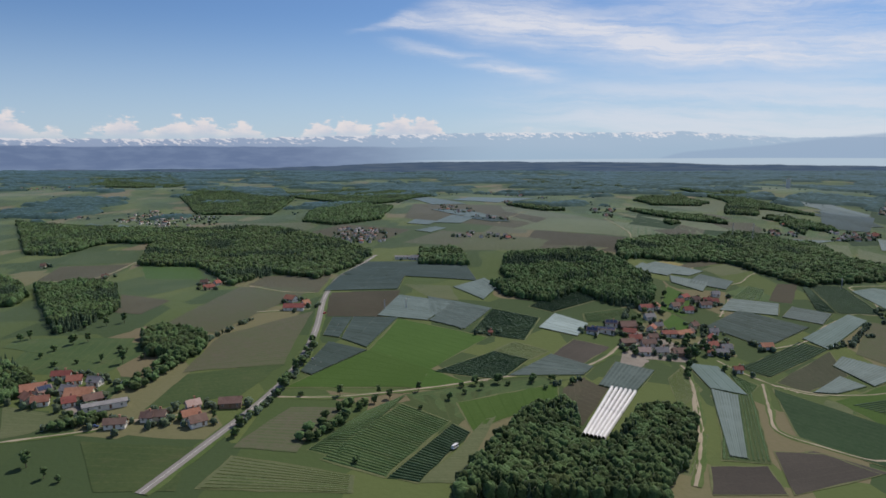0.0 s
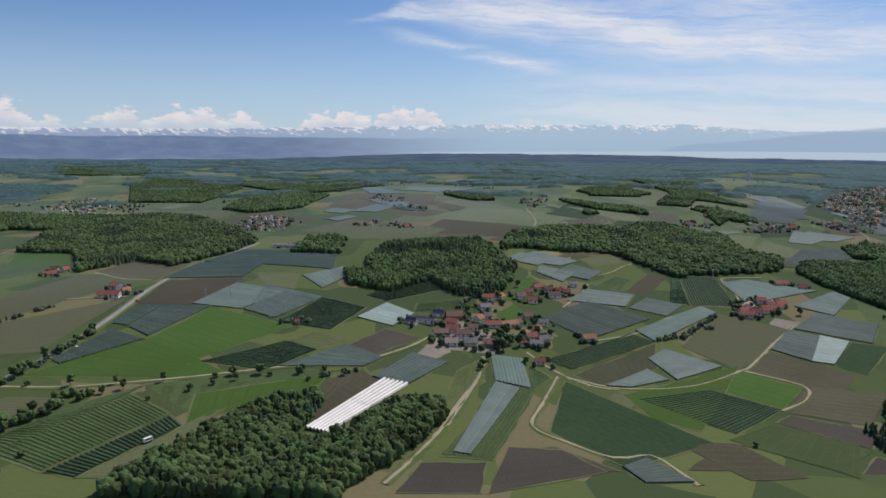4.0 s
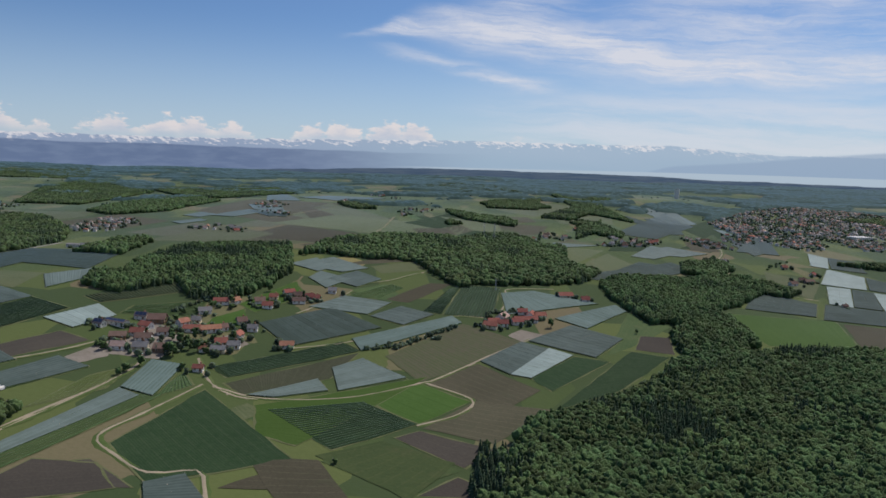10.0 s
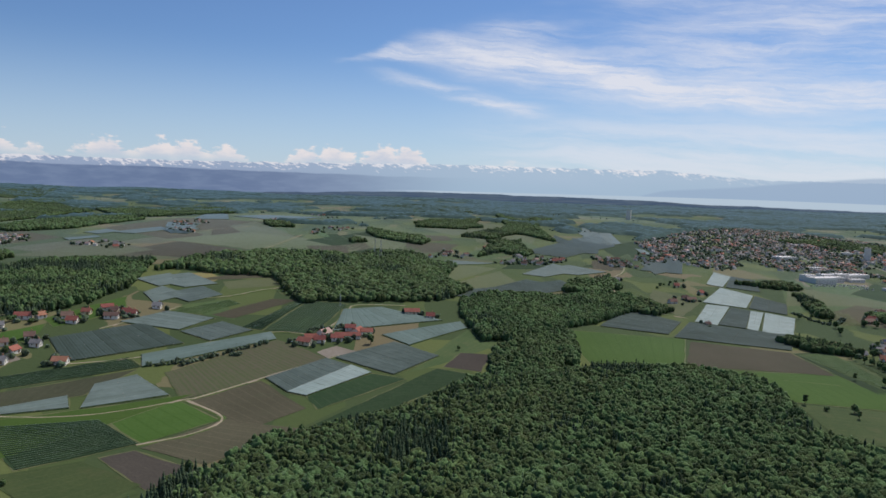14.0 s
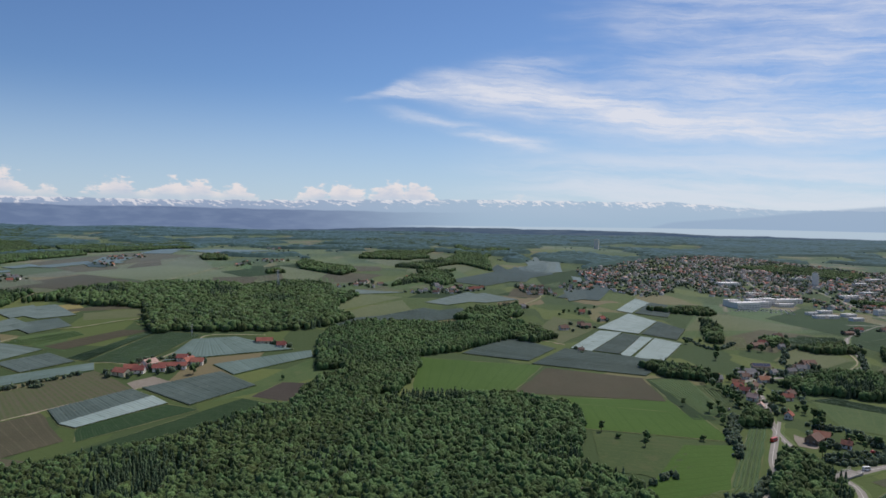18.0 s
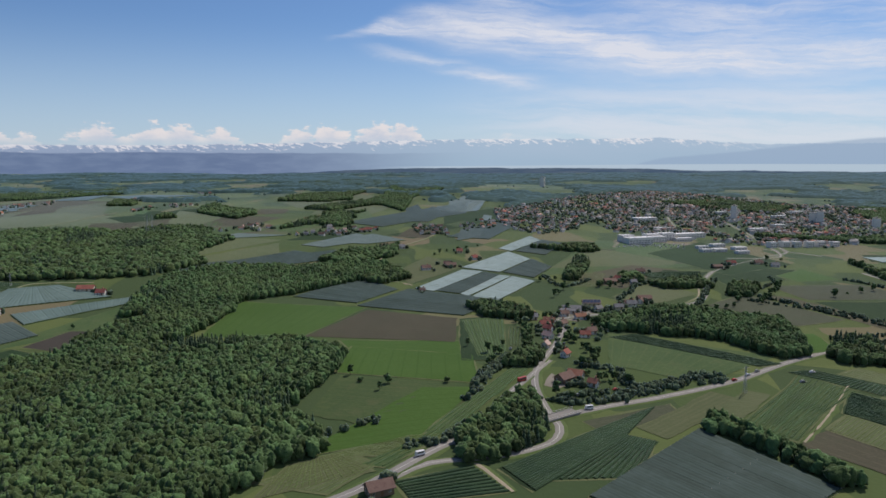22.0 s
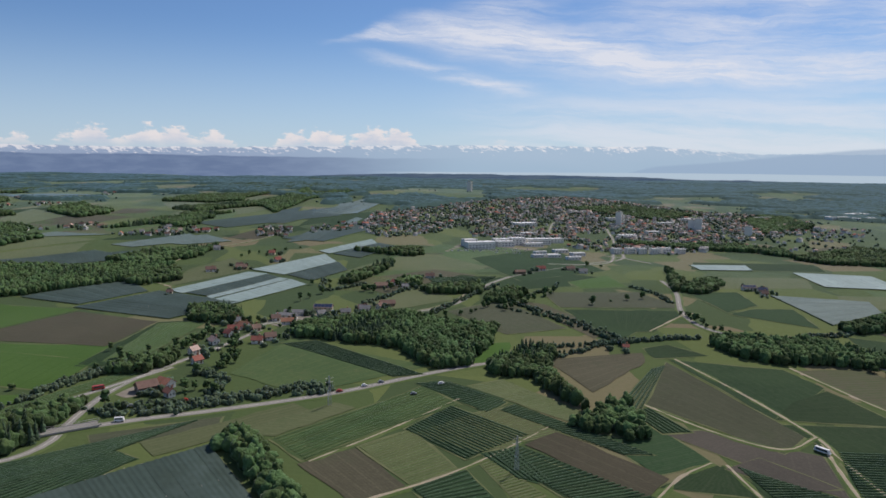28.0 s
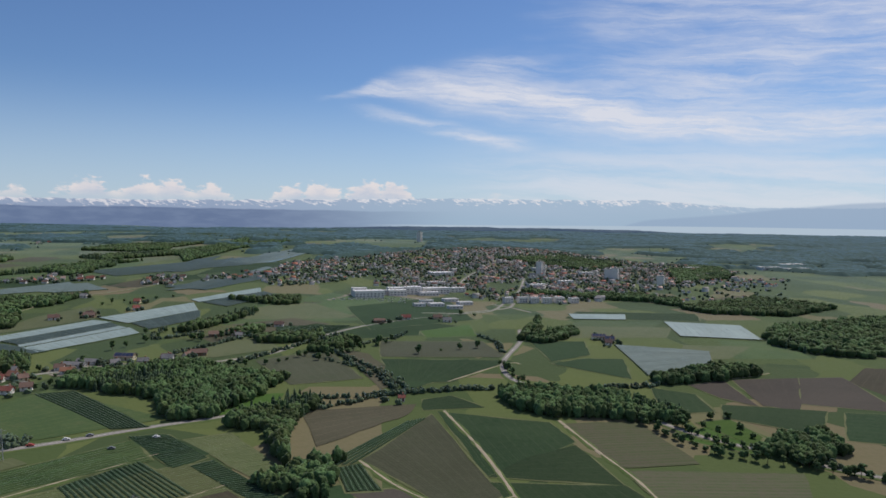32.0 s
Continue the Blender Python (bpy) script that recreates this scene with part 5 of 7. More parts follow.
def wood(kind, *poly):
    """A wood that fills the outline: one sheet of crowns, broadleaf and fir."""
    P = np.array(poly, float)
    far = P[:, 1].mean() > 780
    gap = 5.2 if far else 3.5
    i0, i1 = int(P[:, 0].min() // gap), int(P[:, 0].max() // gap) + 1
    j0, j1 = int(P[:, 1].min() // gap), int(P[:, 1].max() // gap) + 1
    I, J = np.meshgrid(np.arange(i0, i1), np.arange(j0, j1), indexing="ij")
    X = (I + 0.5 + rng.uniform(-0.38, 0.38, I.shape)) * gap
    Y = (J + 0.5 + rng.uniform(-0.38, 0.38, I.shape)) * gap
    ok = inside(poly, X, Y)
    spots = []
    for i, j, x, y in zip(I[ok], J[ok], X[ok], Y[ok]):
        cell = (int(x // 3.2), int(y // 3.2))
        if cell not in taken:
            taken.add(cell)
            spots.append((x, y))
    if not spots:
        return
    spots = np.array(spots)
    z = land(spots[:, 0], spots[:, 1])
    patchy = np.array([noise.noise(Vector((x / 60, y / 60, 3.0))) for x, y in spots]) + rng.normal(0, 0.16, len(spots))
    stand = 2.6 * np.array([noise.noise(Vector((x / 34, y / 34, 9.0))) for x, y in spots])
    fir = patchy > (0.22 if kind == "conifer" else 0.42)
    places = np.column_stack([spots, z])
    top = new("woodland", None)
    leafy, firs = places[~fir], places[fir]
    if len(leafy):
        r = np.clip(rng.normal(2.55, 0.62, len(leafy)), 1.5, 4.2) * (1.35 if far else 1.0)
        me = planted("broadleaf_crowns", CROWN_MID if far else CROWN_NEAR, leafy, r, rng.uniform(6.6, 9.4, len(leafy)) + stand[~fir], M_LEAF)
        tagged(child("broadleaf_crowns", me, top), "green broadleaf crowns", kind="stuff")
    if len(firs):
        r = rng.uniform(3.0, 4.6, len(firs))
        me = planted("fir_crowns", FIR_MID if far else FIR_NEAR, firs, r, rng.uniform(7.4, 10.2, len(firs)) + stand[fir], M_NEEDLE, 0.05)
        tagged(child("fir_crowns", me, top), "dark pointed fir crowns", kind="stuff")
    tagged(top, "dark dense conifer wood with some broadleaf trees" if kind == "conifer" else "dense mixed wood of broadleaf trees and firs", "woodland", kind="stuff")


wood("mixed", (385, 330), (392, 402), (424, 397), (560, 400), (747, 388), (741, 372), (729, 352), (712, 330))
wood("conifer", (-394.5, 883.8), (-308.4, 860), (-217.1, 695.1), (-189.8, 769.3), (-134.9, 724), (-97.8, 828.7), (-94.2, 909), (-157.6, 1043.1), (-277.6, 1210.7), (-361.6, 1256.9), (-445.6, 1233.9), (-451.5, 1047.8))
wood("conifer", (-285.6, 492.6), (-273.4, 513.6), (-278.1, 582.6), (-345.9, 717.6), (-409.5, 774.9), (-446.1, 741.8))
wood("mixed", (-27.7, 803.3), (28.5, 791.2), (22.4, 897.9), (-29.5, 923.3))
wood("conifer", (60, 648.5), (100, 628.6), (134.3, 676), (156.7, 634), (188.2, 625.2), (204.9, 663.1), (215.1, 693.9), (224.6, 739.4), (192.4, 886.4), (143.4, 872.5), (79.8, 857.1), (64.6, 752.3), (73.7, 697.7), (48.7, 693.2))
wood("mixed", (212.5, 821), (242.5, 840.8), (282.9, 827.1), (328.4, 830.4), (347.9, 827.2), (377.5, 778.1), (387.2, 745.3), (441.3, 753.8), (500.7, 779.7), (540.3, 812.3), (554.7, 866.4), (539.4, 919.1), (555.6, 1023.6), (486.2, 1050), (407.5, 1005.2), (376.8, 1030), (288.6, 997), (239.1, 941.4))
wood("mixed", (346.2, 833.7), (368.7, 773.2), (396.3, 731.4), (462.5, 794), (487, 768.2), (533.9, 798.2), (570.4, 863.5), (534.6, 916.3), (517.2, 989.8), (462.6, 1035.3))
wood("conifer", (-616.9, 1009), (-557.7, 993.2), (-545.6, 1112.9), (-438.6, 1077.7), (-429.3, 1244.6), (-524, 1274.2), (-725.3, 1373.2), (-962.4, 1549.3))
wood("mixed", (4.3, 280.8), (13.1, 308), (39.8, 364.8), (56.3, 387), (75.7, 403.5), (78, 383.5), (70.2, 346.1), (82.6, 340.5), (96.9, 357.7), (121.1, 402.3), (146.2, 407.6), (147.5, 382.1), (129.3, 343.5), (106.3, 304.9), (100.9, 292.1))
wood("mixed", (-194.8, 439.2), (-170.6, 434.1), (-163.5, 465), (-173.3, 483.6), (-209, 503.7), (-215, 482.7))
wood("conifer", (580.9, 1416.1), (637.1, 1393.4), (725.2, 1590.1), (667.2, 1627.9))
wood("mixed", (549.8, 757.6), (551.8, 716.5), (564.2, 650.7), (582, 656.8), (600.5, 696.5), (627.6, 701.6), (658.2, 719), (737.1, 830.1), (766.7, 896), (728.1, 898), (637, 846.4), (569.8, 803.1))
wood("mixed", (572.2, 619.7), (562.8, 579.5), (564.8, 558.1), (604.2, 558), (618.9, 577.7), (634, 621), (651.1, 681.1), (605.9, 664))
wood("mixed", (489.1, 1623), (604.1, 1610.9), (657.6, 1921.1), (517.1, 1830.3))
wood("mixed", (667.2, 1573.9), (721.7, 1540.3), (774.2, 1743.5), (714.7, 1760))
wood("conifer", (383.1, 349.8), (397.2, 383), (434.5, 425.2), (452.3, 453.4), (488.2, 475.7), (547.2, 527.1), (610.7, 553.6), (645.5, 576.6), (670.7, 580.5), (538.5, 346.4))
wood("mixed", (424.7, 393.4), (413.8, 411), (429, 438.6), (470.1, 461.8), (516, 491.6), (545.3, 538.7), (591.4, 588.9), (597.5, 555.1), (617, 566.4), (637.2, 566.8), (666.6, 579.9), (716, 577.5), (759.7, 541.8), (750.4, 491.4), (736.1, 438.4), (759.7, 414.2), (763.6, 390.6), (747.1, 382))
wood("mixed", (548.7, 790.5), (563.4, 701.3), (593, 634.3), (603.6, 598.8), (633.5, 584.7), (643.5, 636.7), (646.2, 721.1), (685.2, 742.4), (739.5, 808.9), (764.6, 814.1), (769.1, 873.1), (696.9, 874.1), (637.7, 863.4), (580.9, 840.6))
wood("mixed", (943, 625), (945, 637), (958, 649), (985, 659), (1010, 680), (1034, 668), (1062, 648), (1098, 640), (1086, 594), (1070, 547), (1049, 538), (1036, 556), (1024, 583), (994, 594), (951, 610))
wood("mixed", (1080, 541), (1088, 557), (1099, 568), (1112, 590), (1130, 580), (1124, 556), (1119, 543), (1120, 512), (1124, 476), (1128, 475), (1116, 491), (1103, 527), (1082, 528))
wood("mixed", (1113.2, 455.2), (1130.1, 471.8), (1155.4, 485.9), (1127.6, 445.2))
wood("mixed", (820.4, 391.3), (826.7, 383.6), (840.5, 385.8), (858.3, 398.8), (867.3, 417.4), (868.8, 445.7), (867.8, 469.7), (853.4, 459.1), (842, 431.3), (824.6, 407.5))
wood("mixed", (944, 420), (951, 431), (958, 429), (975, 400), (991, 376), (994, 366), (982, 368), (971, 389), (953, 416))
wood("conifer", (377.5, 953.8), (437.2, 851.5), (479.5, 838.4), (540.6, 819.4), (511.1, 902.7), (530.7, 972.9), (507.4, 1090.5), (464.9, 1098.4), (409.1, 1023))
wood("mixed", (944.6, 1029.5), (1028.6, 994.2), (1047.3, 1020.7), (1035.2, 1069.3), (988, 1030.4))
wood("mixed", (-281, 403), (-279, 428), (-254, 404), (-239, 383), (-242, 363), (-254, 362))
wood("mixed", (1130, 464), (1151, 466), (1149, 441), (1137, 437))
wood("conifer", (-531, 817), (-482, 770), (-419, 681), (-398, 624), (-445, 633))
wood("mixed", (1246, 599), (1253, 607), (1278, 612), (1303, 602), (1329, 596), (1340, 572), (1356, 561), (1354, 545), (1327, 547), (1311, 550), (1277, 555), (1258, 564), (1249, 587))
wood("mixed", (1518, 763), (1541, 805), (1573, 848), (1687, 898), (1745, 921), (1659, 774), (1585, 700), (1554, 707), (1531, 724))
wood("mixed", (1364, 628), (1366, 638), (1390, 651), (1425, 666), (1451, 656), (1456, 647), (1406, 630), (1374, 624))
wood("mixed", (1374, 494), (1396, 513), (1424, 518), (1426, 496), (1396, 478))
wood("mixed", (403, 1370), (393, 1481), (458, 1375), (509, 1342), (519, 1292), (509, 1221), (477, 1239), (427, 1284))
wood("mixed", (388, 1204), (396, 1232), (414, 1213), (416, 1206), (391, 1180))
wood("mixed", (632, 1347), (654, 1391), (673, 1344), (678, 1279), (640, 1280))
wood("mixed", (484, 1752), (517, 1827), (635, 1751), (648, 1675), (571, 1619), (501, 1665))
wood("mixed", (700, 1653), (716, 1753), (773, 1677), (776, 1617), (709, 1592))
wood("conifer", (-398, 2034), (-582, 2568), (-154, 2342), (-66, 2156), (-108, 1826), (-208, 1718))
wood("mixed", (178, 1506), (149, 1632), (225, 1530), (254, 1430), (210, 1427))
wood("mixed", (-268.5, 1323.6), (-196.5, 1255.6), (-121.6, 1318.3), (-118.7, 1630.7), (-297.8, 1807.7), (-294.3, 1518.1))
wood("mixed", (856, 514), (883, 557), (889, 544), (879, 516))
wood("mixed", (956, 826), (1003, 964), (1011, 923), (969, 812))
wood("mixed", (1037, 798), (1106, 818), (1096, 770), (1048, 768))
wood("mixed", (715, 1792), (843, 2061), (863, 1981), (748, 1654))
wood("mixed", (624, 1268), (701, 1411), (645, 1213), (595, 1129))
wood("mixed", (329, 2729), (460, 3518), (703, 3239), (708, 2690), (472, 2508))
wood("conifer", (-1851, 3626), (-1643, 4167), (-1161, 3148), (-1124, 2529), (-1466, 2878))
wood("conifer", (-856, 2246), (-902, 2877), (-729, 2450), (-445, 2074), (-377, 1510), (-571, 1603))
wood("mixed", (643, 1189), (656, 1371), (692, 1320), (683, 1178))
wood("mixed", (707, 1584), (720, 2142), (787, 1794), (770, 1419))
wood("mixed", (685, 905), (705, 971), (778, 1036), (772, 953), (724, 900))
wood("conifer", (-564, 2310), (-536, 2593), (-325, 2811), (-31, 2086), (-139, 1832), (-306, 1880))
wood("mixed", (661, 1202), (626, 1352), (660, 1344), (697, 1205))
wood("mixed", (751, 805), (772, 880), (796, 830), (763, 794))
wood("mixed", (859, 657), (846, 698), (874, 709), (896, 674), (895, 645))
wood("mixed", (1094, 734), (1125, 787), (1140, 765), (1114, 729))
wood("mixed", (1339, 947), (1315, 818), (1356, 854), (1355, 815), (1311, 768), (1289, 785))
wood("mixed", (1389, 1760), (1571, 1850), (1665, 1688), (1565, 1559))
wood("mixed", (1713, 1537), (1923, 1798), (1793, 1405), (1647, 1308))
wood("mixed", (1532, 1012), (1677, 1107), (1739, 1007), (1638, 935), (1553, 959))


def far_woods():
    """Woods and copses over the distant country as uneven canopy, closing to forest on the last ridge."""
    for y0, y1, gap in ((1500, 2300, 9), (2280, 3300, 13), (3270, 4960, 18)):
        x0, x1 = 600 - 0.72 * y1 - 500, 600 + 0.72 * y1 + 500
        xs, ys = np.arange(x0, x1, gap), np.arange(y0, y1 + gap, gap)
        X, Y = np.meshgrid(xs, ys, indexing="ij")
        X, Y = X + rng.uniform(-0.3, 0.3, X.shape) * gap, Y + rng.uniform(-0.3, 0.3, X.shape) * gap
        flat_x, flat_y = X.ravel(), Y.ravel()
        n = np.array([noise.noise(Vector((x / 270, y / 190, 5.5))) + 0.6 * noise.noise(Vector((x / 88, y / 84, 1.5))) for x, y in zip(flat_x, flat_y)])
        need = 0.27 - (0.46 + 0.14 * ramp(200, 1200, flat_x)) * ramp(2000, 3500, flat_y) - 0.3 * ramp(1450, 2000, flat_x)
        town = inside(TOWN, flat_x, flat_y)
        keep = (n > need) & ~town & (flat_y > y0 + gap * 0.6) & (flat_y < y1 - gap * 0.6)
        z = land(flat_x, flat_y) + np.where(keep, rng.uniform(3.5, 9.5, len(n)), -0.6)
        faces = grid_faces(len(xs), len(ys))[:, ::-1]
        faces = faces[keep[faces].any(1)]
        used, index = np.unique(faces, return_inverse=True)
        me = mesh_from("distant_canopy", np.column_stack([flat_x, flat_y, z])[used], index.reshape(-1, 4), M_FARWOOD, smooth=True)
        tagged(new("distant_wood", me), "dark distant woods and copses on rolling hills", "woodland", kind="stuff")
        lone = (rng.random(len(n)) < 0.05) & ~keep & (n > need - 0.16) & ~town
        places = np.column_stack([flat_x, flat_y, land(flat_x, flat_y)])[lone]
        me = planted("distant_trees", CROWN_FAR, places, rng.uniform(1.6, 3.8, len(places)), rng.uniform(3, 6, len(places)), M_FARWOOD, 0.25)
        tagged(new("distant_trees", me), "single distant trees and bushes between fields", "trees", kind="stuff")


wood("mixed", (1360, 1210), (1364, 1242), (1451, 1178), (1525, 1168), (1562, 1090), (1545, 1018), (1518, 1085), (1450, 1132))
wood("mixed", (1013, 812), (1022, 840), (1042, 838), (1040, 808), (1028, 800))


TOWN = [(938, 1255), (985, 1143), (1065, 1244), (1117, 1373), (1125, 1240), (1240, 1230), (1300, 1100), (1453, 1105), (1579, 1227), (1702, 1295), (1868, 1540), (1829, 1704), (1730, 1777), (1650, 1926), (1500, 2180), (1368, 2015), (1176, 1818), (1031, 1629), (950, 1501)]
far_woods()


def tree_template(seed, height, radius):
    """One free-standing broadleaf tree with trunk, limbs and lumpy crown."""
    root = new("tree", None)
    rs = random.Random(seed)
    bm = bmesh.new()
    def limb(p, q, r0, r1):
        p, q = Vector(p), Vector(q)
        rot = (q - p).to_track_quat("Z", "Y").to_matrix().to_4x4()
        bmesh.ops.create_cone(bm, cap_ends=True, segments=6, radius1=r0, radius2=r1, depth=(q - p).length, matrix=Matrix.Translation((p + q) / 2) @ rot)
    limb((0, 0, -0.4), (0, 0, height * 0.55), 0.35, 0.2)
    for k in range(4):
        a = k * 1.6 + rs.random()
        limb((0, 0, height * (0.25 + 0.06 * k)), (radius * 0.6 * math.cos(a), radius * 0.6 * math.sin(a), height * (0.5 + 0.08 * k)), 0.16, 0.06)
    child("trunk", bm_mesh("trunk", bm, M_BARK), root, "grey-brown trunk with limbs")
    V, F, base = [], [], 0
    for k in range(11):
        v, f = crown_shape(2, seed * 9 + k, 0.7)
        a, rr = k * 2.4, radius * (0.0 if k == 0 else rs.uniform(0.4, 0.68))
        size = radius * (0.7 if k == 0 else rs.uniform(0.4, 0.58))
        w = v * size + np.array([rr * math.cos(a), rr * math.sin(a), height * (0.55 if k == 0 else rs.uniform(0.28, 0.82))])
        V.append(w)
        F.append(f + base)
        base += len(v)
    child("crown", mesh_from("crown", np.concatenate(V), np.concatenate(F), M_LEAF), root, "lumpy green leaf crown")
    return tagged(root, "free-standing green broadleaf tree", "tree", "roadside and field trees")


TREE_KINDS = [tree_template(1, 9.5, 3.6), tree_template(2, 12.0, 4.2), tree_template(3, 7.0, 3.0), tree_template(4, 14.0, 3.4)]
used_trees = [0] * len(TREE_KINDS)


def plant(x, y, size=1.0):
    k = int(rng.integers(len(TREE_KINDS)))
    m = Matrix.Translation((x, y, at(x, y))) @ Matrix.Rotation(rng.random() * 6.28, 4, "Z") @ Matrix.Diagonal((size, size, size * rng.uniform(0.85, 1.15), 1))
    if used_trees[k] == 0:
        TREE_KINDS[k].matrix_basis = m
    else:
        base = TREE_KINDS[k].scale.copy()
        TREE_KINDS[k].scale = (1, 1, 1)
        copy_thing(TREE_KINDS[k], m)
        TREE_KINDS[k].scale = base
    used_trees[k] += 1


def tree_line(gap, *points):
    """Trees along a line, unevenly spaced."""
    line = smooth_line(points, 2.0) if len(points) > 1 else np.array(points, float)
    dist = np.concatenate([[0], np.cumsum(np.linalg.norm(np.diff(line, axis=0), axis=1))])
    s = gap * 0.3
    while s < dist[-1] + 1:
        x, y = np.interp(s, dist, line[:, 0]) + rng.normal(0, 1.2), np.interp(s, dist, line[:, 1]) + rng.normal(0, 1.2)
        plant(x, y, rng.uniform(0.38, 0.7))
        s += gap * rng.uniform(0.6, 1.5)


def tree_belt(width, *points):
    """A closed belt of trees and shrubs along a line."""
    line = smooth_line(points, 2.0)
    dist = np.concatenate([[0], np.cumsum(np.linalg.norm(np.diff(line, axis=0), axis=1))])
    n = max(3, int(dist[-1] * width / 7))
    s = rng.uniform(0, dist[-1], n)
    x = np.interp(s, dist, line[:, 0]) + rng.uniform(-0.5, 0.5, n) * width
    y = np.interp(s, dist, line[:, 1]) + rng.uniform(-0.5, 0.5, n) * width
    me = planted("tree_belt", CROWN_NEAR if y.mean() < 800 else CROWN_MID, np.column_stack([x, y, land(x, y)]), rng.uniform(0.7, 1.75, n), rng.uniform(1.6, 4.6, n), M_GARDEN)
    tagged(new("tree_belt", me), "dense green belt of trees and shrubs", "tree belt", kind="stuff")


def fruit_trees(a, b, c, d):
    """A meadow orchard of old standard trees, planted in loose rows."""
    lu = np.linalg.norm(np.array(b) - np.array(a))
    lv = np.linalg.norm(np.array(d) - np.array(a))
    n, m = max(2, int(lu / 4.4)), max(2, int(lv / 4.8))
    places = []
    for i in range(n):
        for j in range(m):
            if rng.random() > 0.18:
                x, y = patch(a, b, c, d, (i + 0.5) / n, (j + 0.5) / m) + rng.normal(0, 0.9, 2)
                places.append((x, y, at(x, y) + 0.6))
    k = len(places)
    me = planted("fruit_tree_crowns", CROWN_NEAR, places, rng.uniform(1.7, 2.7, k), rng.uniform(3.6, 5.6, k), M_LEAF)
    tagged(new("fruit_trees", me), "old fruit trees in loose rows on a meadow", "fruit trees", kind="stuff")


tree_line(13.0, (-265, 434), (-260, 465), (-235, 479))
tree_line(12.0, (-250, 420), (-230, 429), (-195, 424))
tree_line(15.0, (-221, 449), (-196, 433), (-175, 427))
tree_belt(3.0, (-235, 406), (-210, 403), (-189, 388))
tree_line(14.0, (-307, 478), (-283, 501), (-250, 528))
tree_belt(3.0, (-175, 427), (-167, 468), (-151, 539))
tree_line(9.0, (-64, 333), (-46, 370), (-31, 389))
tree_line(16.0, (-16, 369), (23, 413), (73, 437))
tree_belt(5.0, (883, 451), (900, 457), (919, 464), (951, 489), (989, 503))
tree_belt(3.0, (1106, 712), (1159, 660), (1185, 615))
tree_line(9.0, (1261, 690), (1262, 653), (1271, 622))
tree_belt(5.0, (1120, 561), (1184, 605), (1250, 615))
tree_belt(5.0, (1037, 669), (1118, 819))
tree_line(16.0, (1189, 726), (1250, 754))
tree_belt(5.0, (1112, 760), (1149, 669), (1184, 601))
tree_line(12.0, (1017, 664), (1076, 685), (1122, 761))
tree_belt(5.0, (1104, 585), (1169, 600), (1232, 616))
tree_line(12.0, (1339, 536), (1373, 493), (1402, 471), (1419, 459))
tree_line(14.0, (1343, 511), (1376, 527), (1382, 519))
tree_line(13.0, (1358, 529), (1375, 552), (1392, 546))
tree_line(9.0, (1110, 696), (1172, 782))
tree_belt(5.0, (880, 461), (926, 475), (989, 493))
tree_line(30.0, (779, 487), (812, 477), (824, 492))
tree_line(16.0, (845, 502), (863, 565))
tree_belt(5.0, (820, 412), (838, 433))
tree_line(9.0, (-106, 340), (-95, 391), (-91, 482))
tree_line(22.0, (-89, 382), (-28, 394), (24, 419), (82, 445))
tree_line(14.0, (-45, 315), (-38, 305))
tree_line(10.0, (-108, 326), (-100, 340))
tree_line(14.0, (-194, 298), (-177, 289), (-166, 284), (-154, 283))
tree_line(13.0, (-141, 348), (-123, 337), (-119, 352))
tree_line(14.0, (-182, 426), (-171, 417), (-195, 469))
tree_line(16.0, (160, 566), (177, 610), (201, 630))
tree_line(16.0, (143, 544), (169, 537), (195, 531), (225, 548))
tree_line(14.0, (172, 462), (176, 482), (182, 487))
tree_line(60.0, (312, 394), (339, 337))
tree_line(18.0, (61, 418), (82, 435), (94, 443))
tree_line(12.0, (182, 611), (182, 649))
tree_line(14.0, (413, 633), (450, 639), (475, 621))
tree_line(16.0, (183, 651), (228, 670), (267, 656))
tree_line(60.0, (304, 394), (305, 393))
tree_line(20.0, (539, 625), (546, 609))
tree_line(15.0, (715, 508), (757, 508), (777, 477), (797, 477))
tree_line(14.0, (835, 567), (858, 535))
tree_belt(5.0, (835, 481), (864, 541), (829, 453))
tree_line(13.0, (927, 642), (947, 626), (930, 577))
tree_line(12.0, (907, 521), (912, 480), (933, 493))
tree_line(18.0, (927, 811), (959, 814), (931, 731))
tree_line(15.0, (821, 963), (861, 1015), (891, 1044))
tree_line(10.0, (891, 617), (883, 583), (876, 528))
tree_line(11.0, (907, 585), (918, 570), (924, 545), (911, 520))
tree_line(11.0, (877, 463), (895, 457), (914, 466))
tree_line(12.0, (912, 488), (930, 500))
tree_belt(5.0, (871, 457), (898, 455), (920, 465), (953, 481), (971, 502), (989, 494))
tree_line(9.0, (910, 601), (916, 564), (919, 531))
tree_line(9.0, (881, 643), (885, 599), (879, 541), (874, 517))
tree_belt(5.0, (915, 456), (923, 470), (942, 482), (968, 496), (984, 502))
tree_belt(3.0, (1135, 711), (1162, 665), (1181, 638))
tree_belt(4.0, (821, 411), (833, 425))
tree_line(5.0, (1322, 556), (1333, 526), (1343, 505), (1360, 489), (1392, 474), (1420, 458))
tree_line(5.5, (1345, 540), (1353, 520), (1366, 500), (1378, 490))
tree_line(9.0, (895, 670), (907, 649), (935, 686))
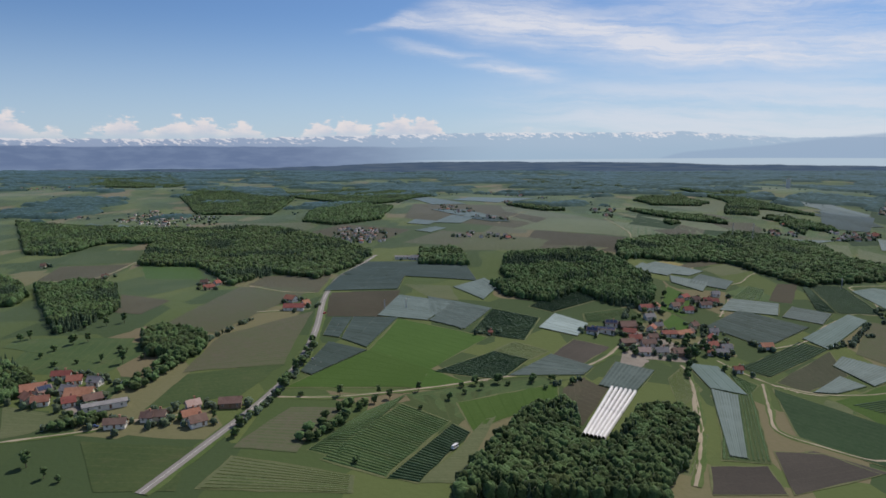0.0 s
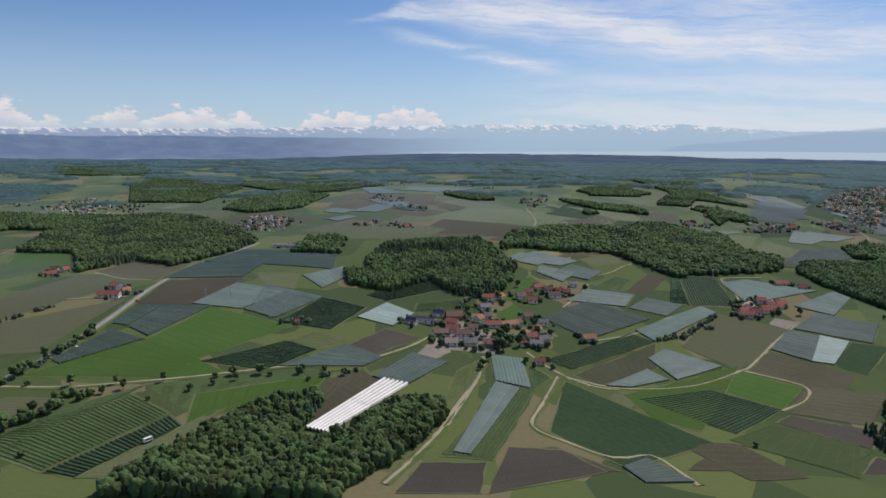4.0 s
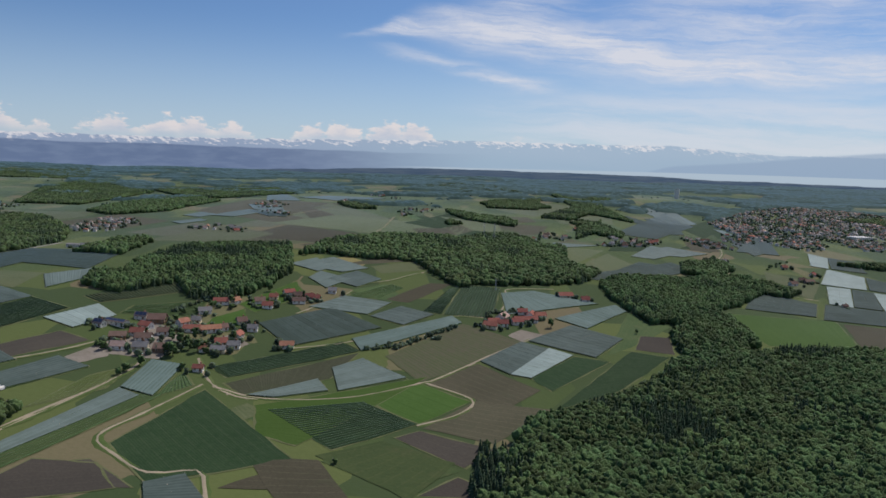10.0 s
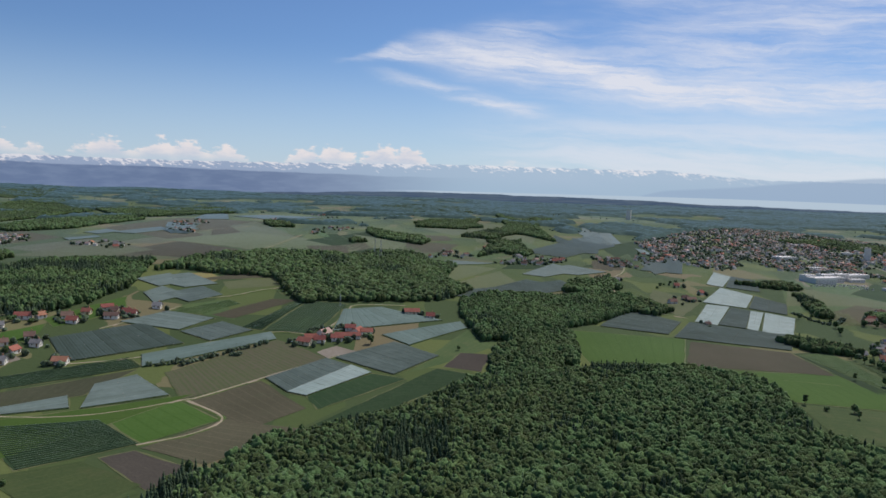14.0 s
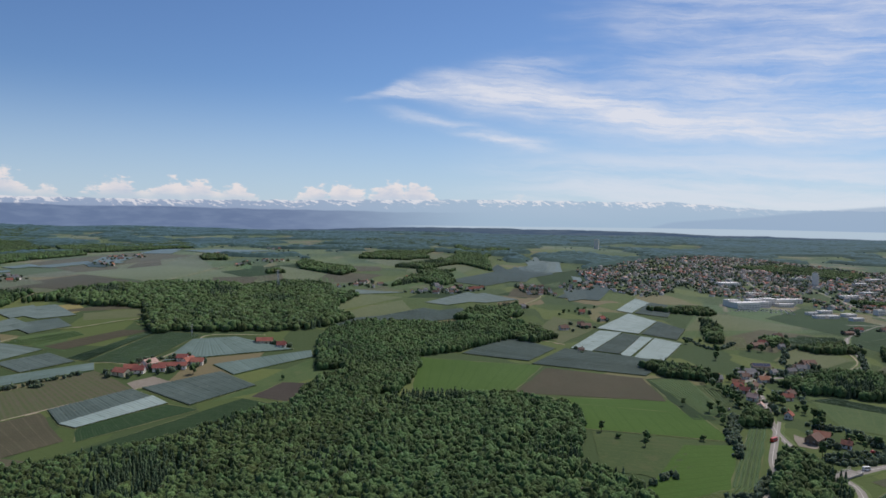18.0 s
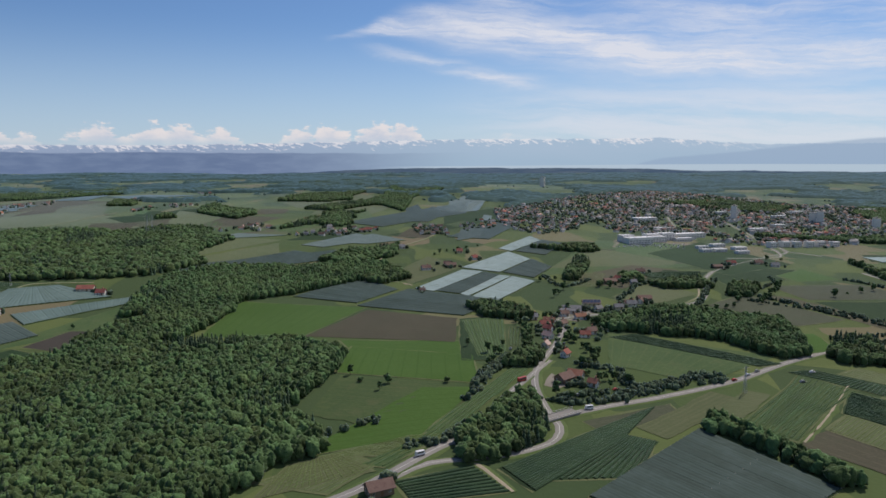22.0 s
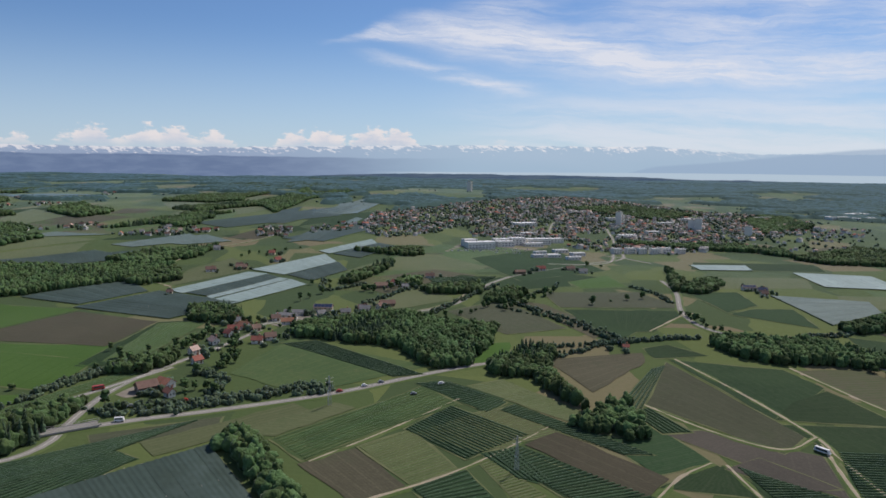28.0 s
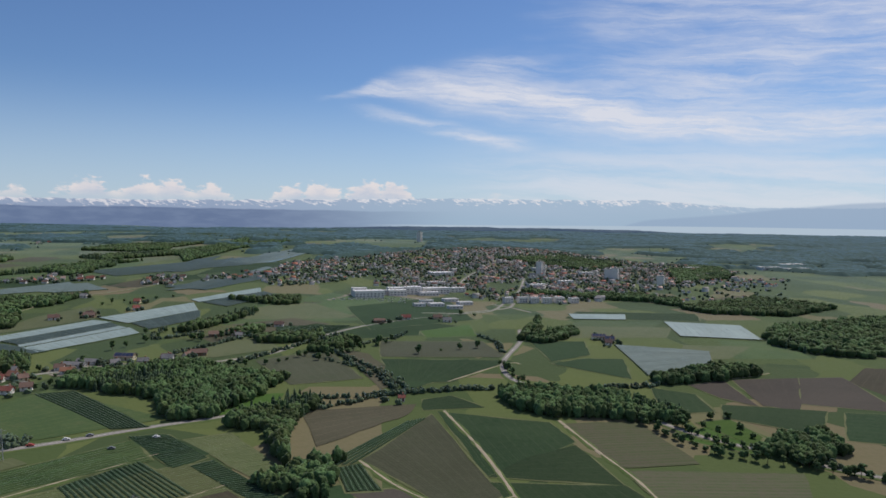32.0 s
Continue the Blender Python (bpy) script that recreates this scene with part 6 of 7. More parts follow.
for x, y, size in ((186, 534, 0.6), (189, 525, 0.75), (196, 537, 0.75), (197, 520, 0.6), (191, 506, 0.75), (186, 510, 0.75), (205, 532, 0.6), (204, 517, 0.75), (139, 510, 0.75), (145, 504, 0.6), (150, 516, 0.75), (203, 656, 0.75), (201, 634, 0.6), (204, 674, 0.75), (200, 614, 0.75), (176, 544, 0.6), (168, 575, 0.75), (209, 518, 0.75), (205, 485, 0.6), (174, 473, 0.75)):
    plant(x, y, size)
for x, y, size in ((985, 782, 0.95), (989, 790, 0.8), (994, 777, 0.7), (1010, 786, 0.8), (1016, 800, 0.75), (1034, 806, 0.7), (1246, 960, 0.7), (1262, 955, 0.6)):
    plant(x, y, size)
tree_belt(4.0, (-106, 340), (-95, 391), (-91, 482))
tree_belt(4.0, (-203, 331), (-191, 341), (-173, 346))
tree_belt(5.0, (162, 525), (187, 528), (212, 540))
tree_belt(4.0, (159, 593), (176, 633), (195, 661))
tree_belt(3.0, (68, 427), (93, 444))
tree_belt(4.0, (413, 633), (420, 655), (444, 662))
tree_belt(4.0, (311, 546), (348, 569), (387, 613))
tree_belt(4.0, (338, 555), (356, 576), (375, 584))
tree_belt(6.0, (939, 843), (947, 784), (984, 815))
tree_belt(6.0, (942, 684), (968, 666), (1000, 688))
tree_belt(8.0, (907, 521), (924, 511), (926, 481))
tree_belt(5.0, (987, 720), (1016, 770), (1037, 830))
tree_belt(5.0, (1251, 812), (1265, 782), (1267, 728))
tree_belt(5.0, (1321, 618), (1354, 619), (1384, 632))
tree_belt(4.0, (1142, 767), (1172, 797), (1182, 830))
tree_belt(6.0, (1374, 502), (1396, 502), (1405, 476))
tree_belt(5.0, (757, 405), (773, 419), (784, 429))
tree_belt(6.0, (799, 399), (815, 405), (827, 413))
tree_belt(4.0, (840, 487), (853, 522), (860, 536))
fruit_trees((947, 427), (961, 437), (998, 370), (981, 365))
fruit_trees((-188, 378), (-174, 383), (-160, 459), (-178, 466))
fruit_trees((-76, 326), (-65, 327), (-38, 377), (-54, 384))
fruit_trees((-202, 329), (-197, 347), (-173, 346), (-179, 334))


# ---- houses ----
def window_mesh():
    """Frame and centre bar of a window as one solid."""
    bm = bmesh.new()
    xs, zs = (-0.5, -0.42, -0.04, 0.04, 0.42, 0.5), (-0.65, -0.57, 0.57, 0.65)
    v = [[bm.verts.new((x, -0.09, z)) for z in zs] for x in xs]
    for p in range(5):
        for q in range(3):
            if not (q == 1 and p in (1, 3)):
                bm.faces.new((v[p][q], v[p + 1][q], v[p + 1][q + 1], v[p][q + 1]))
    grown = bmesh.ops.extrude_face_region(bm, geom=bm.faces[:])
    bmesh.ops.translate(bm, verts=[k for k in grown["geom"] if isinstance(k, bmesh.types.BMVert)], vec=(0, 0.12, 0))
    bmesh.ops.recalc_face_normals(bm, faces=bm.faces)
    return bm_mesh("window", bm, M_FRAME)


def pane_mesh():
    bm = bmesh.new()
    box(bm, -0.42, -0.03, -0.57, 0.42, -0.01, 0.57)
    return bm_mesh("pane", bm, M_GLASS)


def door_mesh():
    """Door leaf set back in its frame."""
    bm = bmesh.new()
    box(bm, -0.62, -0.09, 0, 0.62, 0.0, 2.12)
    front = [f for f in bm.faces if f.normal.y < -0.5 or all(abs(k.co.y + 0.09) < 1e-4 for k in f.verts)]
    bmesh.ops.inset_region(bm, faces=front[:1], thickness=0.09, depth=-0.04)
    return bm_mesh("door", bm, M_DOOR)


WINDOW, PANE, DOOR = window_mesh(), pane_mesh(), door_mesh()


def wall_mesh(L, W, wall, rise, mat):
    bm = bmesh.new()
    v = []
    for x in (-L / 2, L / 2):
        v.append([bm.verts.new(p) for p in ((x, -W / 2, -1.5), (x, W / 2, -1.5), (x, W / 2, wall), (x, 0, wall + rise), (x, -W / 2, wall))])
    bm.faces.new(v[0][::-1])
    bm.faces.new(v[1])
    for i in range(5):
        j = (i + 1) % 5
        bm.faces.new((v[0][i], v[0][j], v[1][j], v[1][i]))
    bmesh.ops.recalc_face_normals(bm, faces=bm.faces)
    return bm_mesh("wall", bm, mat)


def slope_mesh(L, W, wall, rise, side, mat, over=0.6, thick=0.28):
    bm = bmesh.new()
    s = rise / (W / 2)
    ye, ze = side * (W / 2 + over), wall - over * s
    xs = L / 2 + over
    pts = []
    for x in (-xs, xs):
        for y, z in ((0.0, wall + rise), (ye, ze)):
            pts += [(x, y, z + 0.02), (x, y, z + 0.02 + thick)]
    v = [bm.verts.new(p) for p in pts]
    for f in ((0, 2, 6, 4), (1, 5, 7, 3), (0, 1, 3, 2), (4, 6, 7, 5), (2, 3, 7, 6), (0, 4, 5, 1)):
        bm.faces.new([v[i] for i in f])
    bmesh.ops.recalc_face_normals(bm, faces=bm.faces)
    return bm_mesh("roof_slope", bm, mat)


def chimney_mesh():
    bm = bmesh.new()
    box(bm, -0.4, -0.4, -1.2, 0.4, 0.4, 1.2)
    box(bm, -0.5, -0.5, 1.2, 0.5, 0.5, 1.38)
    return bm_mesh("chimney", bm, M_CHIM)


CHIMNEY = chimney_mesh()


def panel_mesh(w, h):
    bm = bmesh.new()
    box(bm, -w / 2, -h / 2, 0, w / 2, h / 2, 0.08)
    return bm_mesh("solar_panel", bm, M_SOLAR)


house_count = [0]
HOMES = []


def house(x, y, L, W, turn, roof, detail=True):
    """A gabled house or barn."""
    k = house_count[0]
    house_count[0] += 1
    barn = W >= 10 or L >= 18
    if detail:
        HOMES.append((x, y))
    L, W = L * 0.64, W * 0.66
    wall = 2.7 if barn else 2.6
    rise = W / 2 * (0.72 if barn else 0.9)
    if L >= 18:
        wall, rise = 2.9, W / 2 * 0.4
    wm = M_WALLS[2] if (roof in "b" and barn) or (roof == "o" and L > 15) else M_WALLS[1 if k % 5 == 3 else 0]
    root = new("barn" if barn else "house", None)
    words = ("long " if L >= 18 else "") + ("farm building" if barn else "small house") + " with " + ROOF_WORDS[roof] + " roof and " + ("boarded walls" if wm is M_WALLS[2] else "rendered walls")
    tagged(root, words, "barn" if barn else "house", "village buildings")
    root.matrix_basis = pose(x, y, at(x, y) + 0.3, 0, 0, turn)
    child("wall", wall_mesh(L, W, wall, rise, wm), root)
    for s in (-1, 1):
        slope = child("roof_slope", slope_mesh(L, W, wall, rise, s, M_ROOF[roof]), root)
        if roof == "s":
            n = max(2, int(L / 3))
            ang = math.atan2(rise, W / 2)
            length = math.hypot(rise, W / 2)
            pm = panel_mesh(L / n - 0.25, length * 0.8)
            for i in range(n):
                p = child("solar_panel", pm, slope)
                p.matrix_basis = Matrix.Translation((-L / 2 + (i + 0.5) * L / n, s * W / 4, wall + rise / 2 + 0.42)) @ Matrix.Rotation(-s * ang, 4, "X")
    if not barn:
        c = child("chimney", CHIMNEY, root)
        c.matrix_basis = Matrix.Translation((L * 0.2, 0.9, wall + rise))
    if detail:
        n = max(2, min(4, int(L / 3.2)))
        for s in (-1, 1):
            for i in range(n):
                if s == -1 and i == n // 2:
                    d = child("door", DOOR, root)
                    d.matrix_basis = Matrix.Translation((-L / 2 + (i + 0.5) * L / n, -W / 2, 0))
                    continue
                w = child("window", WINDOW, root)
                w.matrix_basis = Matrix.Translation((-L / 2 + (i + 0.5) * L / n, s * W / 2, wall * 0.55)) @ Matrix.Rotation(0 if s < 0 else math.pi, 4, "Z")
                child("pane", PANE, w)
        for s in (-1, 1):
            for q in (-0.22, 0.22):
                w = child("window", WINDOW, root)
                w.matrix_basis = Matrix.Translation((s * L / 2, q * W, wall * 0.55)) @ Matrix.Rotation(s * math.pi / 2, 4, "Z")
                child("pane", PANE, w)
    return root


house(132, 554, 30, 9, -25, "s")
house(122, 548, 14, 8, -25, "s")
house(143, 572, 15, 8, -10, "s")
house(156, 569, 20, 14, 5, "b")
house(154, 553, 15, 10, -25, "r")
house(154, 538, 15, 9, 0, "r")
house(145, 527, 17, 10, 10, "b")
house(153, 509, 14, 9, 0, "p")
house(167, 512, 15, 9, 5, "g")
house(162, 529, 17, 9, 5, "b")
house(181, 513, 15, 12, 0, "b")
house(176, 567, 13, 10, 60, "o")
house(187, 556, 19, 9, 5, "r")
house(184, 575, 10, 8, 0, "g")
house(200, 559, 22, 10, 25, "o")
house(183, 598, 15, 8, 20, "g")
house(188, 625, 19, 10, 10, "r")
house(199, 630, 11, 8, 60, "o")
house(217, 582, 11, 9, 30, "b")
house(222, 552, 13, 10, 80, "r")
house(229, 569, 11, 8, 0, "g")
house(215, 535, 13, 9, 20, "r")
house(225, 532, 13, 8, 5, "g")
house(217, 521, 15, 7, 5, "g")
house(261, 541, 15, 10, 5, "o")
house(207, 519, 7, 5, 0, "o")
house(215, 486, 10, 6, 0, "r")
house(237, 665, 15, 10, 35, "r")
house(246, 659, 11, 8, 0, "b")
house(250, 644, 17, 8, 10, "b")
house(257, 658, 11, 8, 0, "r")
house(218, 635, 13, 9, 20, "b")
house(227, 625, 13, 9, 5, "r")
house(227, 649, 11, 8, 0, "r")
house(263, 655, 10, 8, 0, "r")
house(274, 681, 11, 8, 0, "g")
house(207, 564, 12, 8, 40, "b")
house(170, 544, 12, 8, 10, "b")
house(417, 617, 18, 11, -20, "r")
house(420, 627, 15, 10, 10, "r")
house(428, 624, 13, 9, 0, "r")
house(429, 641, 17, 13, 60, "p")
house(441, 631, 15, 10, 10, "r")
house(445, 637, 20, 9, 8, "r")
house(453, 639, 20, 9, 8, "r")
house(456, 653, 17, 10, 70, "r")
house(464, 652, 15, 10, 5, "r")
house(449, 660, 13, 10, 0, "r")
house(501, 728, 22, 11, 8, "r")
house(519, 718, 12, 9, 0, "r")
house(790, 358, 16, 10, 25, "b")
house(-233, 378, 20, 12, 30, "o")
house(-226, 376, 11, 8, 50, "s")
house(-229, 366, 14, 9, -40, "o")
house(-220, 362, 13, 8, 20, "o")
house(-229, 400, 16, 7, 10, "r")
house(-217, 392, 12, 8, 20, "r")
house(-212, 377, 14, 8, -10, "g")
house(-203, 371, 22, 14, 10, "o")
house(-204, 361, 10, 8, 30, "r")
house(-193, 365, 14, 10, 40, "b")
house(-183, 358, 34, 8, 32, "g")
house(-204, 390, 12, 8, -10, "g")
house(-150, 346, 15, 8, 5, "b")
house(-154, 344, 9, 7, 0, "b")
house(-136, 360, 11, 8, 40, "p")
house(-133, 348, 14, 8, 40, "o")
house(-127, 341, 13, 9, 40, "b")
house(-117, 365, 18, 10, 10, "b")
house(-167, 336, 16, 7, 10, "b")
house(-126, 571, 26, 11, 5, "r")
house(-136, 605, 16, 12, -30, "o")
house(-119, 586, 9, 9, 40, "o")
house(-234, 678, 16, 8, 30, "r")
house(-235, 706, 10, 8, 60, "r")
house(-251, 715, 12, 7, 0, "b")
house(-414, 755, 10, 7, 0, "g")
house(-397, 798, 10, 7, 20, "b")
house(-528, 900, 10, 8, 10, "b")
house(37, 524, 4, 3, 0, "r")
house(887, 673, 11, 8, -10, "r")
house(891, 660, 10, 8, 10, "r")
house(907, 632, 13, 9, -25, "o")
house(917, 626, 9, 7, 40, "b")
house(925, 660, 10, 7, 10, "b")
house(936, 649, 14, 7, 10, "o")
house(932, 669, 26, 6, -8, "g")
house(936, 681, 26, 6, -8, "g")
house(957, 699, 24, 10, -5, "s")
house(902, 609, 10, 7, -40, "r")
house(898, 587, 11, 8, -50, "p")
house(892, 562, 9, 7, 60, "p")
house(901, 540, 9, 7, 50, "r")
house(890, 489, 16, 11, 40, "b")
house(898, 495, 13, 10, -30, "o")
house(905, 481, 8, 6, -40, "o")
house(926, 591, 11, 7, 0, "r")
house(933, 601, 11, 8, 20, "b")
house(977, 684, 12, 7, 10, "g")
house(992, 696, 13, 8, 0, "g")
house(958, 678, 10, 7, 30, "g")
house(1152, 889, 18, 7, 10, "b")
house(1181, 918, 16, 8, 0, "r")
house(1217, 923, 15, 8, 5, "b")
house(1227, 902, 14, 8, 0, "g")
house(1368, 792, 20, 9, -8, "s")
house(1374, 777, 14, 9, -8, "s")
house(1369, 763, 9, 7, -8, "b")
house(855, 986, 11, 9, 0, "r")
house(871, 942, 11, 9, 30, "r")
house(840, 894, 18, 10, 5, "b")
house(725, 1150, 16, 9, 0, "r")
house(716, 1139, 10, 8, 0, "r")
house(807, 762, 8, 5, 0, "b")
house(1010, 717, 20, 10, 10, "b")
house(1004, 707, 10, 7, 60, "b")
house(1181, 586, 6, 4, 0, "r")
house(811, 877, 16, 9, 20, "b")
house(836, 903, 12, 8, -10, "b")
house(780, 1011, 12, 8, 0, "g")
house(-47, 852, 40, 8, -5, "g")
house(-34, 844, 16, 9, -5, "g")
house(902, 622, 12, 8, 10, "r")
house(897, 648, 10, 8, 0, "g")
house(1050, 855, 14, 8, 0, "b")
house(1001, 800, 20, 10, 15, "b")
house(1013, 812, 14, 9, -70, "r")
house(1024, 795, 9, 7, 10, "g")
house(990, 698, 11, 8, 0, "b")


def scatter(n, poly, gap):
    P = np.array(poly, float)
    got = []
    tries = 0
    while len(got) < n and tries < n * 60:
        tries += 1
        x, y = rng.uniform(P[:, 0].min(), P[:, 0].max()), rng.uniform(P[:, 1].min(), P[:, 1].max())
        if inside(poly, np.array([x]), np.array([y]))[0] and all((x - a) ** 2 + (y - b) ** 2 > gap * gap for a, b in got):
            got.append((x, y))
    return got


FAR_HOUSES = [house(0, 0, L, W, 0, r, detail=False) for r, L, W in (("o", 12, 9), ("b", 11, 8), ("b", 13, 9), ("g", 14, 8), ("r", 14, 9.5), ("g", 12, 9), ("p", 11, 8.5), ("b", 17, 9))]
far_used = [0] * len(FAR_HOUSES)


def far_house(x, y, turn):
    k = int(rng.integers(len(FAR_HOUSES)))
    HOMES.append((x, y))
    m = pose(x, y, at(x, y) + 0.3, 0, 0, turn) @ Matrix.Scale(0.8, 4)
    if far_used[k] == 0:
        FAR_HOUSES[k].matrix_basis = m
    else:
        base = FAR_HOUSES[k].scale.copy()
        FAR_HOUSES[k].scale = (1, 1, 1)
        copy_thing(FAR_HOUSES[k], m)
        FAR_HOUSES[k].scale = base
    far_used[k] += 1


def hamlet(n, *poly):
    for x, y in scatter(n, poly, 13.0):
        far_house(x, y, rng.choice([0, 90, 20, 110, -15]) + rng.normal(0, 6))


def hall(x, y, L, W, H=5.0):
    """A flat-roofed commercial hall."""
    root = tagged(new("commercial_hall", None), "low white flat-roofed commercial hall with grey roof edge", "hall", "town halls")
    root.matrix_basis = pose(x, y, at(x, y), 0, 0, 18)
    bm = bmesh.new()
    box(bm, -L / 2, -W / 2, -1.5, L / 2, W / 2, H)
    child("wall", bm_mesh("wall", bm, M_WALLS[0]), root)
    bm = bmesh.new()
    box(bm, -L / 2 - 0.2, -W / 2 - 0.2, H, L / 2 + 0.2, W / 2 + 0.2, H + 0.4)
    child("roof", bm_mesh("roof", bm, M_METAL), root)
    for i in range(4):
        bm = bmesh.new()
        u = -L / 2 + (i + 0.5) * L / 4
        box(bm, u - 1.0, -1.2, H + 0.4, u + 1.0, 1.2, H + 0.9)
        child("skylight", bm_mesh("skylight", bm, M_FRAME), root)
    n = max(3, int(L / 5))
    for i in range(n):
        u = -L / 2 + (i + 0.5) * L / n
        for sill in np.arange(1.4, H - 1.6, 3.0):
            bm = bmesh.new()
            box(bm, u - 1.4, -W / 2 - 0.08, sill, u + 1.4, -W / 2 + 0.02, sill + 1.0)
            child("window", bm_mesh("window", bm, M_GLASS), root)


def tower_block(x, y, L, W, H):
    """A block of flats."""
    root = tagged(new("tower_block", None), "pale concrete block of flats above the town", "tower block")
    root.matrix_basis = pose(x, y, at(x, y), 0, 0, 62)
    bm = bmesh.new()
    box(bm, -L / 2, -W / 2, -2, L / 2, W / 2, H)
    child("wall", bm_mesh("wall", bm, M_WALLS[0]), root)
    bm = bmesh.new()
    box(bm, -L / 2 - 0.3, -W / 2 - 0.3, H, L / 2 + 0.3, W / 2 + 0.3, H + 0.8)
    box(bm, -2, -2, H + 0.8, 2, 2, H + 3)
    child("roof", bm_mesh("roof", bm, M_CONC), root)
    for f in range(int(H / 3)):
        bm = bmesh.new()
        box(bm, -L / 2 + 0.8, -W / 2 - 0.06, f * 3 + 1.2, L / 2 - 0.8, -W / 2 + 0.02, f * 3 + 2.0)
        child("window_band", bm_mesh("window_band", bm, M_GLASS), root)


for x, y, L, W, H in ((1126, 1108, 42, 18, 9), (1112, 1122, 20, 14, 10), (1166, 1140, 26, 14, 8), (1188, 1166, 24, 16, 11), (1163, 1160, 24, 14, 9), (1223, 1186, 40, 16, 9), (1212, 1158, 30, 10, 5),
                      (1258, 1216, 24, 12, 7), (1140, 1140, 22, 10, 6), (1197, 1034, 15, 9, 4), (1219, 1042, 20, 12, 4), (1207, 1070, 18, 8, 4), (1243, 1022, 20, 8, 4), (1259, 1067, 20, 11, 4), (1241, 1098, 22, 10, 4),
                      (1242, 1440, 44, 24, 6), (1226, 1300, 24, 12, 5), (1322, 1096, 13, 9, 8), (1343, 1101, 13, 9, 8), (1359, 1098, 13, 9, 8), (1377, 1096, 13, 9, 8), (1395, 1100, 13, 9, 8), (1415, 1096, 13, 9, 7),
                      (1400, 1300, 34, 12, 5), (1072, 1712, 18, 9, 5), (1449, 1567, 26, 11, 6), (1458, 1340, 26, 12, 6), (1530, 1480, 30, 12, 6), (1610, 1560, 34, 13, 6), (1790, 1600, 40, 14, 6),
                      (1990, 1650, 60, 20, 7), (2040, 1635, 60, 22, 7), (2100, 1767, 80, 22, 7)):
    hall(x, y, L, W, H)
for x, y, L, W, H in ((1438, 1480, 13, 11, 27), (1447, 1490, 10, 9, 20), (1558, 1380, 14, 12, 23), (1549, 1390, 14, 12, 20), (1212, 2430, 15, 14, 32), (1614, 1301, 14, 12, 16)):
    tower_block(x, y, L, W, H)

# open ground inside the town: halls and car park, a sports field, a wooded stream, two streets
TOWN_OPEN = [[(1080, 1050), (1095, 1140), (1240, 1240), (1290, 1230), (1260, 1150), (1190, 1060)], [(1306, 1268), (1323, 1346), (1380, 1352), (1360, 1275)],
             [(1355, 1205), (1360, 1245), (1451, 1180), (1525, 1170), (1565, 1090), (1545, 1015), (1518, 1085), (1450, 1130)], [(1300, 1070), (1310, 1115), (1430, 1112), (1430, 1078)],
             [(1312, 1132), (1358, 1250), (1378, 1350), (1394, 1425), (1404, 1425), (1388, 1348), (1368, 1250), (1322, 1128)],
             [(1270, 1312), (1268, 1352), (1288, 1445), (1308, 1512), (1318, 1512), (1300, 1445), (1280, 1352), (1282, 1312)]]


def open_town(spots):
    """Which places lie on the town's open ground."""
    return np.any([inside(p, spots[:, 0], spots[:, 1]) for p in TOWN_OPEN], axis=0)


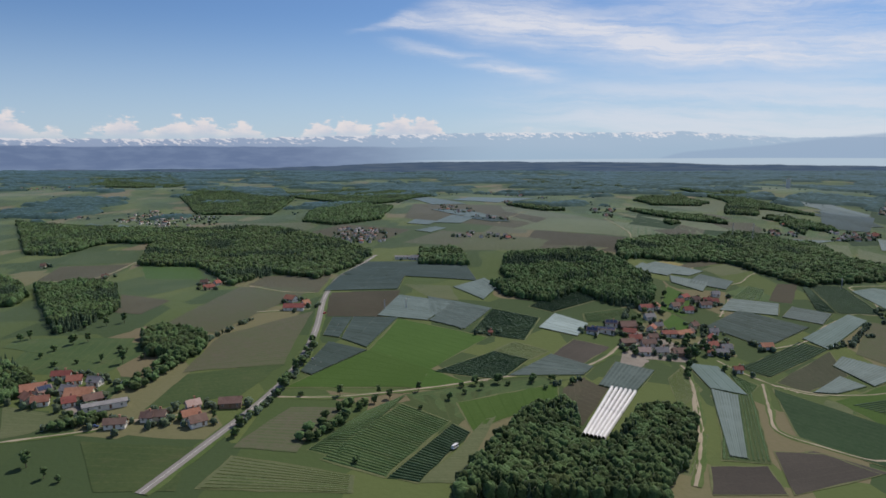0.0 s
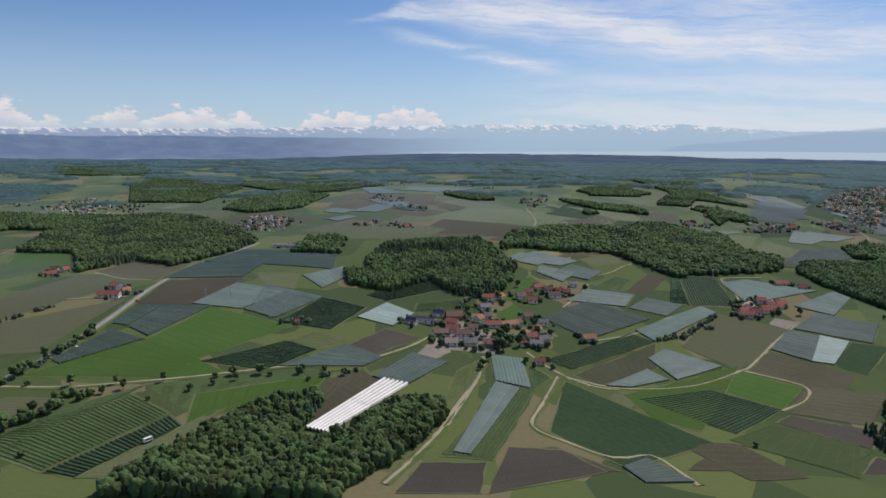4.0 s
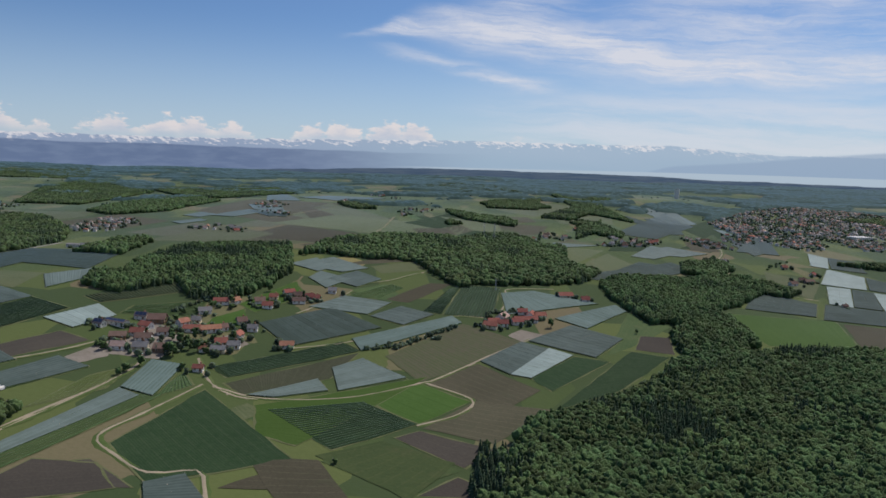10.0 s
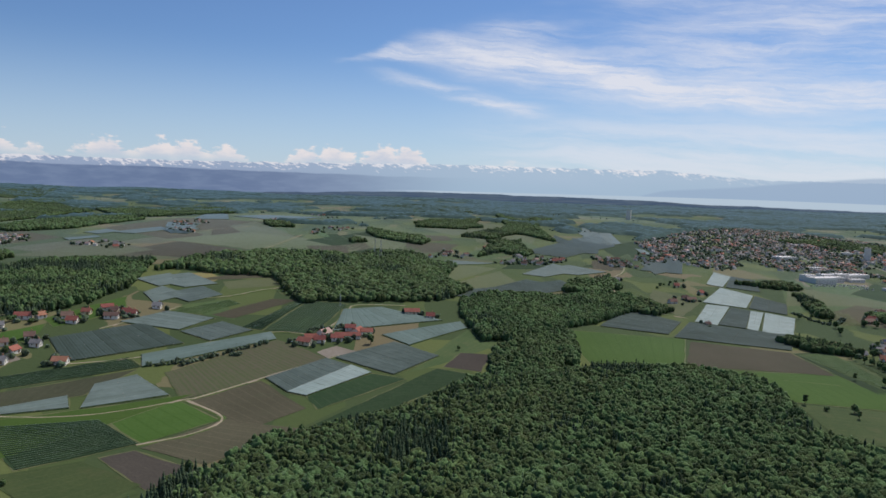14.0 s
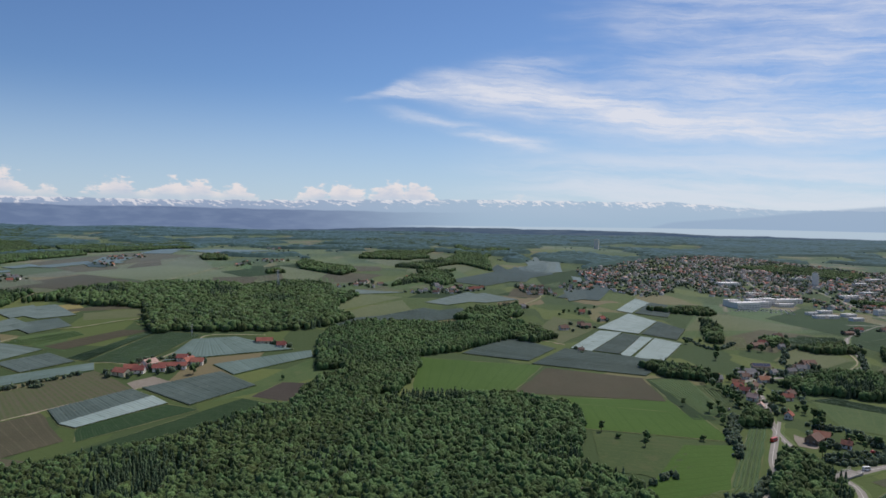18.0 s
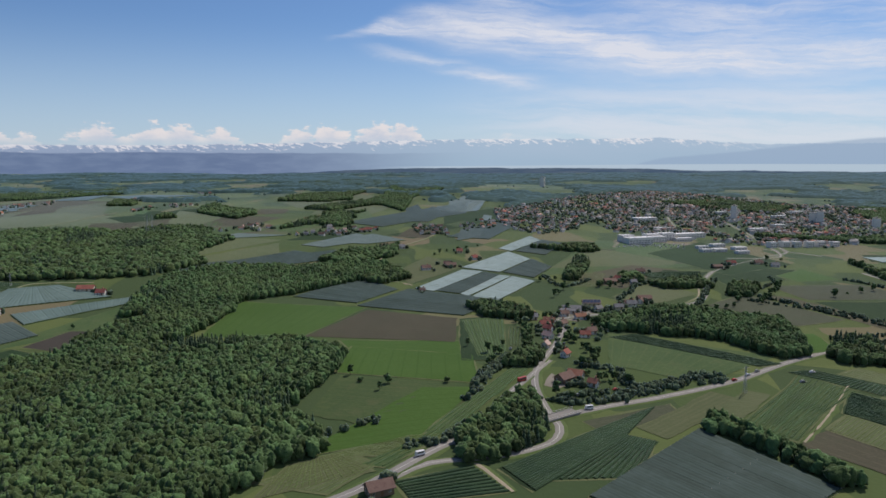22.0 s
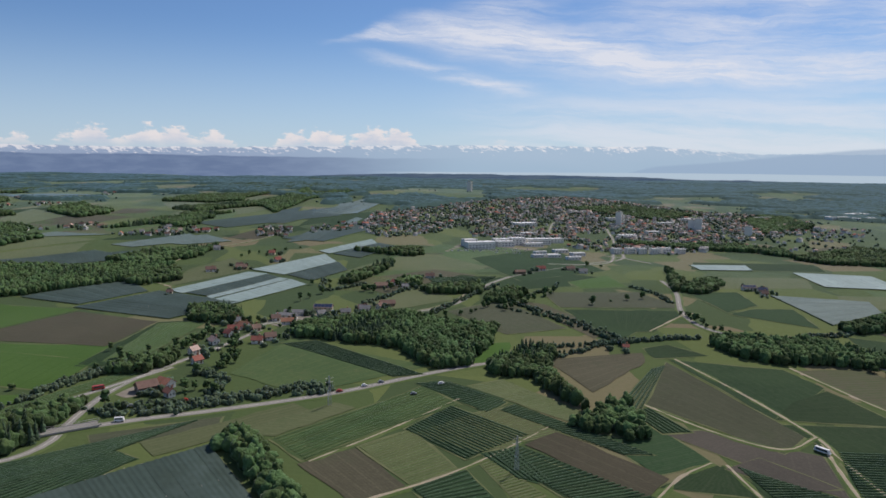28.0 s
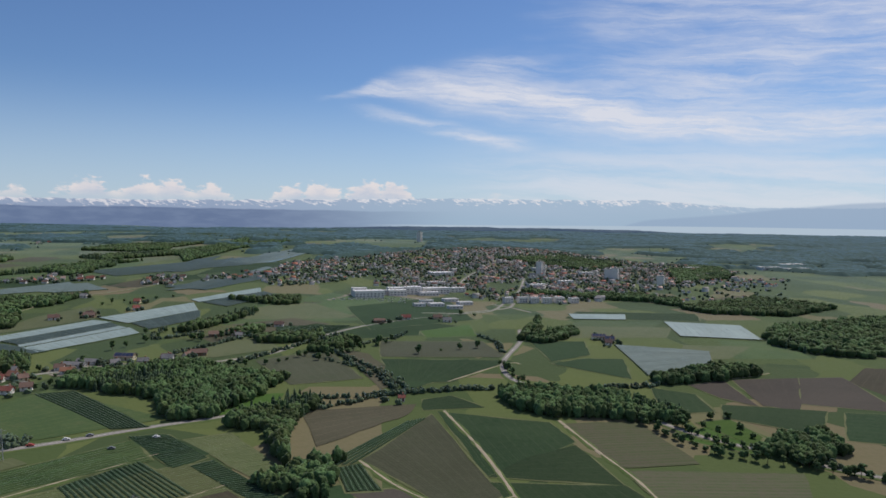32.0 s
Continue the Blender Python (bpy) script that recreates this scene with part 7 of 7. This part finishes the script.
def town_roofs(name, poly, n, gap, label, green_share=1.2):
    """The joined mass of small houses of a town: walls and gabled roofs, and garden trees between them."""
    spots = np.array(scatter(n, poly, gap))
    lots = np.array([noise.noise(Vector((x / 55, y / 70, 2.0))) + 0.5 * noise.noise(Vector((x / 22, y / 26, 7.0))) for x, y in spots])
    spots = spots[(lots > -0.18) & ~open_town(spots)]
    base_v = np.array([(-1, -1, -1), (1, -1, -1), (1, 1, -1), (-1, 1, -1), (-1, -1, 0), (1, -1, 0), (1, 1, 0), (-1, 1, 0), (-1, 0, 1), (1, 0, 1)], float)
    wall_f = np.array([(0, 1, 5), (0, 5, 4), (2, 3, 7), (2, 7, 6), (1, 2, 6), (1, 6, 5), (3, 0, 4), (3, 4, 7), (5, 6, 9), (7, 4, 8)])
    roof_v = np.array([(-1.1, -1.15, -0.12), (1.1, -1.15, -0.12), (1.1, 0, 1.06), (-1.1, 0, 1.06), (1.1, 1.15, -0.12), (-1.1, 1.15, -0.12),
                       (-1.1, -1.15, -0.04), (1.1, -1.15, -0.04), (1.1, 0, 1.14), (-1.1, 0, 1.14), (1.1, 1.15, -0.04), (-1.1, 1.15, -0.04)], float)
    roof_f = np.array([(6, 7, 8), (6, 8, 9), (9, 8, 10), (9, 10, 11), (0, 3, 2), (0, 2, 1), (3, 5, 4), (3, 4, 2), (0, 1, 7), (0, 7, 6), (4, 5, 11), (4, 11, 10), (1, 2, 8), (1, 8, 7), (2, 4, 10), (2, 10, 8), (3, 0, 6), (3, 6, 9), (5, 3, 9), (5, 9, 11)])
    groups = {}
    wv, wf = [], []
    for x, y in spots:
        a = radians(rng.choice([0, 90, 25, 115]) + rng.normal(0, 5))
        L, W, h = rng.uniform(1.9, 3.4), rng.uniform(1.5, 2.2), rng.uniform(2.0, 3.4)
        if rng.random() < 0.1:
            L, W, h = L * 1.8, W * 1.5, h * 1.5
        z = at(x, y)
        m = np.array([[math.cos(a), -math.sin(a)], [math.sin(a), math.cos(a)]])
        def put(v):
            w = v * np.array([L, W, 1.0])
            zz = np.where(v[:, 2] <= -0.9, z - 1.0, z + h + v[:, 2] * W * 0.75)
            return np.column_stack([w[:, :2] @ m.T + np.array([x, y]), zz])
        wf.append(wall_f + 10 * len(wv))
        wv.append(put(base_v))
        key = rng.choice(["o", "r", "b", "g", "p"], p=[0.05, 0.10, 0.38, 0.39, 0.08])
        rv, rf = groups.setdefault(key, ([], []))
        rf.append(roof_f + 12 * len(rv))
        rv.append(put(roof_v))
    top = new(name, None)
    tagged(child("wall", mesh_from("wall", np.concatenate(wv), np.concatenate(wf), M_WALLS[0]), top), "pale rendered house walls", kind="stuff")
    for key, (rv, rf) in groups.items():
        tagged(child("roof", mesh_from("roof", np.concatenate(rv), np.concatenate(rf), M_ROOF[key]), top), ROOF_WORDS[key] + " roofs", kind="stuff")
    green = np.array(scatter(int(n * green_share), poly, gap * 0.45)) + 2.0
    green = green[~open_town(green)]
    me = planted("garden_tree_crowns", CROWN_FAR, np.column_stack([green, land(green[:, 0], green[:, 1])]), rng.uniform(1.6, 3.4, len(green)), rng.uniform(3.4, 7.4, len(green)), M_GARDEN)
    tagged(child("garden_tree_crowns", me, top), "garden trees between houses", kind="stuff")
    tagged(top, label, "town", kind="stuff")


town_roofs("town", TOWN, 2700, 5.8, "small town of tiled houses with trees between them", 1.5)


def village(n, *poly):
    town_roofs("village", poly, n, 7.0, "distant village of tiled houses among trees", 1.3)


village(180, (1444, 1409), (1613, 1503), (1887, 1383), (1722, 1110), (1518, 1060), (1449, 1148))
village(68, (-183, 1059), (-183, 1204), (-121, 1180), (-76, 1096), (-88, 1024), (-137, 1014))
village(90, (-729, 1505), (-761, 1770), (-491, 1519), (-432, 1317), (-532, 1310))
hamlet(9, (14, 1053), (41, 1095), (120, 1000), (87, 993))
hamlet(10, (-31, 1557), (23, 1767), (66, 1443), (40, 1362))
hamlet(9, (280, 1359), (365, 1674), (355, 1416), (298, 1268))
hamlet(14, (118, 2177), (224, 2367), (371, 2097), (267, 1849))
hamlet(18, (622, 1078), (664, 1176), (746, 1169), (686, 1101))
hamlet(14, (853, 1216), (919, 1320), (969, 1287), (886, 1172))
hamlet(16, (794, 1121), (803, 1234), (841, 1218), (848, 1131))
hamlet(10, (1303, 1117), (1353, 1206), (1429, 1140), (1396, 1075))
hamlet(10, (-1648, 2640), (-1942, 3287), (-1556, 3006), (-1336, 2355))
hamlet(8, (-933, 1680), (-1033, 1928), (-941, 1845), (-831, 1595))
hamlet(8, (607, 1207), (624, 1285), (673, 1287), (653, 1194))
hamlet(8, (503, 1060), (562, 1172), (590, 1141), (540, 1068))
hamlet(5, (96, 1252), (125, 1246), (72, 1341), (42, 1350))
hamlet(6, (170, 1626), (195, 1624), (159, 1721), (131, 1725))

# garden trees beside the houses
GARDENS = [(x + rng.uniform(6, 13) * math.cos(t), y + rng.uniform(6, 13) * math.sin(t)) for x, y in HOMES for t in rng.uniform(0, 6.28, int(rng.integers(2, 6)))]
GARDENS = np.array(GARDENS)
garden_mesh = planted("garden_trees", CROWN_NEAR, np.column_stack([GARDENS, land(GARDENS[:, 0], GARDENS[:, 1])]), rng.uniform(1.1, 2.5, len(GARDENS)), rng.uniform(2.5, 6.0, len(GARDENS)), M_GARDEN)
tagged(new("garden_trees", garden_mesh), "green garden trees and bushes beside village houses", "trees", kind="stuff")


# ---- vehicles, pylons, bridge ----
def wheel_mesh(r):
    bm = bmesh.new()
    bmesh.ops.create_cone(bm, cap_ends=True, segments=14, radius1=r, radius2=r, depth=0.22, matrix=Matrix.Rotation(math.pi / 2, 4, "X"))
    bmesh.ops.bevel(bm, geom=[e for e in bm.edges if abs(e.verts[0].co.y - e.verts[1].co.y) < 0.01], offset=0.04, segments=1, affect="EDGES")
    return bm_mesh("wheel", bm, M_TYRE)


WHEEL = wheel_mesh(0.33)
SIZES = {"car": (3.8, 1.6, 0.75, 1.4), "van": (4.6, 1.8, 1.0, 2.1), "bus": (6.5, 1.9, 0.9, 2.3), "trailer": (7.5, 2.0, 0.9, 2.3)}
paint_turn = [0]


def vehicle(kind, x, y, turn):
    """A parked or passing car, van or bus at rest on the road."""
    L, W, belt, top = SIZES[kind]
    k = 0 if kind in ("van", "trailer") else 2 if kind == "bus" else paint_turn[0] % 5
    paint_turn[0] += 1
    colour = ("white", "grey", "red", "black", "blue")[k]
    root = tagged(new(kind, None), f"{colour} {kind} standing on the road", kind, "vehicles on the roads")
    root.matrix_basis = pose(x, y, at(x, y) + 0.4, 0, 0, turn)
    bm = bmesh.new()
    box(bm, -L / 2, -W / 2, 0.25, L / 2, W / 2, belt)
    bmesh.ops.bevel(bm, geom=bm.edges[:], offset=0.12, segments=2, affect="EDGES")
    child("body", bm_mesh("body", bm, CAR_PAINT[k]), root)
    bm = bmesh.new()
    a, b = (-L * 0.34, L * 0.2) if kind == "car" else (-L * 0.48, L * 0.44)
    box(bm, a, -W * 0.46, belt - 0.05, b, W * 0.46, top)
    for v in bm.verts:
        if v.co.z > belt:
            v.co.x *= 0.78 if kind == "car" else 0.97
            v.co.y *= 0.86
    bmesh.ops.bevel(bm, geom=bm.edges[:], offset=0.08, segments=1, affect="EDGES")
    cabin = child("cabin", bm_mesh("cabin", bm, CAR_PAINT[k]), root)
    for s in (-1, 1):
        bm = bmesh.new()
        box(bm, a * 0.8, s * W * 0.44 - 0.03, belt + 0.1, b * 0.8, s * W * 0.44 + 0.03, belt + (top - belt) * 0.75)
        child("side_window", bm_mesh("side_window", bm, M_GLASS), cabin)
    for s in (-1, 1):
        for e in (-0.31, 0.31):
            w = child("wheel", WHEEL, root)
            w.matrix_basis = Matrix.Translation((e * L, s * (W / 2 - 0.08), 0.33))


vehicle("car", 1006, 504, 22)
vehicle("car", 1015, 511, 22)
vehicle("car", 993, 494, 22)
vehicle("van", 894, 445, 12)
vehicle("bus", 865, 488, 35)
vehicle("van", 806, 390, 30)
vehicle("car", 892, 464, 20)
vehicle("car", 916, 474, 20)
vehicle("car", 906, 569, 60)
vehicle("car", -177, 335, 15)
vehicle("van", 6, 330, 55)
vehicle("car", -86, 442, 70)
vehicle("car", -98, 559, 75)
vehicle("car", -107, 352, 45)
vehicle("trailer", 1228, 429, -60)
vehicle("car", 1050, 511, 12)
vehicle("car", 1034, 493, 12)
vehicle("van", 1331, 551, -25)
vehicle("car", 1376, 500, -20)
vehicle("car", 1391, 483, -20)
vehicle("car", 891, 565, 80)
vehicle("car", 867, 556, 70)


def parked_car():
    """A small car seen from far off: body and cabin."""
    root = tagged(new("car", None), "parked car on the paved yard before the halls", "car", "parked cars")
    bm = bmesh.new()
    box(bm, -1.9, -0.8, 0.2, 1.9, 0.8, 0.8)
    bmesh.ops.bevel(bm, geom=bm.edges[:], offset=0.12, segments=1, affect="EDGES")
    child("body", bm_mesh("body", bm, CAR_PAINT[0]), root)
    bm = bmesh.new()
    box(bm, -1.1, -0.7, 0.75, 0.8, 0.7, 1.35)
    bmesh.ops.bevel(bm, geom=bm.edges[:], offset=0.15, segments=1, affect="EDGES")
    child("cabin", bm_mesh("cabin", bm, M_GLASS), root, "dark glazed cabin")
    return root


LOT = parked_car()
first_spot = True
for row in range(6):
    for k in range(12):
        if rng.random() < 0.3:
            continue
        x, y = patch((1080, 1060), (1182, 1064), (1204, 1122), (1108, 1084), (k + 0.5) / 12, row / 6) + rng.normal(0, 0.5, 2)
        m = pose(x, y, at(x, y) + 0.35, 0, 0, 105 + rng.normal(0, 3))
        if first_spot:
            LOT.matrix_basis, first_spot = m, False
        else:
            copy_thing(LOT, m)


def pylon(x, y, H):
    """A slim steel mast with crossed braces and cross arms."""
    root = tagged(new("pylon", None), "slim grey steel power line mast in a field", "pylon", "power line masts")
    root.matrix_basis = pose(x, y, at(x, y), 0, 0, 25)
    def bar(bm, p, q, r):
        p, q = Vector(p), Vector(q)
        rot = (q - p).to_track_quat("Z", "Y").to_matrix().to_4x4()
        bmesh.ops.create_cone(bm, cap_ends=True, segments=5, radius1=r, radius2=r, depth=(q - p).length, matrix=Matrix.Translation((p + q) / 2) @ rot)
    w = H * 0.055
    for sx in (-1, 1):
        for sy in (-1, 1):
            bm = bmesh.new()
            bar(bm, (sx * w, sy * w, -0.5), (sx * w * 0.2, sy * w * 0.2, H), 0.09)
            child("leg", bm_mesh("leg", bm, M_STEEL), root)
    n = 7
    for i in range(n):
        z0, z1 = H * i / n, H * (i + 1) / n
        a, b = w * (1 - 0.8 * i / n), w * (1 - 0.8 * (i + 1) / n)
        for s in (-1, 1):
            bm = bmesh.new()
            bar(bm, (-a, s * a, z0), (b, s * b, z1), 0.05)
            bar(bm, (s * a, -a, z0), (s * b, b, z1), 0.05)
            child("brace", bm_mesh("brace", bm, M_STEEL), root)
    for z in (0.8, 0.93):
        bm = bmesh.new()
        bar(bm, (-H * 0.14, 0, H * z), (H * 0.14, 0, H * z), 0.08)
        child("cross_arm", bm_mesh("cross_arm", bm, M_STEEL), root)


pylon(990, 474, 16)
pylon(1079, 407, 16)
pylon(452, 999, 30)
pylon(-32, 586, 9)
pylon(-50, 579, 9)
pylon(431, 733, 12)
pylon(441, 1044, 24)


def bridge(x, y, turn):
    """The short concrete bridge that carries the main road over the side road."""
    root = tagged(new("bridge", None), "short concrete road bridge with steel railings", "bridge")
    root.matrix_basis = pose(x, y, at(x, y) + 0.2, 0, 0, turn)
    bm = bmesh.new()
    box(bm, -13, -3.4, 0.2, 13, 3.4, 0.75)
    child("deck", bm_mesh("deck", bm, M_CONC), root)
    for s in (-1, 1):
        bm = bmesh.new()
        box(bm, -14, s * 3.3 - 0.2, 0.75, 14, s * 3.3 + 0.2, 1.05)
        child("kerb", bm_mesh("kerb", bm, M_CONC), root)
        bm = bmesh.new()
        box(bm, -14, s * 3.3 - 0.05, 1.9, 14, s * 3.3 + 0.05, 2.0)
        child("handrail", bm_mesh("handrail", bm, M_STEEL), root)
        for i in range(11):
            bm = bmesh.new()
            u = -13.5 + i * 2.7
            box(bm, u - 0.05, s * 3.3 - 0.05, 1.05, u + 0.05, s * 3.3 + 0.05, 1.9)
            child("rail_post", bm_mesh("rail_post", bm, M_STEEL), root)
        bm = bmesh.new()
        box(bm, s * 11 - 1.0, -3.6, -2.5, s * 11 + 1.0, 3.6, 0.2)
        child("abutment", bm_mesh("abutment", bm, M_CONC), root)
    bm = bmesh.new()
    box(bm, -13, -2.6, 0.75, 13, 2.6, 0.79)
    child("carriageway", bm_mesh("carriageway", bm, M_ROAD), root)


bridge(875, 434, 32)
